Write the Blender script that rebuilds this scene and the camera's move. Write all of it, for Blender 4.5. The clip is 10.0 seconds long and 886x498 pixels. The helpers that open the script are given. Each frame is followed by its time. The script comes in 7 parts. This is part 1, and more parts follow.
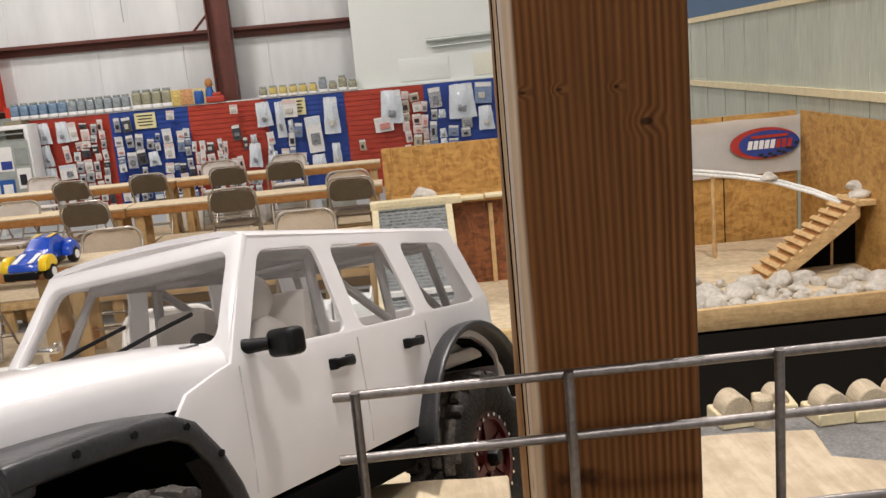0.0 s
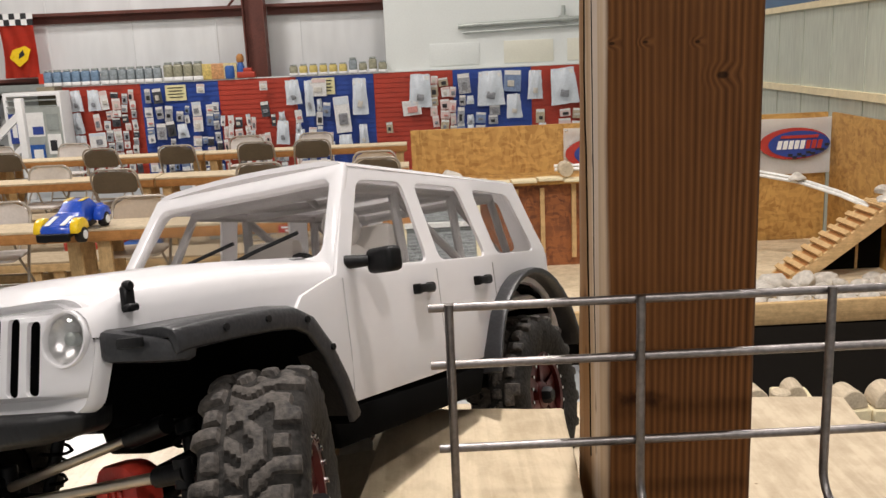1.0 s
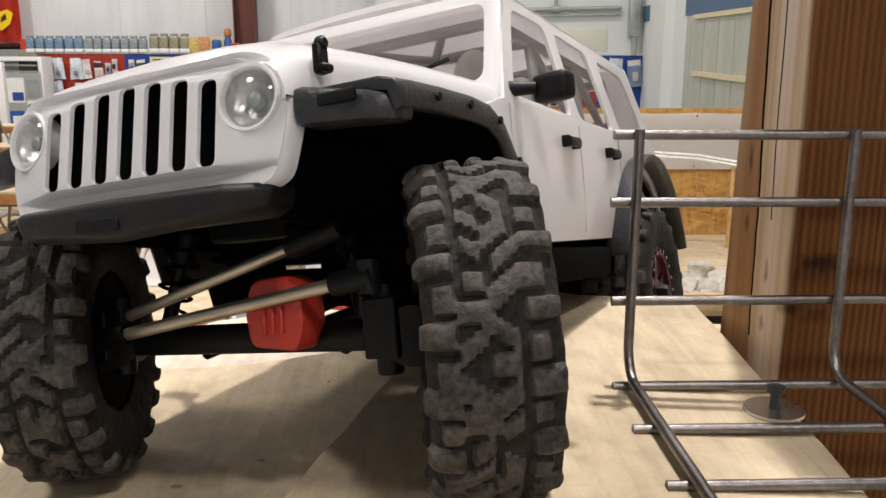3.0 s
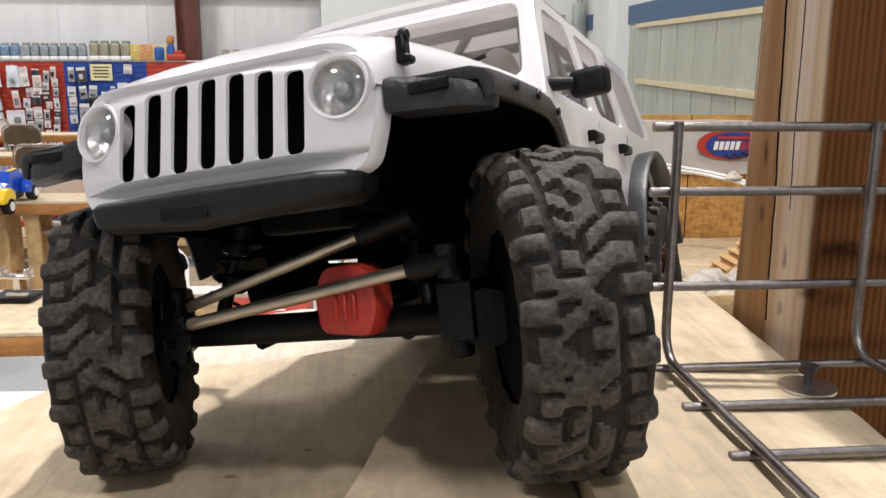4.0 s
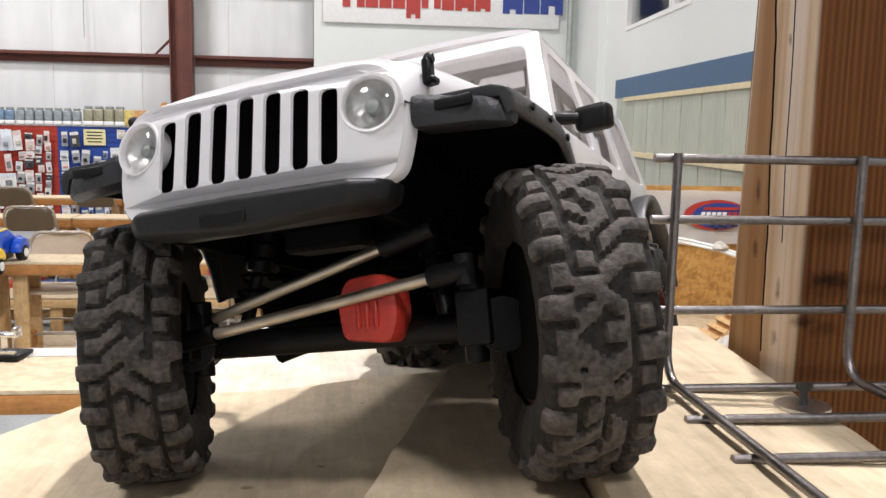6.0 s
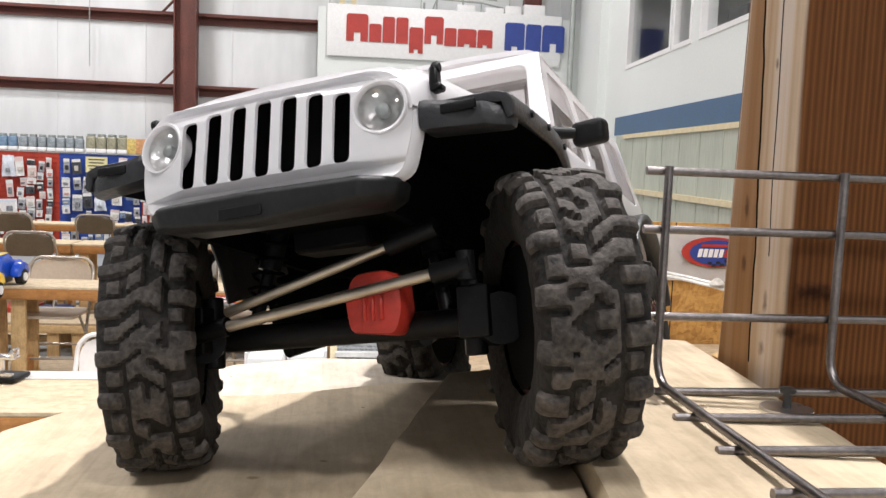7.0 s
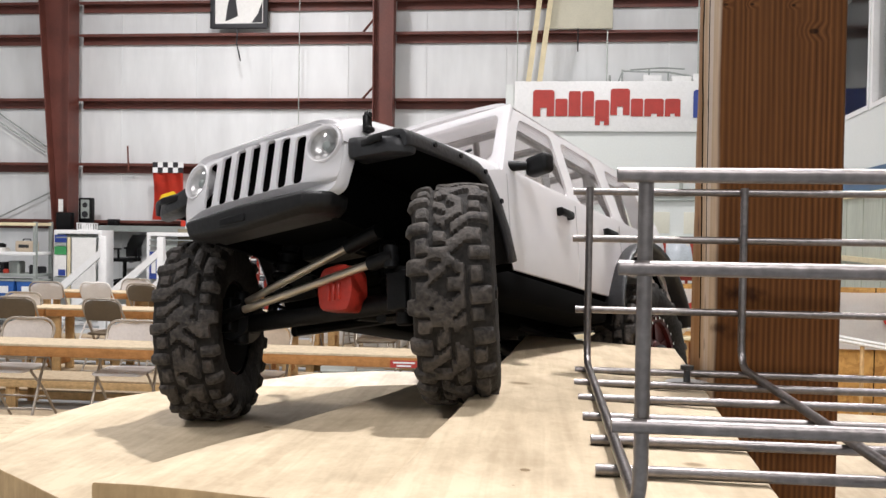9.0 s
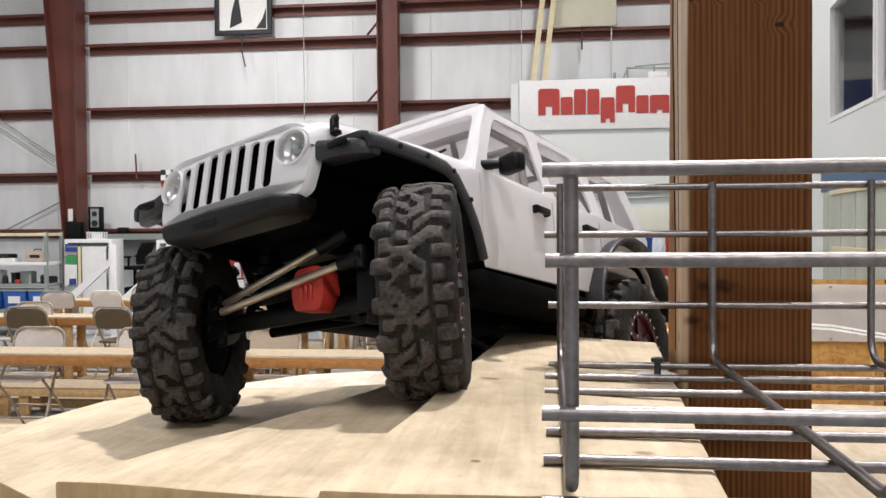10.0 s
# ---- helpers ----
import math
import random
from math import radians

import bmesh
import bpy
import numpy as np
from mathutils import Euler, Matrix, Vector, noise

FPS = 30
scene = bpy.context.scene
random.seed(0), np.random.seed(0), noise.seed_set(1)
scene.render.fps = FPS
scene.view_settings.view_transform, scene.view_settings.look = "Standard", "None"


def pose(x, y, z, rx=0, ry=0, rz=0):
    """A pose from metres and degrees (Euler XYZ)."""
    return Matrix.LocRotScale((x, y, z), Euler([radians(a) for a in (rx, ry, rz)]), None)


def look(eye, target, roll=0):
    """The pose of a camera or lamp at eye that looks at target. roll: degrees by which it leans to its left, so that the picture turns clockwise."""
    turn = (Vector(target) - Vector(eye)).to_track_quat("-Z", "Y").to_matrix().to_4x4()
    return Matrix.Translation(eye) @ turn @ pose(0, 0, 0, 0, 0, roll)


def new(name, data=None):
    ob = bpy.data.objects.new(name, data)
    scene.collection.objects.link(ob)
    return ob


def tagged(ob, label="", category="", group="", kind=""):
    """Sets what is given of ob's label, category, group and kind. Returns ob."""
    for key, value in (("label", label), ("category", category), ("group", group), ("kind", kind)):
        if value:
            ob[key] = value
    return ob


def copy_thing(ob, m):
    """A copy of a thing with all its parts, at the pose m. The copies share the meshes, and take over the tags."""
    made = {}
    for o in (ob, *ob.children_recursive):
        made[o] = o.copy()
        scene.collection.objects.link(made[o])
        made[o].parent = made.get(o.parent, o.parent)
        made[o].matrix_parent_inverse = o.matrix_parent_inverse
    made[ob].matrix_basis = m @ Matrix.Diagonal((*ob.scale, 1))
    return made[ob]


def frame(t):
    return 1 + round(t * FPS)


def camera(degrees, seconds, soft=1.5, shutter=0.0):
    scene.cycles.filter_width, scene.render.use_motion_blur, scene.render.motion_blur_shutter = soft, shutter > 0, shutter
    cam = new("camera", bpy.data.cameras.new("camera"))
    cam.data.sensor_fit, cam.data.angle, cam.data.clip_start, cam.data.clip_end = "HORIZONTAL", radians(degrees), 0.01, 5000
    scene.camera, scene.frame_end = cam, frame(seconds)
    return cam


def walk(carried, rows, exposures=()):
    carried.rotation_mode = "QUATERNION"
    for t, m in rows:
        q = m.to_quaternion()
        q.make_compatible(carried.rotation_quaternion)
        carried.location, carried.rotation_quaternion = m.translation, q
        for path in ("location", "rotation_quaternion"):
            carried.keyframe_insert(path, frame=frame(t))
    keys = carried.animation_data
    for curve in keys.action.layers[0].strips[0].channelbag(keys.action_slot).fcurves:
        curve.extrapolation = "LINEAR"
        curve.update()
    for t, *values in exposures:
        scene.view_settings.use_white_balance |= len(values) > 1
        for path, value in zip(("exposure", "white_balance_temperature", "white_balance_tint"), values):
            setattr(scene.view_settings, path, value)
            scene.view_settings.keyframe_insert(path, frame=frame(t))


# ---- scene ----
cam = camera(53.50, 10.0)
PATH = [
    (0, (0.0321, -0.3926, 1.7889), (0.1094, 1.5644, 1.3836), -5.22),
    (0.5, (0.0024, -0.4150, 1.7840), (0.0330, 1.5326, 1.3301), -5.30),
    (1, (-0.0091, -0.4443, 1.7708), (0.0241, 1.5086, 1.3407), -2.55),
    (1.5, (-0.0175, -0.4465, 1.7558), (0.0027, 1.5007, 1.2996), -1.36),
    (2, (-0.0202, -0.4483, 1.7436), (-0.0383, 1.4992, 1.2886), 0.06),
    (2.5, (-0.0420, -0.4218, 1.7253), (-0.0208, 1.5230, 1.2591), 0.18),
    (3, (-0.1087, -0.4016, 1.6799), (-0.0203, 1.5451, 1.2296), 0.23),
    (3.2, (-0.1211, -0.3722, 1.6764), (0.0488, 1.5698, 1.2296), 0.84),
    (4.5, (-0.1759, -0.4320, 1.6676), (0.0507, 1.5174, 1.2824), 0.51),
    (5, (-0.1818, -0.4326, 1.6575), (0.0707, 1.5272, 1.3488), 0.97),
    (5.5, (-0.1729, -0.4348, 1.6548), (0.0645, 1.5288, 1.3587), 0.87),
    (7, (-0.1790, -0.4609, 1.6409), (0.0653, 1.5141, 1.4418), 2.21),
    (7.5, (-0.1437, -0.5233, 1.6231), (-0.1118, 1.4700, 1.4624), 1.76),
    (8, (-0.0931, -0.5701, 1.6072), (-0.2823, 1.4184, 1.5075), 1.81),
    (8.5, (-0.0602, -0.5902, 1.6100), (-0.2721, 1.3978, 1.5559), 1.55),
    (9, (-0.0372, -0.6024, 1.6125), (-0.2425, 1.3866, 1.5687), 0.87),
    (9.5, (-0.0195, -0.6049, 1.6154), (-0.2319, 1.3833, 1.5713), -0.09),
    (10, (-0.0111, -0.6080, 1.6112), (-0.2390, 1.3786, 1.5701), -0.40),
]
walk(cam, [(t, look(eye, target, roll)) for t, eye, target, roll in PATH], ((0.0, -0.22, 6950, 10), (2.0, -0.2, 6950, 10), (3.2, -0.14, 6850, 10), (4.5, 0.06, 6500, 10), (7.0, 0.16, 6500, 10), (7.5, 0.18, 6500, 10), (8.5, 0.10, 6500, 10), (9.5, -0.02, 6500, 10), (10.0, -0.06, 6500, 10)))

# ---- world and lights ----
world = bpy.data.worlds.new("hall_air")
scene.world = world
world.use_nodes = True
world.node_tree.nodes["Background"].inputs[0].default_value = (0.85, 0.92, 1.0, 1)
world.node_tree.nodes["Background"].inputs[1].default_value = 0.0


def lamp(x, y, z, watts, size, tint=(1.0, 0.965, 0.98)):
    data = bpy.data.lights.new("unseen_overhead_light", "AREA")
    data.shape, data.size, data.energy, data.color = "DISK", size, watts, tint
    ob = new("unseen_overhead_light", data)
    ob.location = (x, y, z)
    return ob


# none of these lamps is in view; they stand for the hall's overhead lights
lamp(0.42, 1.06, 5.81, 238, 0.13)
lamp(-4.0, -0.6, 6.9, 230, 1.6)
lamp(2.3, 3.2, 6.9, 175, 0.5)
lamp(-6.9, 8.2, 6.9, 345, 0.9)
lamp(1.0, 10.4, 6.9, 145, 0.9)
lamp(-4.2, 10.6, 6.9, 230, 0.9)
# unseen fill lamp added to brighten faces turned towards the camera
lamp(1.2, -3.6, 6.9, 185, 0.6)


# ---- materials ----
def mat(name, color, rough=0.6, metal=0.0, vary=0.12, scale=8.0, bump=0.1, bscale=60.0, spec=0.5, stretch=(1, 1, 1), coat=0.0, fine=0.5):
    m = bpy.data.materials.new(name)
    m.use_nodes = True
    t = m.node_tree
    p = t.nodes["Principled BSDF"]
    co = t.nodes.new("ShaderNodeTexCoord")
    mp = t.nodes.new("ShaderNodeMapping")
    mp.inputs["Scale"].default_value = stretch
    t.links.new(co.outputs["Object"], mp.inputs[0])
    big = t.nodes.new("ShaderNodeTexNoise")
    big.inputs["Scale"].default_value, big.inputs["Detail"].default_value = scale, 5
    small = t.nodes.new("ShaderNodeTexNoise")
    small.inputs["Scale"].default_value, small.inputs["Detail"].default_value = bscale, 3
    for n in (big, small):
        t.links.new(mp.outputs[0], n.inputs["Vector"])
    add = t.nodes.new("ShaderNodeMix")
    add.data_type = "FLOAT"
    add.inputs[0].default_value = fine
    t.links.new(big.outputs[0], add.inputs[2])
    t.links.new(small.outputs[0], add.inputs[3])
    ramp = t.nodes.new("ShaderNodeValToRGB")
    lo = [max(0, c * (1 - vary * 1.6)) for c in color]
    hi = [min(1, c * (1 + vary)) for c in color]
    ramp.color_ramp.elements[0].position, ramp.color_ramp.elements[1].position = 0.32, 0.66
    ramp.color_ramp.elements[0].color, ramp.color_ramp.elements[1].color = (*lo, 1), (*hi, 1)
    t.links.new(add.outputs[0], ramp.inputs[0])
    t.links.new(ramp.outputs[0], p.inputs["Base Color"])
    rr = t.nodes.new("ShaderNodeMapRange")
    rr.inputs[3].default_value, rr.inputs[4].default_value = max(0.03, rough - 0.1), min(1, rough + 0.1)
    t.links.new(big.outputs[0], rr.inputs[0])
    t.links.new(rr.outputs[0], p.inputs["Roughness"])
    if bump:
        b = t.nodes.new("ShaderNodeBump")
        b.inputs["Strength"].default_value, b.inputs["Distance"].default_value = bump, 0.002
        t.links.new(small.outputs[0], b.inputs["Height"])
        t.links.new(b.outputs[0], p.inputs["Normal"])
    p.inputs["Metallic"].default_value = metal
    p.inputs["Specular IOR Level"].default_value = spec
    p.inputs["Coat Weight"].default_value = coat
    return m


def wood(name, light, dark, rings=60.0, axis=0, along=2, rough=0.65, knots=(), specks=0.0, bump=0.25, contrast=(0.3, 0.75), warp=2.0, tall=0.45, fade=0.0):
    """Sawn lumber: growth lines across `axis`, running along `along`."""
    m = bpy.data.materials.new(name)
    m.use_nodes = True
    t = m.node_tree
    p = t.nodes["Principled BSDF"]
    co = t.nodes.new("ShaderNodeTexCoord")
    inf = t.nodes.new("ShaderNodeObjectInfo")
    off = t.nodes.new("ShaderNodeVectorMath")
    off.operation = "MULTIPLY_ADD"
    off.inputs[1].default_value = (3.1, 5.7, 2.3)
    t.links.new(inf.outputs["Random"], off.inputs[0])
    t.links.new(co.outputs["Object"], off.inputs[2])
    src = off.outputs[0]
    mp = t.nodes.new("ShaderNodeMapping")
    s = [1.0, 1.0, 1.0]
    s[along] = 0.06
    mp.inputs["Scale"].default_value = s
    t.links.new(src, mp.inputs[0])
    bend = t.nodes.new("ShaderNodeTexNoise")
    bend.inputs["Scale"].default_value, bend.inputs["Detail"].default_value = 62, 3
    t.links.new(mp.outputs[0], bend.inputs["Vector"])
    sep = t.nodes.new("ShaderNodeSeparateXYZ")
    t.links.new(src, sep.inputs[0])
    ph = t.nodes.new("ShaderNodeMath")
    ph.operation = "MULTIPLY_ADD"
    ph.inputs[1].default_value = rings
    t.links.new(sep.outputs[axis], ph.inputs[0])
    bm_ = t.nodes.new("ShaderNodeMath")
    bm_.operation = "MULTIPLY"
    bm_.inputs[1].default_value = warp
    t.links.new(bend.outputs[0], bm_.inputs[0])
    t.links.new(bm_.outputs[0], ph.inputs[2])
    val = ph.outputs[0]
    dark_k = None
    for kx, ky, kz, kr in knots:
        d = t.nodes.new("ShaderNodeVectorMath")
        d.operation = "DISTANCE"
        sc = t.nodes.new("ShaderNodeVectorMath")
        sc.operation = "MULTIPLY"
        sv = [1.0, 1.0, 1.0]
        sv[along] = tall
        sc.inputs[1].default_value = sv
        t.links.new(co.outputs["Object"], sc.inputs[0])
        d.inputs[1].default_value = (kx * sv[0], ky * sv[1], kz * sv[2])
        t.links.new(sc.outputs[0], d.inputs[0])
        mr = t.nodes.new("ShaderNodeMapRange")
        mr.interpolation_type = "SMOOTHSTEP"
        mr.inputs[1].default_value, mr.inputs[2].default_value = 0, kr * 3.0
        mr.inputs[3].default_value, mr.inputs[4].default_value = 2.2, 0
        t.links.new(d.outputs["Value"], mr.inputs[0])
        a = t.nodes.new("ShaderNodeMath")
        t.links.new(val, a.inputs[0])
        t.links.new(mr.outputs[0], a.inputs[1])
        val = a.outputs[0]
        mk = t.nodes.new("ShaderNodeMapRange")
        mk.inputs[1].default_value, mk.inputs[2].default_value = kr * 0.45, kr * 0.8
        mk.inputs[3].default_value, mk.inputs[4].default_value = 0.25, 1
        t.links.new(d.outputs["Value"], mk.inputs[0])
        if dark_k is None:
            dark_k = mk.outputs[0]
        else:
            mm = t.nodes.new("ShaderNodeMath")
            mm.operation = "MINIMUM"
            t.links.new(dark_k, mm.inputs[0])
            t.links.new(mk.outputs[0], mm.inputs[1])
            dark_k = mm.outputs[0]
    sn = t.nodes.new("ShaderNodeMath")
    sn.operation = "PINGPONG"
    sn.inputs[1].default_value = 1.0
    t.links.new(val, sn.inputs[0])
    fib = t.nodes.new("ShaderNodeTexNoise")
    fib.inputs["Scale"].default_value, fib.inputs["Detail"].default_value = 340, 5
    mp2 = t.nodes.new("ShaderNodeMapping")
    s2 = [1.0, 1.0, 1.0]
    s2[along] = 0.03
    mp2.inputs["Scale"].default_value = s2
    t.links.new(src, mp2.inputs[0])
    t.links.new(mp2.outputs[0], fib.inputs["Vector"])
    big = t.nodes.new("ShaderNodeTexNoise")
    big.inputs["Scale"].default_value, big.inputs["Detail"].default_value = 9, 4
    t.links.new(src, big.inputs["Vector"])
    m1 = t.nodes.new("ShaderNodeMix")
    m1.data_type = "FLOAT"
    m1.inputs[0].default_value = 0.45
    if fade:
        # the growth lines show in some strips and sink into the fibres in others
        fm = t.nodes.new("ShaderNodeMapping")
        sf = [38.0, 38.0, 38.0]
        sf[along] = 3.2
        fm.inputs["Scale"].default_value = sf
        t.links.new(src, fm.inputs[0])
        fn = t.nodes.new("ShaderNodeTexNoise")
        fn.inputs["Scale"].default_value, fn.inputs["Detail"].default_value = 1.0, 3
        t.links.new(fm.outputs[0], fn.inputs["Vector"])
        fr = t.nodes.new("ShaderNodeMapRange")
        fr.inputs[1].default_value, fr.inputs[2].default_value = 0.36, 0.62
        fr.inputs[3].default_value, fr.inputs[4].default_value = 0.3, 0.3 + fade
        t.links.new(fn.outputs[0], fr.inputs[0])
        t.links.new(fr.outputs[0], m1.inputs[0])
    t.links.new(sn.outputs[0], m1.inputs[2])
    t.links.new(fib.outputs[0], m1.inputs[3])
    m2 = t.nodes.new("ShaderNodeMix")
    m2.data_type = "FLOAT"
    m2.inputs[0].default_value = 0.3
    t.links.new(m1.outputs[0], m2.inputs[2])
    t.links.new(big.outputs[0], m2.inputs[3])
    ramp = t.nodes.new("ShaderNodeValToRGB")
    ramp.color_ramp.elements[0].position, ramp.color_ramp.elements[1].position = contrast
    ramp.color_ramp.elements[0].color, ramp.color_ramp.elements[1].color = (*dark, 1), (*light, 1)
    t.links.new(m2.outputs[0], ramp.inputs[0])
    col = ramp.outputs[0]

    def times(c, fac):
        mx = t.nodes.new("ShaderNodeMix")
        mx.data_type, mx.blend_type = "RGBA", "MULTIPLY"
        mx.inputs[0].default_value = 1
        t.links.new(c, mx.inputs[6])
        t.links.new(fac, mx.inputs[7])
        return mx.outputs[2]

    if dark_k is not None:
        col = times(col, dark_k)
    if specks:
        vo = t.nodes.new("ShaderNodeTexVoronoi")
        vo.inputs["Scale"].default_value = 28
        t.links.new(src, vo.inputs["Vector"])
        sp = t.nodes.new("ShaderNodeMapRange")
        sp.inputs[1].default_value, sp.inputs[2].default_value = 0.05 * specks, 0.1 * specks
        sp.inputs[3].default_value, sp.inputs[4].default_value = 0.45, 1
        t.links.new(vo.outputs["Distance"], sp.inputs[0])
        col = times(col, sp.outputs[0])
    t.links.new(col, p.inputs["Base Color"])
    p.inputs["Roughness"].default_value = rough
    p.inputs["Specular IOR Level"].default_value = 0.35
    b = t.nodes.new("ShaderNodeBump")
    b.inputs["Strength"].default_value, b.inputs["Distance"].default_value = bump, 0.0012
    t.links.new(m1.outputs[0], b.inputs["Height"])
    t.links.new(b.outputs[0], p.inputs["Normal"])
    return m


def osb(name, light, dark):
    """Strand board: overlapping flat flakes of several tones."""
    m = bpy.data.materials.new(name)
    m.use_nodes = True
    t = m.node_tree
    p = t.nodes["Principled BSDF"]
    co = t.nodes.new("ShaderNodeTexCoord")
    warp = t.nodes.new("ShaderNodeTexNoise")
    warp.inputs["Scale"].default_value = 5
    t.links.new(co.outputs["Object"], warp.inputs["Vector"])
    mix = t.nodes.new("ShaderNodeMix")
    mix.data_type, mix.blend_type = "RGBA", "LINEAR_LIGHT"
    mix.inputs[0].default_value = 0.06
    t.links.new(co.outputs["Object"], mix.inputs[6])
    t.links.new(warp.outputs["Color"], mix.inputs[7])
    outs = []
    for sx, sz in ((16, 46), (44, 15)):
        mp = t.nodes.new("ShaderNodeMapping")
        mp.inputs["Scale"].default_value = (sx, 20, sz)
        t.links.new(mix.outputs[2], mp.inputs[0])
        vo = t.nodes.new("ShaderNodeTexVoronoi")
        vo.inputs["Scale"].default_value = 1
        t.links.new(mp.outputs[0], vo.inputs["Vector"])
        bw = t.nodes.new("ShaderNodeSeparateColor")
        t.links.new(vo.outputs["Color"], bw.inputs[0])
        outs.append(bw.outputs[0])
    av = t.nodes.new("ShaderNodeMath")
    t.links.new(outs[0], av.inputs[0])
    t.links.new(outs[1], av.inputs[1])
    big = t.nodes.new("ShaderNodeTexNoise")
    big.inputs["Scale"].default_value, big.inputs["Detail"].default_value = 3, 4
    t.links.new(co.outputs["Object"], big.inputs["Vector"])
    a2 = t.nodes.new("ShaderNodeMath")
    t.links.new(av.outputs[0], a2.inputs[0])
    t.links.new(big.outputs[0], a2.inputs[1])
    hf = t.nodes.new("ShaderNodeMath")
    hf.operation = "MULTIPLY"
    hf.inputs[1].default_value = 0.4
    t.links.new(a2.outputs[0], hf.inputs[0])
    ramp = t.nodes.new("ShaderNodeValToRGB")
    ramp.color_ramp.elements[0].position, ramp.color_ramp.elements[1].position = 0.25, 0.8
    ramp.color_ramp.elements[0].color, ramp.color_ramp.elements[1].color = (*dark, 1), (*light, 1)
    t.links.new(hf.outputs[0], ramp.inputs[0])
    t.links.new(ramp.outputs[0], p.inputs["Base Color"])
    p.inputs["Roughness"].default_value = 0.7
    b = t.nodes.new("ShaderNodeBump")
    b.inputs["Strength"].default_value, b.inputs["Distance"].default_value = 0.4, 0.002
    t.links.new(av.outputs[0], b.inputs["Height"])
    t.links.new(b.outputs[0], p.inputs["Normal"])
    return m


def clear(name, tint=(1, 1, 1), gloss=0.12, rough=0.05):
    m = bpy.data.materials.new(name)
    m.use_nodes = True
    t = m.node_tree
    t.nodes.remove(t.nodes["Principled BSDF"])
    tr = t.nodes.new("ShaderNodeBsdfTransparent")
    tr.inputs[0].default_value = (*tint, 1)
    gl = t.nodes.new("ShaderNodeBsdfGlossy")
    gl.inputs["Roughness"].default_value = rough
    mx = t.nodes.new("ShaderNodeMixShader")
    mx.inputs[0].default_value = gloss
    t.links.new(tr.outputs[0], mx.inputs[1])
    t.links.new(gl.outputs[0], mx.inputs[2])
    t.links.new(mx.outputs[0], t.nodes["Material Output"].inputs[0])
    return m


M_POST = wood("post_lumber", (0.20, 0.082, 0.0255), (0.056, 0.0190, 0.0058), rings=500, axis=0, along=2, rough=0.6, bump=0.5, warp=3.0, contrast=(0.2, 0.8), tall=1.7, fade=0.35,
              knots=((0.066, 0.0, 0.334, 0.0050), (0.052, 0.0, 0.352, 0.0022), (0.024, 0.0, 0.353, 0.0022), (0.006, 0.0, 0.353, 0.0025)))


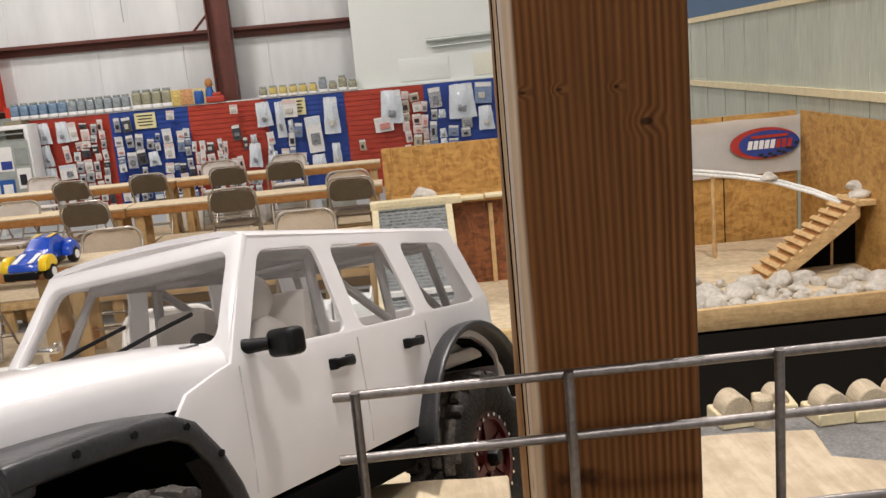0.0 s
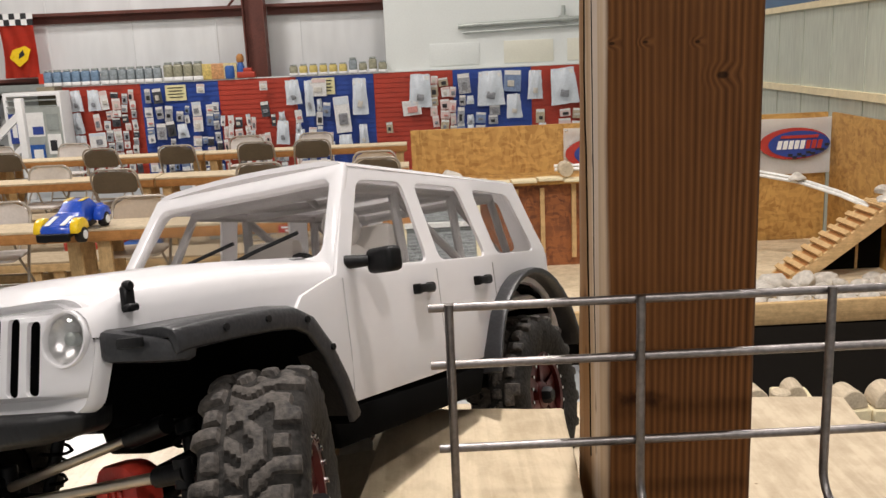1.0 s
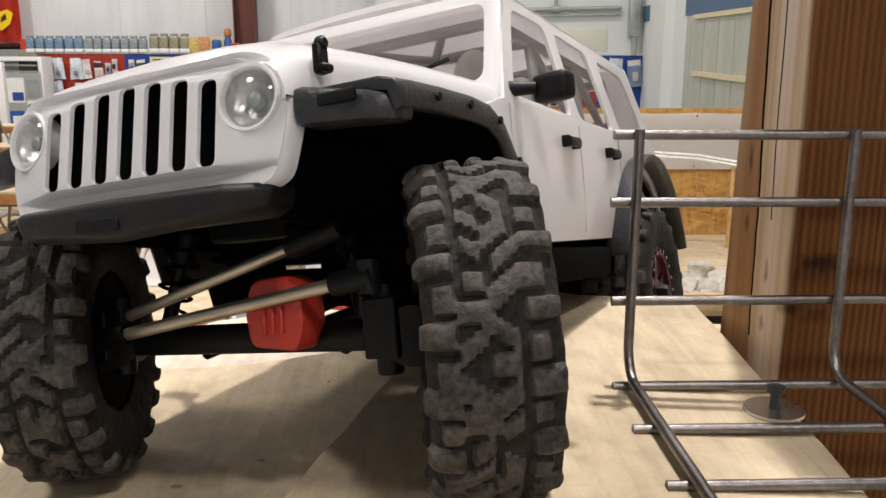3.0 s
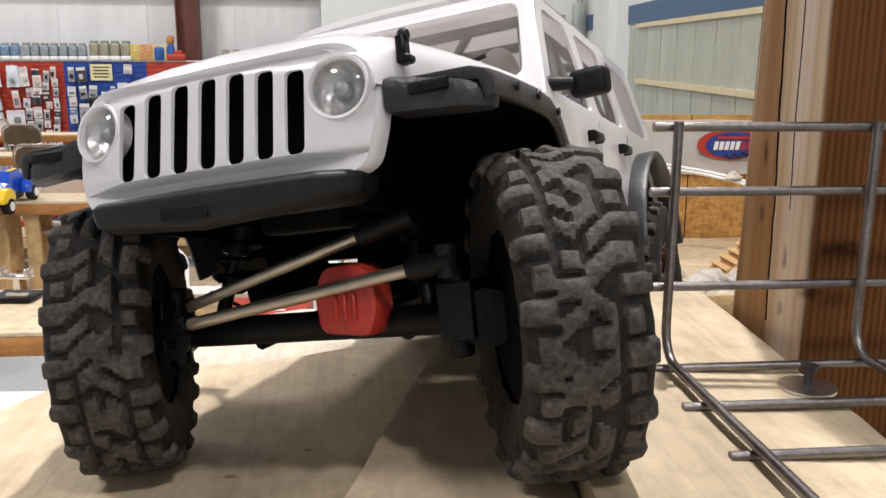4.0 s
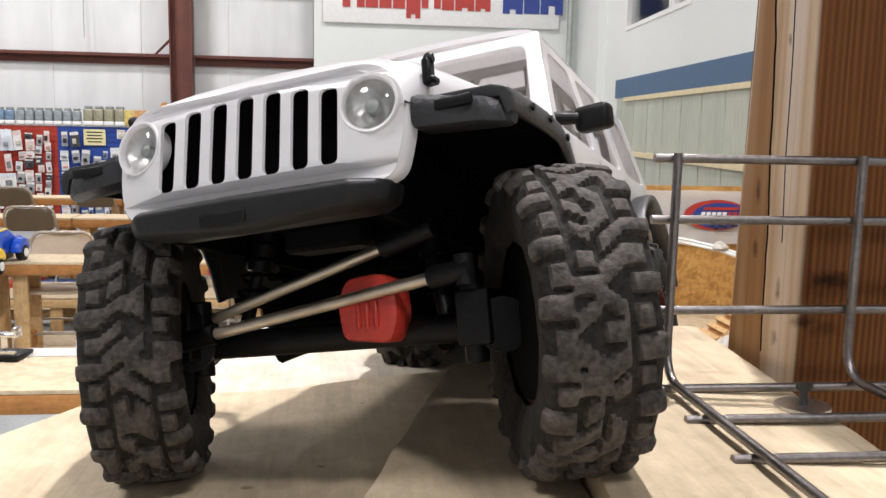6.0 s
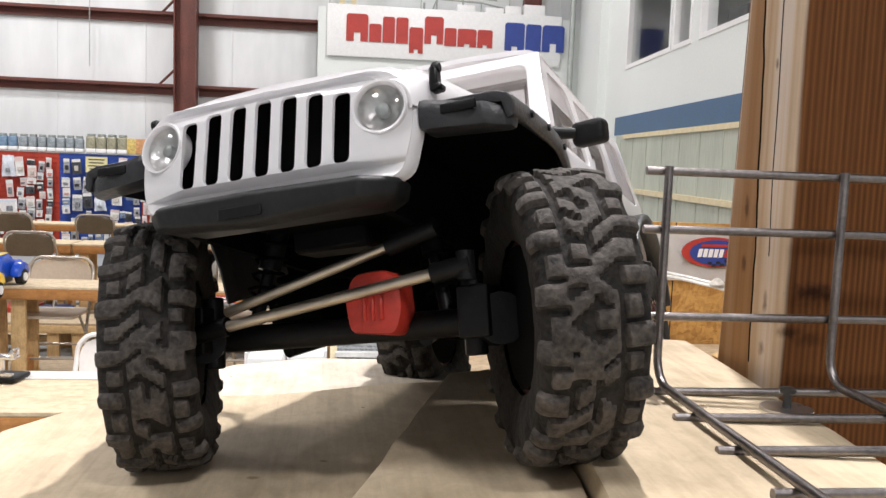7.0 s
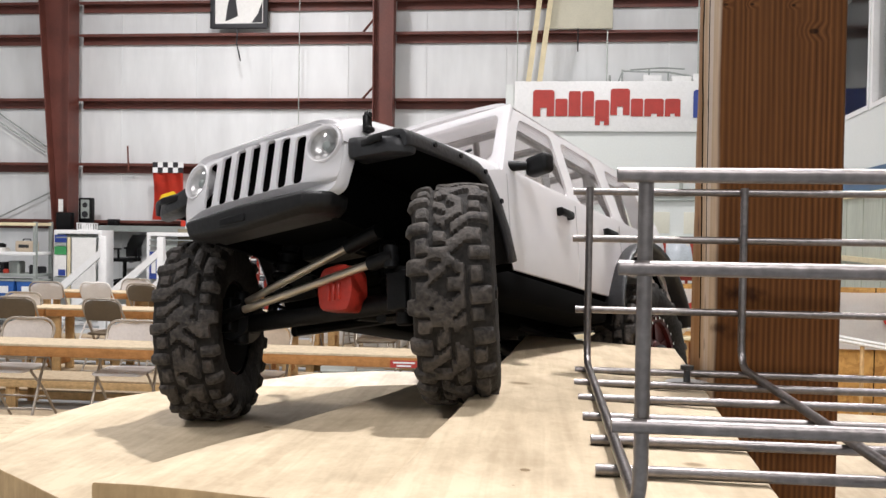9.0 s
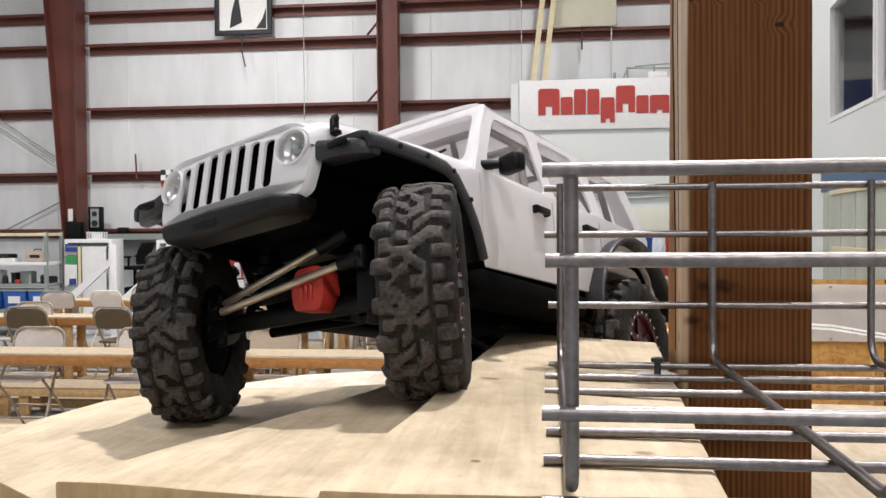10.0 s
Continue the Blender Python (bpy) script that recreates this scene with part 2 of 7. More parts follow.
def sapwood(m, color, depth):
    """Pale sapwood along the edge where local x is small, with an uneven border."""
    t = m.node_tree
    p = t.nodes["Principled BSDF"]
    was = p.inputs["Base Color"].links[0].from_socket
    co = t.nodes.new("ShaderNodeTexCoord")
    mp = t.nodes.new("ShaderNodeMapping")
    mp.inputs["Scale"].default_value = (60, 60, 5)
    t.links.new(co.outputs["Object"], mp.inputs[0])
    nz = t.nodes.new("ShaderNodeTexNoise")
    nz.inputs["Scale"].default_value, nz.inputs["Detail"].default_value = 1.0, 4
    t.links.new(mp.outputs[0], nz.inputs["Vector"])
    sep = t.nodes.new("ShaderNodeSeparateXYZ")
    t.links.new(co.outputs["Object"], sep.inputs[0])
    edge = t.nodes.new("ShaderNodeMath")
    edge.operation = "MULTIPLY_ADD"
    edge.inputs[1].default_value = -depth * 1.9
    t.links.new(nz.outputs[0], edge.inputs[0])
    t.links.new(sep.outputs[0], edge.inputs[2])
    mr = t.nodes.new("ShaderNodeMapRange")
    mr.inputs[1].default_value, mr.inputs[2].default_value = -depth * 0.35, depth * 0.15
    mr.inputs[3].default_value, mr.inputs[4].default_value = 0.85, 0.0
    t.links.new(edge.outputs[0], mr.inputs[0])
    tint = t.nodes.new("ShaderNodeMix")
    tint.data_type = "RGBA"
    lift = t.nodes.new("ShaderNodeMix")
    lift.data_type = "RGBA"
    lift.inputs[0].default_value = 0.92
    t.links.new(was, lift.inputs[6])
    st = t.nodes.new("ShaderNodeMapping")
    st.inputs["Scale"].default_value = (70, 70, 1.6)
    t.links.new(co.outputs["Object"], st.inputs[0])
    sn = t.nodes.new("ShaderNodeTexNoise")
    sn.inputs["Scale"].default_value, sn.inputs["Detail"].default_value, sn.inputs["Distortion"].default_value = 1.0, 5, 0.5
    t.links.new(st.outputs[0], sn.inputs["Vector"])
    sr = t.nodes.new("ShaderNodeValToRGB")
    sr.color_ramp.elements[0].position, sr.color_ramp.elements[1].position = 0.27, 0.60
    sr.color_ramp.elements[0].color = (color[0] * 0.16, color[1] * 0.12, color[2] * 0.09, 1)
    sr.color_ramp.elements[1].color = (color[0] * 1.1, color[1] * 1.12, color[2] * 1.2, 1)
    e = sr.color_ramp.elements.new(0.34)
    e.color = (color[0] * 0.72, color[1] * 0.58, color[2] * 0.42, 1)
    e = sr.color_ramp.elements.new(0.50)
    e.color = (color[0], color[1] * 0.93, color[2] * 0.86, 1)
    t.links.new(sn.outputs[0], sr.inputs[0])
    # orange heartwood past the long slanting split, pale again on the waney back edge
    def past(slope, start, soft):
        tilt = t.nodes.new("ShaderNodeMath")
        tilt.operation = "MULTIPLY_ADD"
        tilt.inputs[1].default_value = slope
        t.links.new(sep.outputs[2], tilt.inputs[0])
        t.links.new(sep.outputs[1], tilt.inputs[2])
        wob = t.nodes.new("ShaderNodeMath")
        wob.operation = "MULTIPLY_ADD"
        wob.inputs[1].default_value = 0.006
        t.links.new(nz.outputs[0], wob.inputs[0])
        t.links.new(tilt.outputs[0], wob.inputs[2])
        r = t.nodes.new("ShaderNodeMapRange")
        r.inputs[1].default_value, r.inputs[2].default_value = start + 0.003, start + 0.003 + soft
        t.links.new(wob.outputs[0], r.inputs[0])
        return r.outputs[0]
    less = t.nodes.new("ShaderNodeMath")
    less.operation, less.use_clamp = "SUBTRACT", True
    t.links.new(past(-0.055, 0.028, 0.0012), less.inputs[0])
    t.links.new(past(0.05, 0.085, 0.003), less.inputs[1])
    hm = t.nodes.new("ShaderNodeMix")
    hm.data_type, hm.blend_type = "RGBA", "MULTIPLY"
    hm.inputs[7].default_value = (0.52, 0.37, 0.235, 1)
    t.links.new(less.outputs[0], hm.inputs[0])
    t.links.new(sr.outputs[0], hm.inputs[6])
    t.links.new(hm.outputs[2], lift.inputs[7])
    t.links.new(mr.outputs[0], tint.inputs[0])
    t.links.new(was, tint.inputs[6])
    t.links.new(lift.outputs[2], tint.inputs[7])
    t.links.new(tint.outputs[2], p.inputs["Base Color"])


M_POST.node_tree.nodes["Principled BSDF"].inputs["Specular IOR Level"].default_value = 0.12
sapwood(M_POST, (0.60, 0.50, 0.385), 0.0042)


def stain(m, spots):
    """Dark ragged resin stains: (x, y, z, half width, half height)."""
    t = m.node_tree
    p = t.nodes["Principled BSDF"]
    co = t.nodes.new("ShaderNodeTexCoord")
    nz = t.nodes.new("ShaderNodeTexNoise")
    nz.inputs["Scale"].default_value, nz.inputs["Detail"].default_value = 150, 6
    t.links.new(co.outputs["Object"], nz.inputs["Vector"])
    for x, y, z, w, h, deep in spots:
        mp = t.nodes.new("ShaderNodeMapping")
        mp.inputs["Location"].default_value = (-x / w, -y / w, -z / h)
        mp.inputs["Scale"].default_value = (1 / w, 1 / w, 1 / h)
        t.links.new(co.outputs["Object"], mp.inputs[0])
        ln = t.nodes.new("ShaderNodeVectorMath")
        ln.operation = "LENGTH"
        t.links.new(mp.outputs[0], ln.inputs[0])
        ad = t.nodes.new("ShaderNodeMath")
        ad.operation = "MULTIPLY_ADD"
        ad.inputs[1].default_value = 1.5
        t.links.new(nz.outputs[0], ad.inputs[0])
        t.links.new(ln.outputs["Value"], ad.inputs[2])
        mr = t.nodes.new("ShaderNodeMapRange")
        mr.interpolation_type = "SMOOTHSTEP"
        mr.inputs[1].default_value, mr.inputs[2].default_value = 0.9, 2.0
        mr.inputs[3].default_value, mr.inputs[4].default_value = deep, 0
        t.links.new(ad.outputs[0], mr.inputs[0])
        mx = t.nodes.new("ShaderNodeMix")
        mx.data_type, mx.blend_type = "RGBA", "MULTIPLY"
        mx.inputs[7].default_value = (0.22, 0.17, 0.15, 1)
        t.links.new(mr.outputs[0], mx.inputs[0])
        t.links.new(p.inputs["Base Color"].links[0].from_socket, mx.inputs[6])
        t.links.new(mx.outputs[2], p.inputs["Base Color"])


stain(M_POST, ((0.022, 0.0, 0.151, 0.016, 0.006, 1.0), (0.007, 0.0, 0.126, 0.008, 0.004, 0.85), (0.020, 0.0, 0.122, 0.012, 0.005, 0.5), (0.0, 0.053, 0.198, 0.003, 0.010, 0.8), (0.0, 0.052, 0.162, 0.0035, 0.006, 0.7), (0.0, 0.019, 0.142, 0.003, 0.008, 0.7), (0.0, 0.019, 0.112, 0.004, 0.005, 0.6), (0.0, 0.026, 0.288, 0.0025, 0.004, 0.8)))


def planed(name, base, along=1, specks=0.75, knots=()):
    """Smooth pale lumber: soft uneven grain along one axis, blotches and a few dirt specks."""
    m = bpy.data.materials.new(name)
    m.use_nodes = True
    t = m.node_tree
    p = t.nodes["Principled BSDF"]
    co = t.nodes.new("ShaderNodeTexCoord")
    inf = t.nodes.new("ShaderNodeObjectInfo")
    off = t.nodes.new("ShaderNodeVectorMath")
    off.operation = "MULTIPLY_ADD"
    off.inputs[1].default_value = (3.1, 5.7, 2.3)
    t.links.new(inf.outputs["Random"], off.inputs[0])
    t.links.new(co.outputs["Object"], off.inputs[2])

    def field(sx, sl, detail, lo, hi, a, b_, warp=0.0):
        mp = t.nodes.new("ShaderNodeMapping")
        s = [sx, sx, sx]
        s[along] = sl
        mp.inputs["Scale"].default_value = s
        t.links.new(off.outputs[0], mp.inputs[0])
        nz = t.nodes.new("ShaderNodeTexNoise")
        nz.inputs["Scale"].default_value, nz.inputs["Detail"].default_value, nz.inputs["Distortion"].default_value = 1, detail, warp
        t.links.new(mp.outputs[0], nz.inputs["Vector"])
        mr = t.nodes.new("ShaderNodeMapRange")
        mr.inputs[1].default_value, mr.inputs[2].default_value, mr.inputs[3].default_value, mr.inputs[4].default_value = lo, hi, a, b_
        t.links.new(nz.outputs[0], mr.inputs[0])
        return mr.outputs[0]

    def mul(a, b_):
        n = t.nodes.new("ShaderNodeMath")
        n.operation = "MULTIPLY"
        t.links.new(a, n.inputs[0])
        t.links.new(b_, n.inputs[1])
        return n.outputs[0]

    broad = field(34, 2.6, 3, 0.32, 0.68, 0.89, 1.05, 0.8)
    lines = field(150, 9.0, 4, 0.36, 0.62, 0.89, 1.02, 0.7)
    fibre = field(800, 90.0, 3, 0.3, 0.7, 0.975, 1.02)
    stain = mul(field(26, 20.0, 8, 0.34, 0.64, 0.83, 1.06), mul(field(95, 60.0, 5, 0.36, 0.62, 0.90, 1.03, 0.6), field(420, 380.0, 2, 0.3, 0.7, 0.965, 1.025)))
    val = mul(mul(broad, lines), mul(fibre, stain))
    vo = t.nodes.new("ShaderNodeTexVoronoi")
    vo.inputs["Scale"].default_value = 42
    t.links.new(off.outputs[0], vo.inputs["Vector"])
    sc = t.nodes.new("ShaderNodeSeparateColor")
    t.links.new(vo.outputs["Color"], sc.inputs[0])
    size = t.nodes.new("ShaderNodeMapRange")
    size.inputs[1].default_value, size.inputs[2].default_value, size.inputs[3].default_value, size.inputs[4].default_value = specks, 1.0, -0.02, 0.075
    size.clamp = False
    t.links.new(sc.outputs[0], size.inputs[0])
    near = t.nodes.new("ShaderNodeMath")
    near.operation = "SUBTRACT"
    t.links.new(vo.outputs["Distance"], near.inputs[0])
    t.links.new(size.outputs[0], near.inputs[1])
    dot = t.nodes.new("ShaderNodeMapRange")
    dot.inputs[1].default_value, dot.inputs[2].default_value, dot.inputs[3].default_value, dot.inputs[4].default_value = 0.0, 0.03, 0.35, 1.0
    t.links.new(near.outputs[0], dot.inputs[0])
    val = mul(val, dot.outputs[0])
    for kx, ky, kr in knots:
        d = t.nodes.new("ShaderNodeVectorMath")
        d.operation = "DISTANCE"
        sq = t.nodes.new("ShaderNodeVectorMath")
        sq.operation = "MULTIPLY"
        sq.inputs[1].default_value = (1, 1.4, 0)
        t.links.new(co.outputs["Object"], sq.inputs[0])
        t.links.new(sq.outputs[0], d.inputs[0])
        d.inputs[1].default_value = (kx, ky * 1.4, 0)
        kn = t.nodes.new("ShaderNodeMapRange")
        kn.interpolation_type = "SMOOTHSTEP"
        kn.inputs[1].default_value, kn.inputs[2].default_value, kn.inputs[3].default_value, kn.inputs[4].default_value = kr * 0.5, kr * 1.5, 0.45, 1.0
        t.links.new(d.outputs["Value"], kn.inputs[0])
        val = mul(val, kn.outputs[0])
    hue = t.nodes.new("ShaderNodeValToRGB")
    dark = (base[0] * 0.36, base[1] * 0.30, base[2] * 0.22, 1)
    hue.color_ramp.elements[0].position, hue.color_ramp.elements[1].position = 0.30, 1.05
    hue.color_ramp.elements[0].color, hue.color_ramp.elements[1].color = dark, (base[0] * 1.06, base[1] * 1.06, base[2] * 1.06, 1)
    t.links.new(val, hue.inputs[0])
    t.links.new(hue.outputs[0], p.inputs["Base Color"])
    p.inputs["Roughness"].default_value = 0.72
    p.inputs["Specular IOR Level"].default_value = 0.35
    b = t.nodes.new("ShaderNodeBump")
    b.inputs["Strength"].default_value, b.inputs["Distance"].default_value = 0.35, 0.001
    t.links.new(mul(lines, fibre), b.inputs["Height"])
    t.links.new(b.outputs[0], p.inputs["Normal"])
    return m


M_BOARD = planed("treated_board", (0.54, 0.445, 0.31))
M_SPECKBOARD = planed("treated_board_with_small_knots", (0.54, 0.445, 0.31), specks=0.7, knots=((-0.019, -0.007, 0.0032), (0.051, -0.055, 0.003), (-0.029, 0.049, 0.0018), (-0.036, 0.049, 0.0018), (0.087, -0.028, 0.002)))
M_ENDGRAIN = planed("sawn_end_grain", (0.47, 0.325, 0.165), 2, 0.8)
M_DECK = planed("dull_platform_sheet", (0.41, 0.335, 0.235))
M_PALEBOARD = planed("pale_bare_sheet", (0.62, 0.55, 0.45), specks=0.8)
M_KNOTBOARD = planed("treated_board_with_knot", (0.54, 0.445, 0.31), knots=((-0.045, 0.0, 0.006), (0.03, -0.16, 0.004)))
M_PINE = planed("pine_lumber", (0.66, 0.455, 0.23), 0, 0.9)
M_PINEV = planed("pine_upright", (0.62, 0.41, 0.195), 2, 0.9)
M_APRON = planed("stained_apron", (0.47, 0.215, 0.068), 0, 0.9)
M_PLY = planed("plywood_top", (0.66, 0.54, 0.37), 0, 0.9)
M_SHEET = mat("dull_paper_sheet", (0.60, 0.58, 0.55), 0.7, 0, 0.06, 6)
M_LOG = mat("pale_log", (0.50, 0.41, 0.29), 0.7, 0, 0.2, 20, 0.2, 120, stretch=(1, 0.2, 1))
M_RISER = planed("worn_riser_plywood", (0.45, 0.355, 0.235), 0, 0.85)
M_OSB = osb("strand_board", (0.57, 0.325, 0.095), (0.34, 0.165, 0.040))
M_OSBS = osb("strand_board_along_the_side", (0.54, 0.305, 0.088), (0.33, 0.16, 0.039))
# darker copy of the strand board: the upper deck's shade in its colour
M_OSBD = osb("shaded_strand_board", (0.30, 0.10, 0.03), (0.12, 0.035, 0.012))
M_STEEL = mat("galvanised_wire", (0.235, 0.216, 0.21), 0.40, 1.0, 0.2, 30, 0.15, 300)
M_ZINC = mat("zinc_plate", (0.62, 0.63, 0.64), 0.3, 1.0, 0.1, 40, 0.1, 300)
M_BLACKSTEEL = mat("dark_screw", (0.06, 0.06, 0.06), 0.45, 0.6)
M_WHITEBODY = mat("white_shell", (0.90, 0.89, 0.90), 0.16, 0, 0.02, 10, 0.0, 80, coat=0.4)


def shine_through(m, share, color):
    """Thin plastic that lets some light pass."""
    t = m.node_tree
    tl = t.nodes.new("ShaderNodeBsdfTranslucent")
    tl.inputs[0].default_value = (*color, 1)
    mx = t.nodes.new("ShaderNodeMixShader")
    mx.inputs[0].default_value = share
    t.links.new(t.nodes["Principled BSDF"].outputs[0], mx.inputs[1])
    t.links.new(tl.outputs[0], mx.inputs[2])
    t.links.new(mx.outputs[0], t.nodes["Material Output"].inputs[0])


shine_through(M_WHITEBODY, 0.34, (0.9, 0.88, 0.88))
M_BLACK = mat("black_plastic", (0.005, 0.005, 0.0055), 0.45, 0, 0.2, 30, 0.15, 300, spec=0.22)
M_FLARE = mat("grey_black_flare", (0.022, 0.0225, 0.025), 0.40, 0, 0.2, 40, 0.2, 400)
M_RUBBER = mat("tyre_rubber", (0.020, 0.0178, 0.0155), 0.8, 0, 0.6, 55, 0.4, 420, spec=0.25)
# paler lug tops: dust, plus the tread's light and groove shade put into colour
M_LUG = mat("dusty_and_lit_rubber", (0.050, 0.0425, 0.0362), 0.8, 0, 0.8, 70, 0.5, 420)
M_GAP = mat("shadowed_seam", (0.58, 0.57, 0.57), 0.6)
M_BUMPER = mat("satin_black_bumper", (0.011, 0.011, 0.0115), 0.5, 0, 0.3, 30, 0.15, 300, spec=0.3)
# nearer black than the plastic: recess and underbody shade is in the colour
M_LINER = mat("dull_black_shaded_liner", (0.0025, 0.0025, 0.0025), 0.9, 0, 0.2, 30, 0.0, 300, spec=0.05)
M_RIM = mat("dark_red_rim", (0.09, 0.012, 0.012), 0.4, 0.5)
M_CHROME = mat("bright_metal", (0.75, 0.72, 0.68), 0.22, 1.0, 0.05)
M_REFLECT = mat("satin_reflector", (0.66, 0.65, 0.64), 0.36, 0.9, 0.15, 120, 0.3, 300)
M_LINK = mat("bare_steel_link", (0.60, 0.52, 0.42), 0.32, 0.9, 0.1, 60)
M_RED = mat("red_diff_cover", (0.46, 0.036, 0.022), 0.45, 0, 0.15, 60, 0.2, 300)
M_CAGE = mat("grey_cage", (0.40, 0.38, 0.37), 0.5)
M_DOLL = mat("unpainted_figure", (0.72, 0.68, 0.64), 0.5)
M_INTERIOR = mat("tan_interior", (0.66, 0.61, 0.56), 0.6)
M_LENS = clear("lamp_lens", (0.92, 0.92, 0.92), 0.1, 0.06)
M_PANE = clear("clear_window_film", (0.97, 0.97, 0.97), 0.035, 0.12)
M_TAIL = mat("red_tail_lens", (0.45, 0.01, 0.015), 0.15)
M_BROWN = mat("red_brown_primer_steel", (0.135, 0.040, 0.028), 0.55, 0, 0.25, 3, 0.1, 60)
M_VINYL = mat("white_insulation_vinyl", (0.72, 0.735, 0.735), 0.5, 0, 0.07, 1.3, 0.35, 5.0, stretch=(1, 1, 0.25))
M_WHITEWALL = mat("white_painted_board", (0.74, 0.77, 0.745), 0.6, 0, 0.03, 1.0, 0.05, 40)
M_CONCRETE = mat("grey_concrete", (0.36, 0.38, 0.385), 0.5, 0, 0.15, 1.2, 0.1, 60)
M_CEIL = mat("grey_ceiling_sheet", (0.3, 0.3, 0.3), 0.7, 0, 0.05, 1)
M_SRED = mat("red_slat_panel", (0.43, 0.043, 0.022), 0.5, 0, 0.15, 3)
M_SBLUE = mat("blue_slat_panel", (0.016, 0.060, 0.31), 0.5, 0, 0.15, 3)
M_OLIVE = mat("olive_end_panel", (0.24, 0.21, 0.14), 0.6)
M_BAND = mat("blue_painted_board", (0.06, 0.13, 0.235), 0.55, 0, 0.15, 4)
M_PALEWOOD = mat("pale_green_panelling", (0.47, 0.50, 0.42), 0.55, 0, 0.14, 2.2, 0.1, 40, stretch=(1, 1, 0.12))
M_CREAM = mat("cream_panel", (0.74, 0.73, 0.62), 0.6, 0, 0.04, 3)
M_STRIP = mat("pale_wood_strip", (0.72, 0.62, 0.40), 0.6, 0, 0.1, 10)
M_GREYCHAIR = mat("beige_enamel", (0.72, 0.67, 0.63), 0.4, 0.1, 0.06, 20)
M_TANCHAIR = mat("tan_enamel", (0.56, 0.46, 0.35), 0.4, 0.1, 0.06, 20)
# brown, darkened further: the shade on backs turned away is in the colour
M_SHADEDCHAIR = mat("brown_enamel_in_shade", (0.125, 0.095, 0.062), 0.4, 0.1, 0.08, 20)
M_WHITECHAIR = mat("white_enamel", (0.80, 0.76, 0.72), 0.4, 0, 0.04, 20)
M_LEG = mat("grey_brown_tube", (0.40, 0.35, 0.29), 0.4, 0.3)
M_BLUE = mat("bright_blue_shell", (0.012, 0.075, 0.50), 0.25, 0, 0.1, 30, coat=0.5)
M_YELLOW = mat("yellow_shell", (0.85, 0.56, 0.01), 0.3, 0, 0.05, 30, coat=0.4)
M_BANNER = mat("white_banner_vinyl", (0.9, 0.9, 0.89), 0.35, 0, 0.03, 8)
M_WHITE = mat("white_plastic", (0.82, 0.82, 0.81), 0.4, 0, 0.04, 20)
M_PAPER = mat("white_paper", (0.80, 0.79, 0.76), 0.8, 0, 0.05, 15)
M_ROCK = mat("pale_rock", (0.55, 0.51, 0.45), 0.88, 0, 0.22, 7, 0.4, 40)
M_GREYBOARD = mat("grey_lit_board", (0.20, 0.195, 0.19), 0.7, 0, 0.3, 9, 0.2, 90)
M_MESH = mat("grey_wire_mesh", (0.30, 0.31, 0.32), 0.5, 0.5, 0.4, 30)
M_PIPE = mat("grey_pipe", (0.44, 0.47, 0.44), 0.4, 0.4)
M_PVC = mat("white_pvc_pipe", (0.80, 0.80, 0.77), 0.35)
# near-black for dark parts and for sheets that stand in for shade
M_DARK = mat("dark_parts_and_shade", (0.006, 0.005, 0.004), 0.95, spec=0.03)
M_SHELFGREY = mat("grey_shelf_steel", (0.34, 0.37, 0.35), 0.45, 0.3)
M_BLUEBIN = mat("blue_printed_bin", (0.02, 0.10, 0.36), 0.45, 0, 0.2, 20)
M_FLAGRED = mat("red_cloth", (0.62, 0.045, 0.02), 0.8, 0, 0.12, 6)
M_INK = mat("black_print", (0.015, 0.015, 0.018), 0.6)
M_PRINTRED = mat("red_print", (0.43, 0.04, 0.03), 0.5)
M_PRINTBLUE = mat("blue_print", (0.025, 0.055, 0.27), 0.5)
M_LABELY = mat("cream_label", (0.72, 0.66, 0.36), 0.7)
M_GREEN = mat("green_print", (0.05, 0.30, 0.10), 0.5)


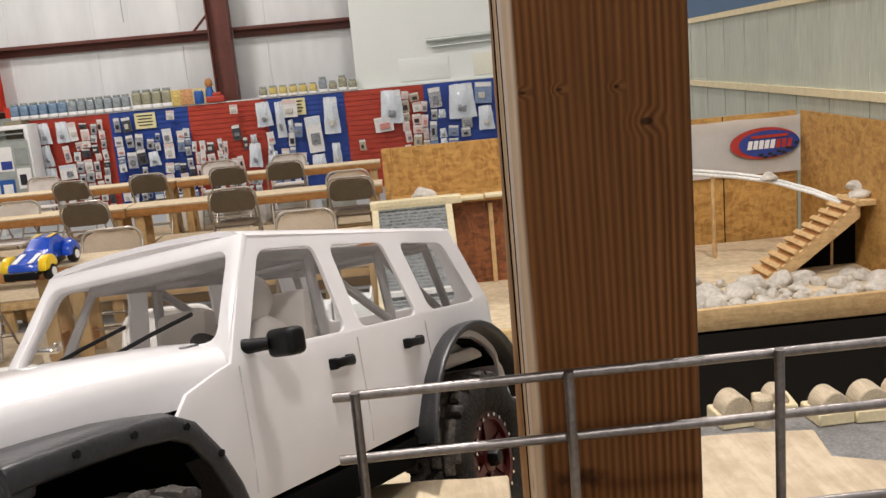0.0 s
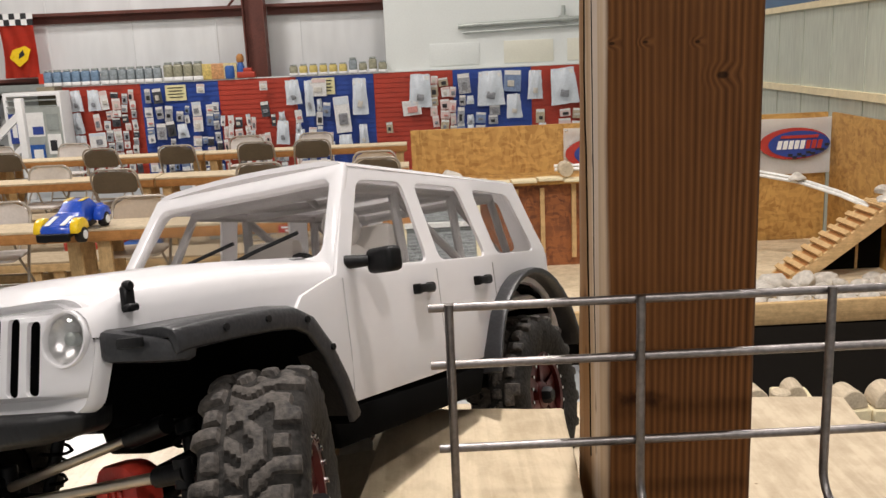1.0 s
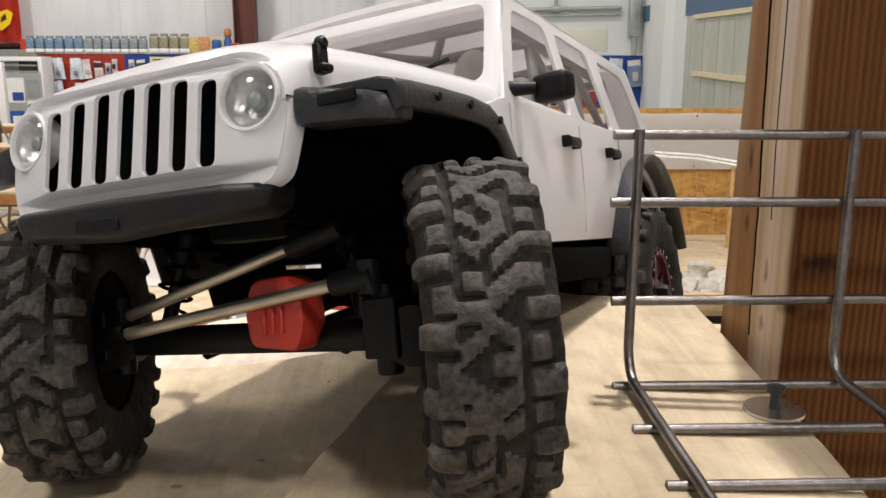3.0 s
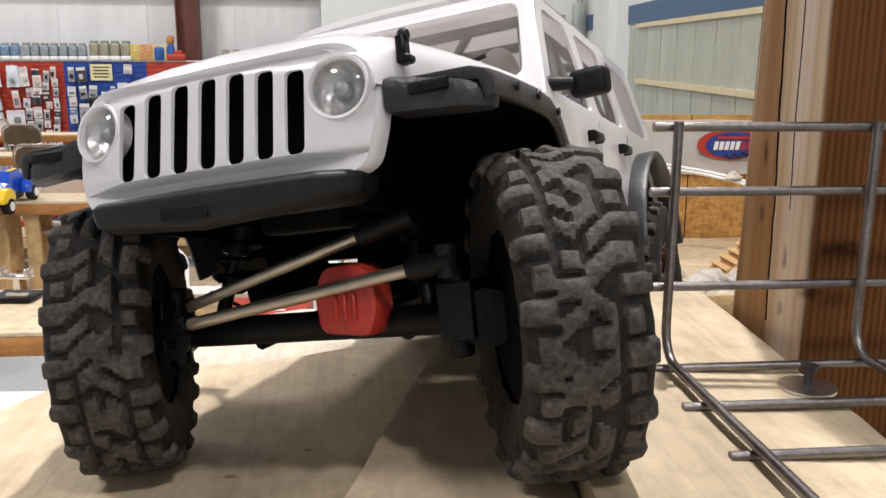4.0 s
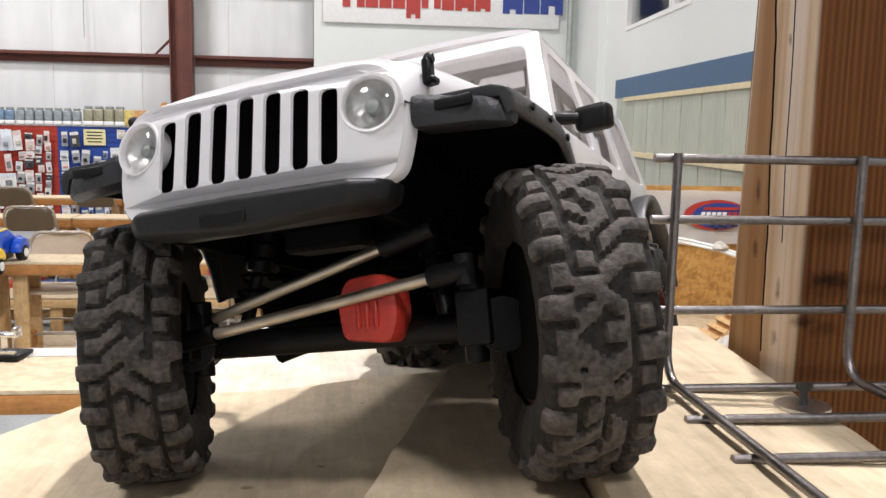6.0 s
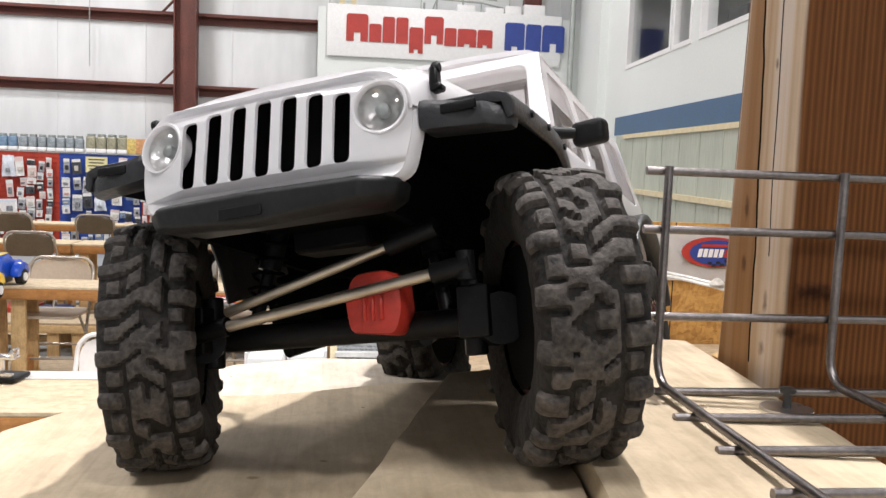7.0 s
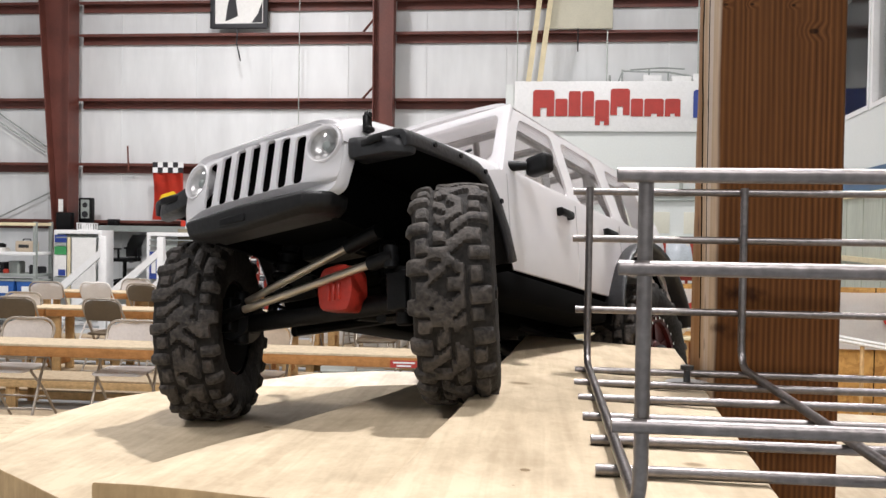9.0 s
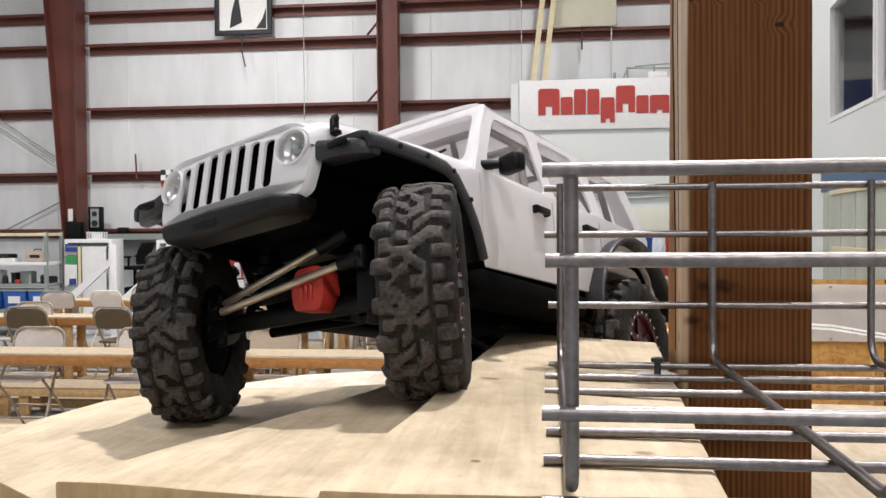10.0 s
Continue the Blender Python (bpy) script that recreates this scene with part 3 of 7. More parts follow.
# ---- mesh helpers ----
class Shape:
    def __init__(self):
        self.bm = bmesh.new()

    def box(self, x, y, z, sx, sy, sz, m=None):
        r = bmesh.ops.create_cube(self.bm, size=1.0)["verts"]
        tm = Matrix.Translation((x, y, z)) @ (m if m is not None else Matrix()) @ Matrix.Diagonal((sx, sy, sz, 1))
        bmesh.ops.transform(self.bm, matrix=tm, verts=r)
        return self

    def cyl(self, p, q, r, r2=None, n=14, caps=True):
        p, q = Vector(p), Vector(q)
        d = q - p
        v = bmesh.ops.create_cone(self.bm, cap_ends=caps, segments=n, radius1=r, radius2=r if r2 is None else r2, depth=d.length)["verts"]
        tm = Matrix.Translation((p + q) / 2) @ d.to_track_quat("Z", "Y").to_matrix().to_4x4()
        bmesh.ops.transform(self.bm, matrix=tm, verts=v)
        return self

    def tube(self, pts, r, n=8):
        pts = [Vector(p) for p in pts]
        rings, up = [], None
        for i, p in enumerate(pts):
            d = (pts[min(i + 1, len(pts) - 1)] - pts[max(i - 1, 0)]).normalized()
            if up is None:
                up = d.orthogonal().normalized()
            up = (up - d * up.dot(d)).normalized()
            s = d.cross(up)
            rings.append([self.bm.verts.new(p + r * (math.cos(a) * up + math.sin(a) * s)) for a in [2 * math.pi * k / n for k in range(n)]])
        for a, b in zip(rings, rings[1:]):
            for k in range(n):
                self.bm.faces.new((a[k], a[(k + 1) % n], b[(k + 1) % n], b[k]))
        self.bm.faces.new(rings[0][::-1])
        self.bm.faces.new(rings[-1])
        return self

    def lathe(self, prof, n=24, m=None, caps=True):
        """A profile of (radius, height) turned about z."""
        m = m if m is not None else Matrix()
        prof = [(max(r, 2e-6), z) for r, z in prof]
        rings = [[self.bm.verts.new(m @ Vector((r * math.cos(2 * math.pi * k / n), r * math.sin(2 * math.pi * k / n), z))) for k in range(n)] for r, z in prof]
        for a, b in zip(rings, rings[1:]):
            for k in range(n):
                self.bm.faces.new((a[k], a[(k + 1) % n], b[(k + 1) % n], b[k]))
        if caps and prof[0][0] > 1e-5:
            self.bm.faces.new(rings[0][::-1])
        if caps and prof[-1][0] > 1e-5:
            self.bm.faces.new(rings[-1])
        return self

    def plate(self, loops, place, thick):
        """A flat outline with holes, set in space by place(u, v) and thickened by the vector thick(u, v)."""
        flat = [[Vector((u, v, 0)) for u, v in lp] for lp in loops]
        tris = TESS(flat)
        uv = [p for lp in loops for p in lp]
        a = [self.bm.verts.new(place(u, v)) for u, v in uv]
        b = [self.bm.verts.new(Vector(place(u, v)) + Vector(thick(u, v))) for u, v in uv]
        for i, j, k in tris:
            self.bm.faces.new((a[i], a[j], a[k]))
            self.bm.faces.new((b[k], b[j], b[i]))
        base = 0
        for lp in loops:
            n = len(lp)
            for i in range(n):
                p, q = base + i, base + (i + 1) % n
                self.bm.faces.new((a[p], a[q], b[q], b[p]))
            base += n
        return self

    def prism(self, outline, lo, hi, plane="xz", off=(0, 0, 0)):
        """An outline in one plane, drawn out from lo to hi along the third axis."""
        def at(u, v, w):
            c = {"xz": (u, w, v), "xy": (u, v, w), "yz": (w, u, v)}[plane]
            return (c[0] + off[0], c[1] + off[1], c[2] + off[2])
        a = [self.bm.verts.new(at(u, v, lo)) for u, v in outline]
        b = [self.bm.verts.new(at(u, v, hi)) for u, v in outline]
        n = len(outline)
        self.bm.faces.new(a[::-1])
        self.bm.faces.new(b)
        for i in range(n):
            self.bm.faces.new((a[i], a[(i + 1) % n], b[(i + 1) % n], b[i]))
        return self

    def bevel(self, w, seg=2, angle=30):
        bmesh.ops.recalc_face_normals(self.bm, faces=self.bm.faces)
        es = [e for e in self.bm.edges if len(e.link_faces) == 2 and e.calc_face_angle(0) > radians(angle)]
        bmesh.ops.bevel(self.bm, geom=es, offset=w, segments=seg, affect="EDGES", clamp_overlap=True, profile=0.5)
        return self

    def move(self, m):
        bmesh.ops.transform(self.bm, matrix=m, verts=self.bm.verts)
        return self

    def mesh(self, name, material, smooth=True):
        bmesh.ops.recalc_face_normals(self.bm, faces=self.bm.faces)
        me = bpy.data.meshes.new(name)
        self.bm.to_mesh(me)
        self.bm.free()
        me.materials.append(material)
        if smooth:
            me.polygons.foreach_set("use_smooth", [True] * len(me.polygons))
            me.set_sharp_from_angle(angle=radians(38))
        return me


from mathutils.geometry import tessellate_polygon as TESS


def part(name, shape, material, parent, label=""):
    ob = new(name, shape.mesh(name, material) if isinstance(shape, Shape) else shape)
    ob.parent = parent
    return tagged(ob, label)


def flat_faces(ob):
    """Keep the broad faces of a bevelled shell flat-shaded up to their rounded edges."""
    w = ob.modifiers.new("weighted", "WEIGHTED_NORMAL")
    w.keep_sharp = True
    return ob


def thing(name, label, category, group="", m=None, kind=""):
    ob = new(name)
    if m is not None:
        ob.matrix_basis = m
    return tagged(ob, label, category, group, kind)


def solo(name, shape, material, label, category="", group="", kind="", m=None):
    ob = new(name, shape.mesh(name, material))
    if m is not None:
        ob.matrix_basis = m
    return tagged(ob, label, category, group, kind)


def slab(name, x0, x1, y0, y1, z0, z1, material, label, kind="structure", bev=0.0):
    s = Shape().box(0, 0, 0, x1 - x0, y1 - y0, z1 - z0)
    if bev:
        s.bevel(bev)
    return solo(name, s, material, label, kind=kind, m=pose((x0 + x1) / 2, (y0 + y1) / 2, (z0 + z1) / 2))


def disc(n, r, cx=0.0, cy=0.0, ry=None, a0=0.0):
    ry = r if ry is None else ry
    return [(cx + r * math.cos(a0 + 2 * math.pi * k / n), cy + ry * math.sin(a0 + 2 * math.pi * k / n)) for k in range(n)]


def loft(rows, thick=0.0):
    """A skin over rows of points, thickened inwards."""
    s = Shape()
    vs = [[s.bm.verts.new(p) for p in row] for row in rows]
    for a, b in zip(vs, vs[1:]):
        for k in range(len(a) - 1):
            s.bm.faces.new((a[k], a[k + 1], b[k + 1], b[k]))
    bmesh.ops.recalc_face_normals(s.bm, faces=s.bm.faces)
    if thick:
        bmesh.ops.solidify(s.bm, geom=s.bm.faces[:], thickness=thick)
    return s


def rounded(x0, y0, x1, y1, r, n=4):
    out = []
    for cx, cy, a in ((x1 - r, y1 - r, 0), (x0 + r, y1 - r, 90), (x0 + r, y0 + r, 180), (x1 - r, y0 + r, 270)):
        out += [(cx + r * math.cos(radians(a + 90 * k / n)), cy + r * math.sin(radians(a + 90 * k / n))) for k in range(n + 1)]
    return out


# ---- hall shell ----
slab("floor", -12, 9, -6, 14.4, -0.1, 0.0, M_CONCRETE, "smooth grey concrete hall floor")
slab("ceiling", -12, 9, -6, 14.4, 7.6, 7.7, M_CEIL, "grey sheeted hall ceiling")
slab("wall_north", -12, 9, 14.2, 14.4, 0, 7.6, M_VINYL, "white vinyl insulation over the steel frame wall")
slab("wall_west", -12.2, -12, -6, 14.4, 0, 7.6, M_VINYL, "white vinyl insulation over the steel frame wall")
slab("wall_south", -12, 9, -6.2, -6, 0, 7.6, M_VINYL, "white vinyl insulation over the steel frame wall")
slab("wall_outer_east", 9, 9.2, -6, 14.4, 0, 7.6, M_VINYL, "white vinyl insulation over the steel frame wall")

# stitched seams of the insulation
seams = Shape()
for i in range(15):
    seams.box(-11.3 + 1.22 * i * 1.1, 14.196, 3.8, 0.03, 0.02, 7.4)
solo("trim_insulation_seam", seams, M_VINYL, "stapled seams in the white insulation", kind="structure")


def girt(z, x0, x1):
    s = Shape().box(0, 0, 0, x1 - x0, 0.16, 0.024).box(0, 0.075, -0.075, x1 - x0, 0.012, 0.15).box(0, -0.07, -0.012, x1 - x0, 0.012, 0.045)
    solo("trim_girt", s, M_BROWN, "red-brown steel wall girt across the insulation", kind="structure", m=pose((x0 + x1) / 2, 14.08, z))


for z in (5.46, 4.9, 3.79, 2.67):
    for x0, x1 in ((-12, -8.35), (-7.95, -2.75), (-2.4, 2.8 if z > 3 else -0.53)):
        girt(z, x0, x1)
girt(1.68, -12, -8.35)
girt(1.68, -7.9, -5.9)


def column(x0b, x1b, x0t, x1t, y0, y1):
    """A tapered steel frame column: two flanges and a web."""
    s = Shape()
    for side in (0, 1):
        xb, xt = (x0b, x0t) if side == 0 else (x1b, x1t)
        d = 0.02 if side == 0 else -0.02
        s.prism([(xb, 0), (xb + d, 0), (xt + d, 7.6), (xt, 7.6)], y0, y1, "xz")
    ym = (y0 + y1) / 2
    s.prism([(x0b + 0.02, 0), (x1b - 0.02, 0), (x1t - 0.02, 7.6), (x0t + 0.02, 7.6)], ym - 0.008, ym + 0.008, "xz")
    return solo("trim_column", s, M_BROWN, "red-brown steel frame column", kind="structure")


column(-2.72, -2.40, -2.76, -2.40, 13.78, 14.06)
column(-8.15, -7.97, -8.68, -7.98, 13.70, 14.05)
column(2.80, 3.08, 2.80, 3.08, 13.98, 14.15)
for x, z in ((-2.95, 4.98), (-2.98, 3.82), (-3.0, 2.72)):
    solo("trim_brace", Shape().cyl((x, 14.05, z - 0.05), (x + 0.26, 13.85, z + 0.16), 0.02, n=8), M_BROWN, "red-brown knee brace at the column", kind="structure")

# office partition with its sign
slab("wall_partition", -0.53, 3.72, 13.72, 13.82, 0, 3.98, M_WHITEWALL, "white painted board partition")
for x in (0.55, 1.72, 2.72):
    solo("trim_panel", Shape().box(0, 0, 0, 0.78, 0.012, 0.34).bevel(0.004), M_CREAM if x > 1 else M_WHITEWALL, "pale cover panel on the partition", kind="structure", m=pose(x, 13.712, 1.78))

sign = thing("wall_sign", "long white shop sign with red and blue lettering shapes", "sign", m=pose(1.48, 13.68, 3.62))
part("board", Shape().box(0, 0, 0, 3.74, 0.05, 0.80).bevel(0.012), M_WHITE, sign)


def letter_shape(x, w, h, dy, cut):
    """A plain block of a letter's size, notched so that it keeps an uneven outline."""
    a, t = w / 2, h / 2
    o = [(-a, -t), (-a * 0.3, -t), (-a * 0.3, -t + h * 0.16 * cut), (a * 0.3, -t + h * 0.16 * cut), (a * 0.3, -t), (a, -t), (a, t * 0.86), (a * 0.8, t), (-a * 0.8, t), (-a, t * 0.86)]
    return [(u + x, v + dy) for u, v in o]


cx = -1.58
for w, h, dy, cut in ((0.36, 0.42, 0.05, 2), (0.21, 0.28, -0.02, 0), (0.21, 0.40, 0.04, 0), (0.21, 0.40, 0.04, 0), (0.24, 0.40, -0.1, 1), (0.32, 0.42, 0.07, 2), (0.21, 0.28, -0.02, 0), (0.32, 0.28, -0.02, 1), (0.26, 0.28, -0.02, 1)):
    part("letter_shape", Shape().prism(letter_shape(cx + w / 2, w - 0.02, h, dy, cut), -0.04, -0.026), M_PRINTRED, sign)
    cx += w
cx += 0.18
for w, h, dy, cut in ((0.34, 0.44, 0.04, 1), (0.27, 0.42, 0.04, 0), (0.38, 0.42, 0.04, 2)):
    part("letter_shape", Shape().prism(letter_shape(cx + w / 2, w - 0.02, h, dy, cut), -0.04, -0.026), M_PRINTBLUE, sign)
    cx += w

# things kept on top of the partition
for x, w, h in ((2.55, 0.26, 0.16), (2.9, 0.34, 0.2), (2.25, 0.3, 0.12)):
    solo("storage_box", Shape().box(0, 0, h / 2, w, 0.2, h).bevel(0.006), M_WHITE, "white box stored on top of the partition", "box", "boxes on the partition", m=pose(x, 13.77, 3.98))
drone = thing("model_aircraft", "grey skeletal model aircraft on the partition top", "model", m=pose(1.75, 13.77, 3.98))
part("frame", Shape().tube([(-0.5, 0, 0.0), (-0.42, 0, 0.22), (0.3, 0, 0.2), (0.75, 0, 0.12)], 0.014).tube([(-0.3, 0, 0.24), (0.2, 0, 0.27), (0.55, 0, 0.25)], 0.012)
     .cyl((-0.42, 0, 0), (-0.42, 0, 0.24), 0.015).cyl((0.0, 0, 0), (0.0, 0, 0.26), 0.013).cyl((0.3, 0, 0), (0.3, 0, 0.2), 0.013).cyl((-0.62, 0, 0), (-0.62, 0, 0.15), 0.02), M_SHELFGREY, drone)
part("pod", Shape().box(0.05, 0, 0.08, 0.3, 0.1, 0.14).bevel(0.02), M_WHITE, drone)

# pipe on the partition
pipe = thing("wall_pipe", "grey steel pipe run on the partition", "pipe")
part("run", Shape().tube([(0.62, 13.66, 2.2), (3.3, 13.66, 2.27)], 0.035, 10), M_PIPE, pipe)
part("run", Shape().tube([(0.70, 13.67, 2.1), (3.3, 13.67, 2.17)], 0.016, 8), M_PIPE, pipe)
part("coupling", Shape().cyl((2.2, 13.66, 2.245), (2.34, 13.66, 2.249), 0.055), M_PIPE, pipe)
part("branch", Shape().cyl((2.27, 13.66, 2.25), (2.27, 13.66, 2.45), 0.03), M_PIPE, pipe)
part("riser", Shape().cyl((3.52, 13.62, 1.55), (3.52, 13.62, 5.6), 0.045), M_PIPE, pipe)
part("riser_box", Shape().box(3.5, 13.62, 2.15, 0.16, 0.14, 0.62).bevel(0.01), M_PIPE, pipe)
for x in (-4.04, 0.0 - 0.36, 1.1, 2.55):
    solo("hanging_cable", Shape().cyl((x, 14.0, 4.05 if x > -1 else 2.9), (x, 14.0, 7.5), 0.008 if x < 0 else 0.012, n=6), M_PIPE, "thin grey conduit on the wall", "cable")

# framed picture, beige board, leaning sticks, cords
pic = thing("framed_picture", "black framed picture of a dark sail on white", "picture", m=pose(-5.07, 13.94, 5.42))
part("frame", Shape().plate([rounded(-0.5, -0.45, 0.5, 0.45, 0.01, 1), rounded(-0.42, -0.37, 0.42, 0.37, 0.01, 1)[::-1]], lambda u, v: (u, -0.03, v), lambda u, v: (0, 0.05, 0)).bevel(0.004), M_INK, pic)
part("print", Shape().box(0, 0.0, 0, 0.86, 0.01, 0.76), M_PAPER, pic)
part("sail_shape", Shape().prism([(-0.24, -0.33), (-0.02, -0.24), (-0.1, 0.3), (-0.2, -0.05)], -0.012, -0.006), M_INK, pic)
part("shade_shape", Shape().prism([(0.22, -0.35), (0.4, -0.35), (0.4, 0.0), (0.33, -0.2)], -0.012, -0.006), M_INK, pic)
solo("wall_cable", Shape().tube([(-5.09, 13.93, 4.97), (-5.1, 13.9, 4.72), (-5.06, 13.9, 4.55), (-5.03, 13.9, 4.42)], 0.012), M_INK, "short black cord hanging under the picture", "cable")
solo("notice_board", Shape().box(0, 0, 0, 1.03, 0.04, 0.8).bevel(0.01), mat("aged_cream_board", (0.60, 0.57, 0.45), 0.6, 0, 0.08, 3), "aged cream board hung on the wall girts", "board", m=pose(0.66, 13.95, 5.32))
for x in (-0.20, -0.02):
    solo("lumber_stick", Shape().prism([(0, 0), (0.085, 0), (0.50, 3.5), (0.415, 3.5)], -0.02, 0.02, "xz"), M_STRIP, "long pale lumber stick leaning on the wall", "lumber", "sticks on the wall", m=pose(x - 0.02, 13.86, 3.98))
solo("wall_cable", Shape().tube([(0.62, 13.93, 4.92), (0.62, 13.93, 4.55)], 0.012), M_INK, "short black cord hanging under the board", "cable")
solo("wall_hook", Shape().cyl((-7.03, 13.98, 2.56), (-7.05, 13.98, 2.98), 0.016, n=6), M_BROWN, "thin steel rod on the girt", "hook")
for x0, z0, x1, z1, m in ((-11.9, 5.15, -8.60, 2.97, M_SHELFGREY), (-11.9, 4.91, -8.62, 2.868, M_PIPE), (-11.9, 0.58, -8.52, 2.17, M_SHELFGREY)):
    solo("brace_cable", Shape().cyl((x0, 14.1, z0), (x1, 14.1, z1), 0.012, n=6), m, "thin steel cable bracing the wall", "cable")

flag = thing("hanging_flag", "red cloth flag with a yellow emblem and checkered top", "flag", m=pose(-6.29, 13.9, 2.16))
fl = Shape()
nx, nz = 14, 10
grid = [[fl.bm.verts.new((-0.27 + 0.54 * i / nx + 0.02 * math.sin(3 * j / nz), 0.025 * math.sin(i * 1.1 + 0.3 * j), -0.45 + 0.80 * j / nz)) for i in range(nx + 1)] for j in range(nz + 1)]
for j in range(nz):
    for i in range(nx):
        fl.bm.faces.new((grid[j][i], grid[j][i + 1], grid[j + 1][i + 1], grid[j + 1][i]))
bmesh.ops.solidify(fl.bm, geom=fl.bm.faces[:], thickness=0.006)
part("cloth", fl, M_FLAGRED, flag)
for i in range(6):
    for j in range(2):
        part("check", Shape().box(-0.225 + 0.09 * i + 0.01, -0.012, 0.40 + 0.09 * j, 0.09, 0.02, 0.09), M_INK if (i + j) % 2 else M_WHITE, flag)
part("emblem_shape", Shape().prism([(0.0, -0.28), (0.14, -0.18), (0.2, -0.02), (0.12, 0.04), (-0.08, -0.02), (-0.14, -0.14)], -0.05, -0.035), M_YELLOW, flag)
part("emblem_mark", Shape().prism([(0.0, -0.16), (0.1, -0.1), (0.08, -0.02), (0.02, -0.08)], -0.056, -0.05), M_INK, flag)
solo("red_pennant", Shape().box(0, 0, 0, 0.2, 0.01, 0.2), M_FLAGRED, "small red cloth hung below the flag", "flag", m=pose(-5.93, 13.86, 1.66))

# ---- slat wall with goods ----
SLAT = [-5.587, -4.379, -3.169, -1.957, -0.742, 0.501, 1.738, 2.958, 3.70]
for i, (a, b) in enumerate(zip(SLAT, SLAT[1:])):
    m = M_SRED if i % 2 == 0 else M_SBLUE
    s = Shape()
    h = 0.0762
    s.box(0, 0.012, 0.77, b - a, 0.012, 1.54)
    for k in range(20):
        s.box(0, 0, 0.01 + h * (k + 0.5), b - a - 0.004, 0.012, h - 0.013)
    ob = solo("slat_panel", s, m, ("red" if i % 2 == 0 else "blue") + " slatted display wall panel hung with goods", "display wall", "slat wall panels", m=pose((a + b) / 2, 13.62, 0.0))
slab("trim_slat_end", -5.87, -5.60, 13.35, 13.7, 0, 1.56, M_OLIVE, "olive painted end of the display wall")
slab("trim_slat_ledge", -5.87, 3.70, 13.62, 13.71, 1.545, 1.56, M_WHITEWALL, "narrow ledge on top of the slat wall")

rng = random.Random(7)
pack_m = [mat("pack_white", (0.74, 0.73, 0.71), 0.35, 0, 0.1, 30), mat("pack_grey", (0.38, 0.39, 0.41), 0.35, 0, 0.3, 30), mat("pack_dark", (0.06, 0.065, 0.075), 0.35, 0, 0.3, 30),
          mat("pack_film", (0.63, 0.68, 0.73), 0.16, 0, 0.12, 6), mat("pack_pink", (0.68, 0.52, 0.49), 0.4, 0, 0.06, 8), mat("pack_blue", (0.20, 0.27, 0.42), 0.4, 0, 0.2, 30), mat("pack_tan", (0.50, 0.42, 0.30), 0.4, 0, 0.2, 30)]
pack_name = ["white", "grey", "black", "clear film", "pink", "pale blue", "tan"]
hook_mesh = Shape().cyl((0, 0.125, 0), (0, -0.06, 0), 0.004, n=5).mesh("hook", M_CHROME)
MESHES = {}


goods_m = [mat("goods_black", (0.03, 0.03, 0.034), 0.3, 0, 0.3, 40), mat("goods_steel", (0.26, 0.27, 0.29), 0.3, 0.3, 0.25, 25), mat("goods_pink", (0.60, 0.25, 0.22), 0.35, 0, 0.3, 40), mat("goods_cream", (0.55, 0.52, 0.46), 0.35, 0, 0.15, 25)]


def pack_mesh(w, h, k, g):
    key = (round(w, 2), round(h, 2), k, g)
    if key not in MESHES:
        r2 = random.Random(len(MESHES))
        if k == 3:
            # crumpled film bag, wider and fuller towards its foot
            s = Shape()
            front, back = [], []
            for a in range(9):
                f = a / 8
                row = []
                for c in range(9):
                    e = 2 * c / 8 - 1
                    fold = 0.010 * math.sin(e * 7 + 1.3 * math.sin(f * 5 + w * 40)) + r2.uniform(-0.006, 0.006)
                    bulge = 0.050 * math.sin(math.pi * min(1, f * 1.1)) * (1 - e * e) + fold
                    row.append((e * w * (0.40 + 0.10 * f) + r2.uniform(-0.004, 0.004), -max(0.004, bulge), -h * f + r2.uniform(-0.006, 0.006)))
                front.append([s.bm.verts.new(q) for q in row])
                back.append([s.bm.verts.new((q[0], 0.004, q[2])) for q in row])
            for grid_, flip in ((front, 0), (back, 1)):
                for p, q in zip(grid_, grid_[1:]):
                    for c in range(8):
                        fc = (p[c], q[c], q[c + 1], p[c + 1])
                        s.bm.faces.new(fc[::-1] if flip else fc)
            for p, q, pb, qb in zip(front, front[1:], back, back[1:]):
                s.bm.faces.new((p[0], pb[0], qb[0], q[0]))
                s.bm.faces.new((q[8], qb[8], pb[8], p[8]))
            for c in range(8):
                s.bm.faces.new((front[-1][c], back[-1][c], back[-1][c + 1], front[-1][c + 1]))
            card = s.mesh("bag", pack_m[3])
            goods = Shape().box(0, -0.026, -h * 0.70, w * 0.30, 0.045, h * 0.20, pose(0, 0, 0, 0, r2.uniform(-25, 25), 0)).bevel(0.012, 2).mesh("blister", goods_m[g])
        else:
            card = Shape().box(0, 0, -h / 2, w, 0.010, h).bevel(0.003, 1).mesh("card", pack_m[k])
            goods = Shape().box(r2.uniform(-0.1, 0.1) * w, -0.016, -h * 0.62, w * r2.uniform(0.35, 0.62), 0.028, h * r2.uniform(0.2, 0.42)).bevel(0.006, 1).mesh("blister", goods_m[g])
        head = Shape().box(0, -0.007, -h * 0.12, w * (0.9 if k != 3 else 0.74), 0.006, h * (0.2 if k != 3 else 0.12)).mesh("header", pack_m[0 if k else (0, 3, 0, 4)[g % 4]])
        MESHES[key] = (card, goods, head)
    return MESHES[key]


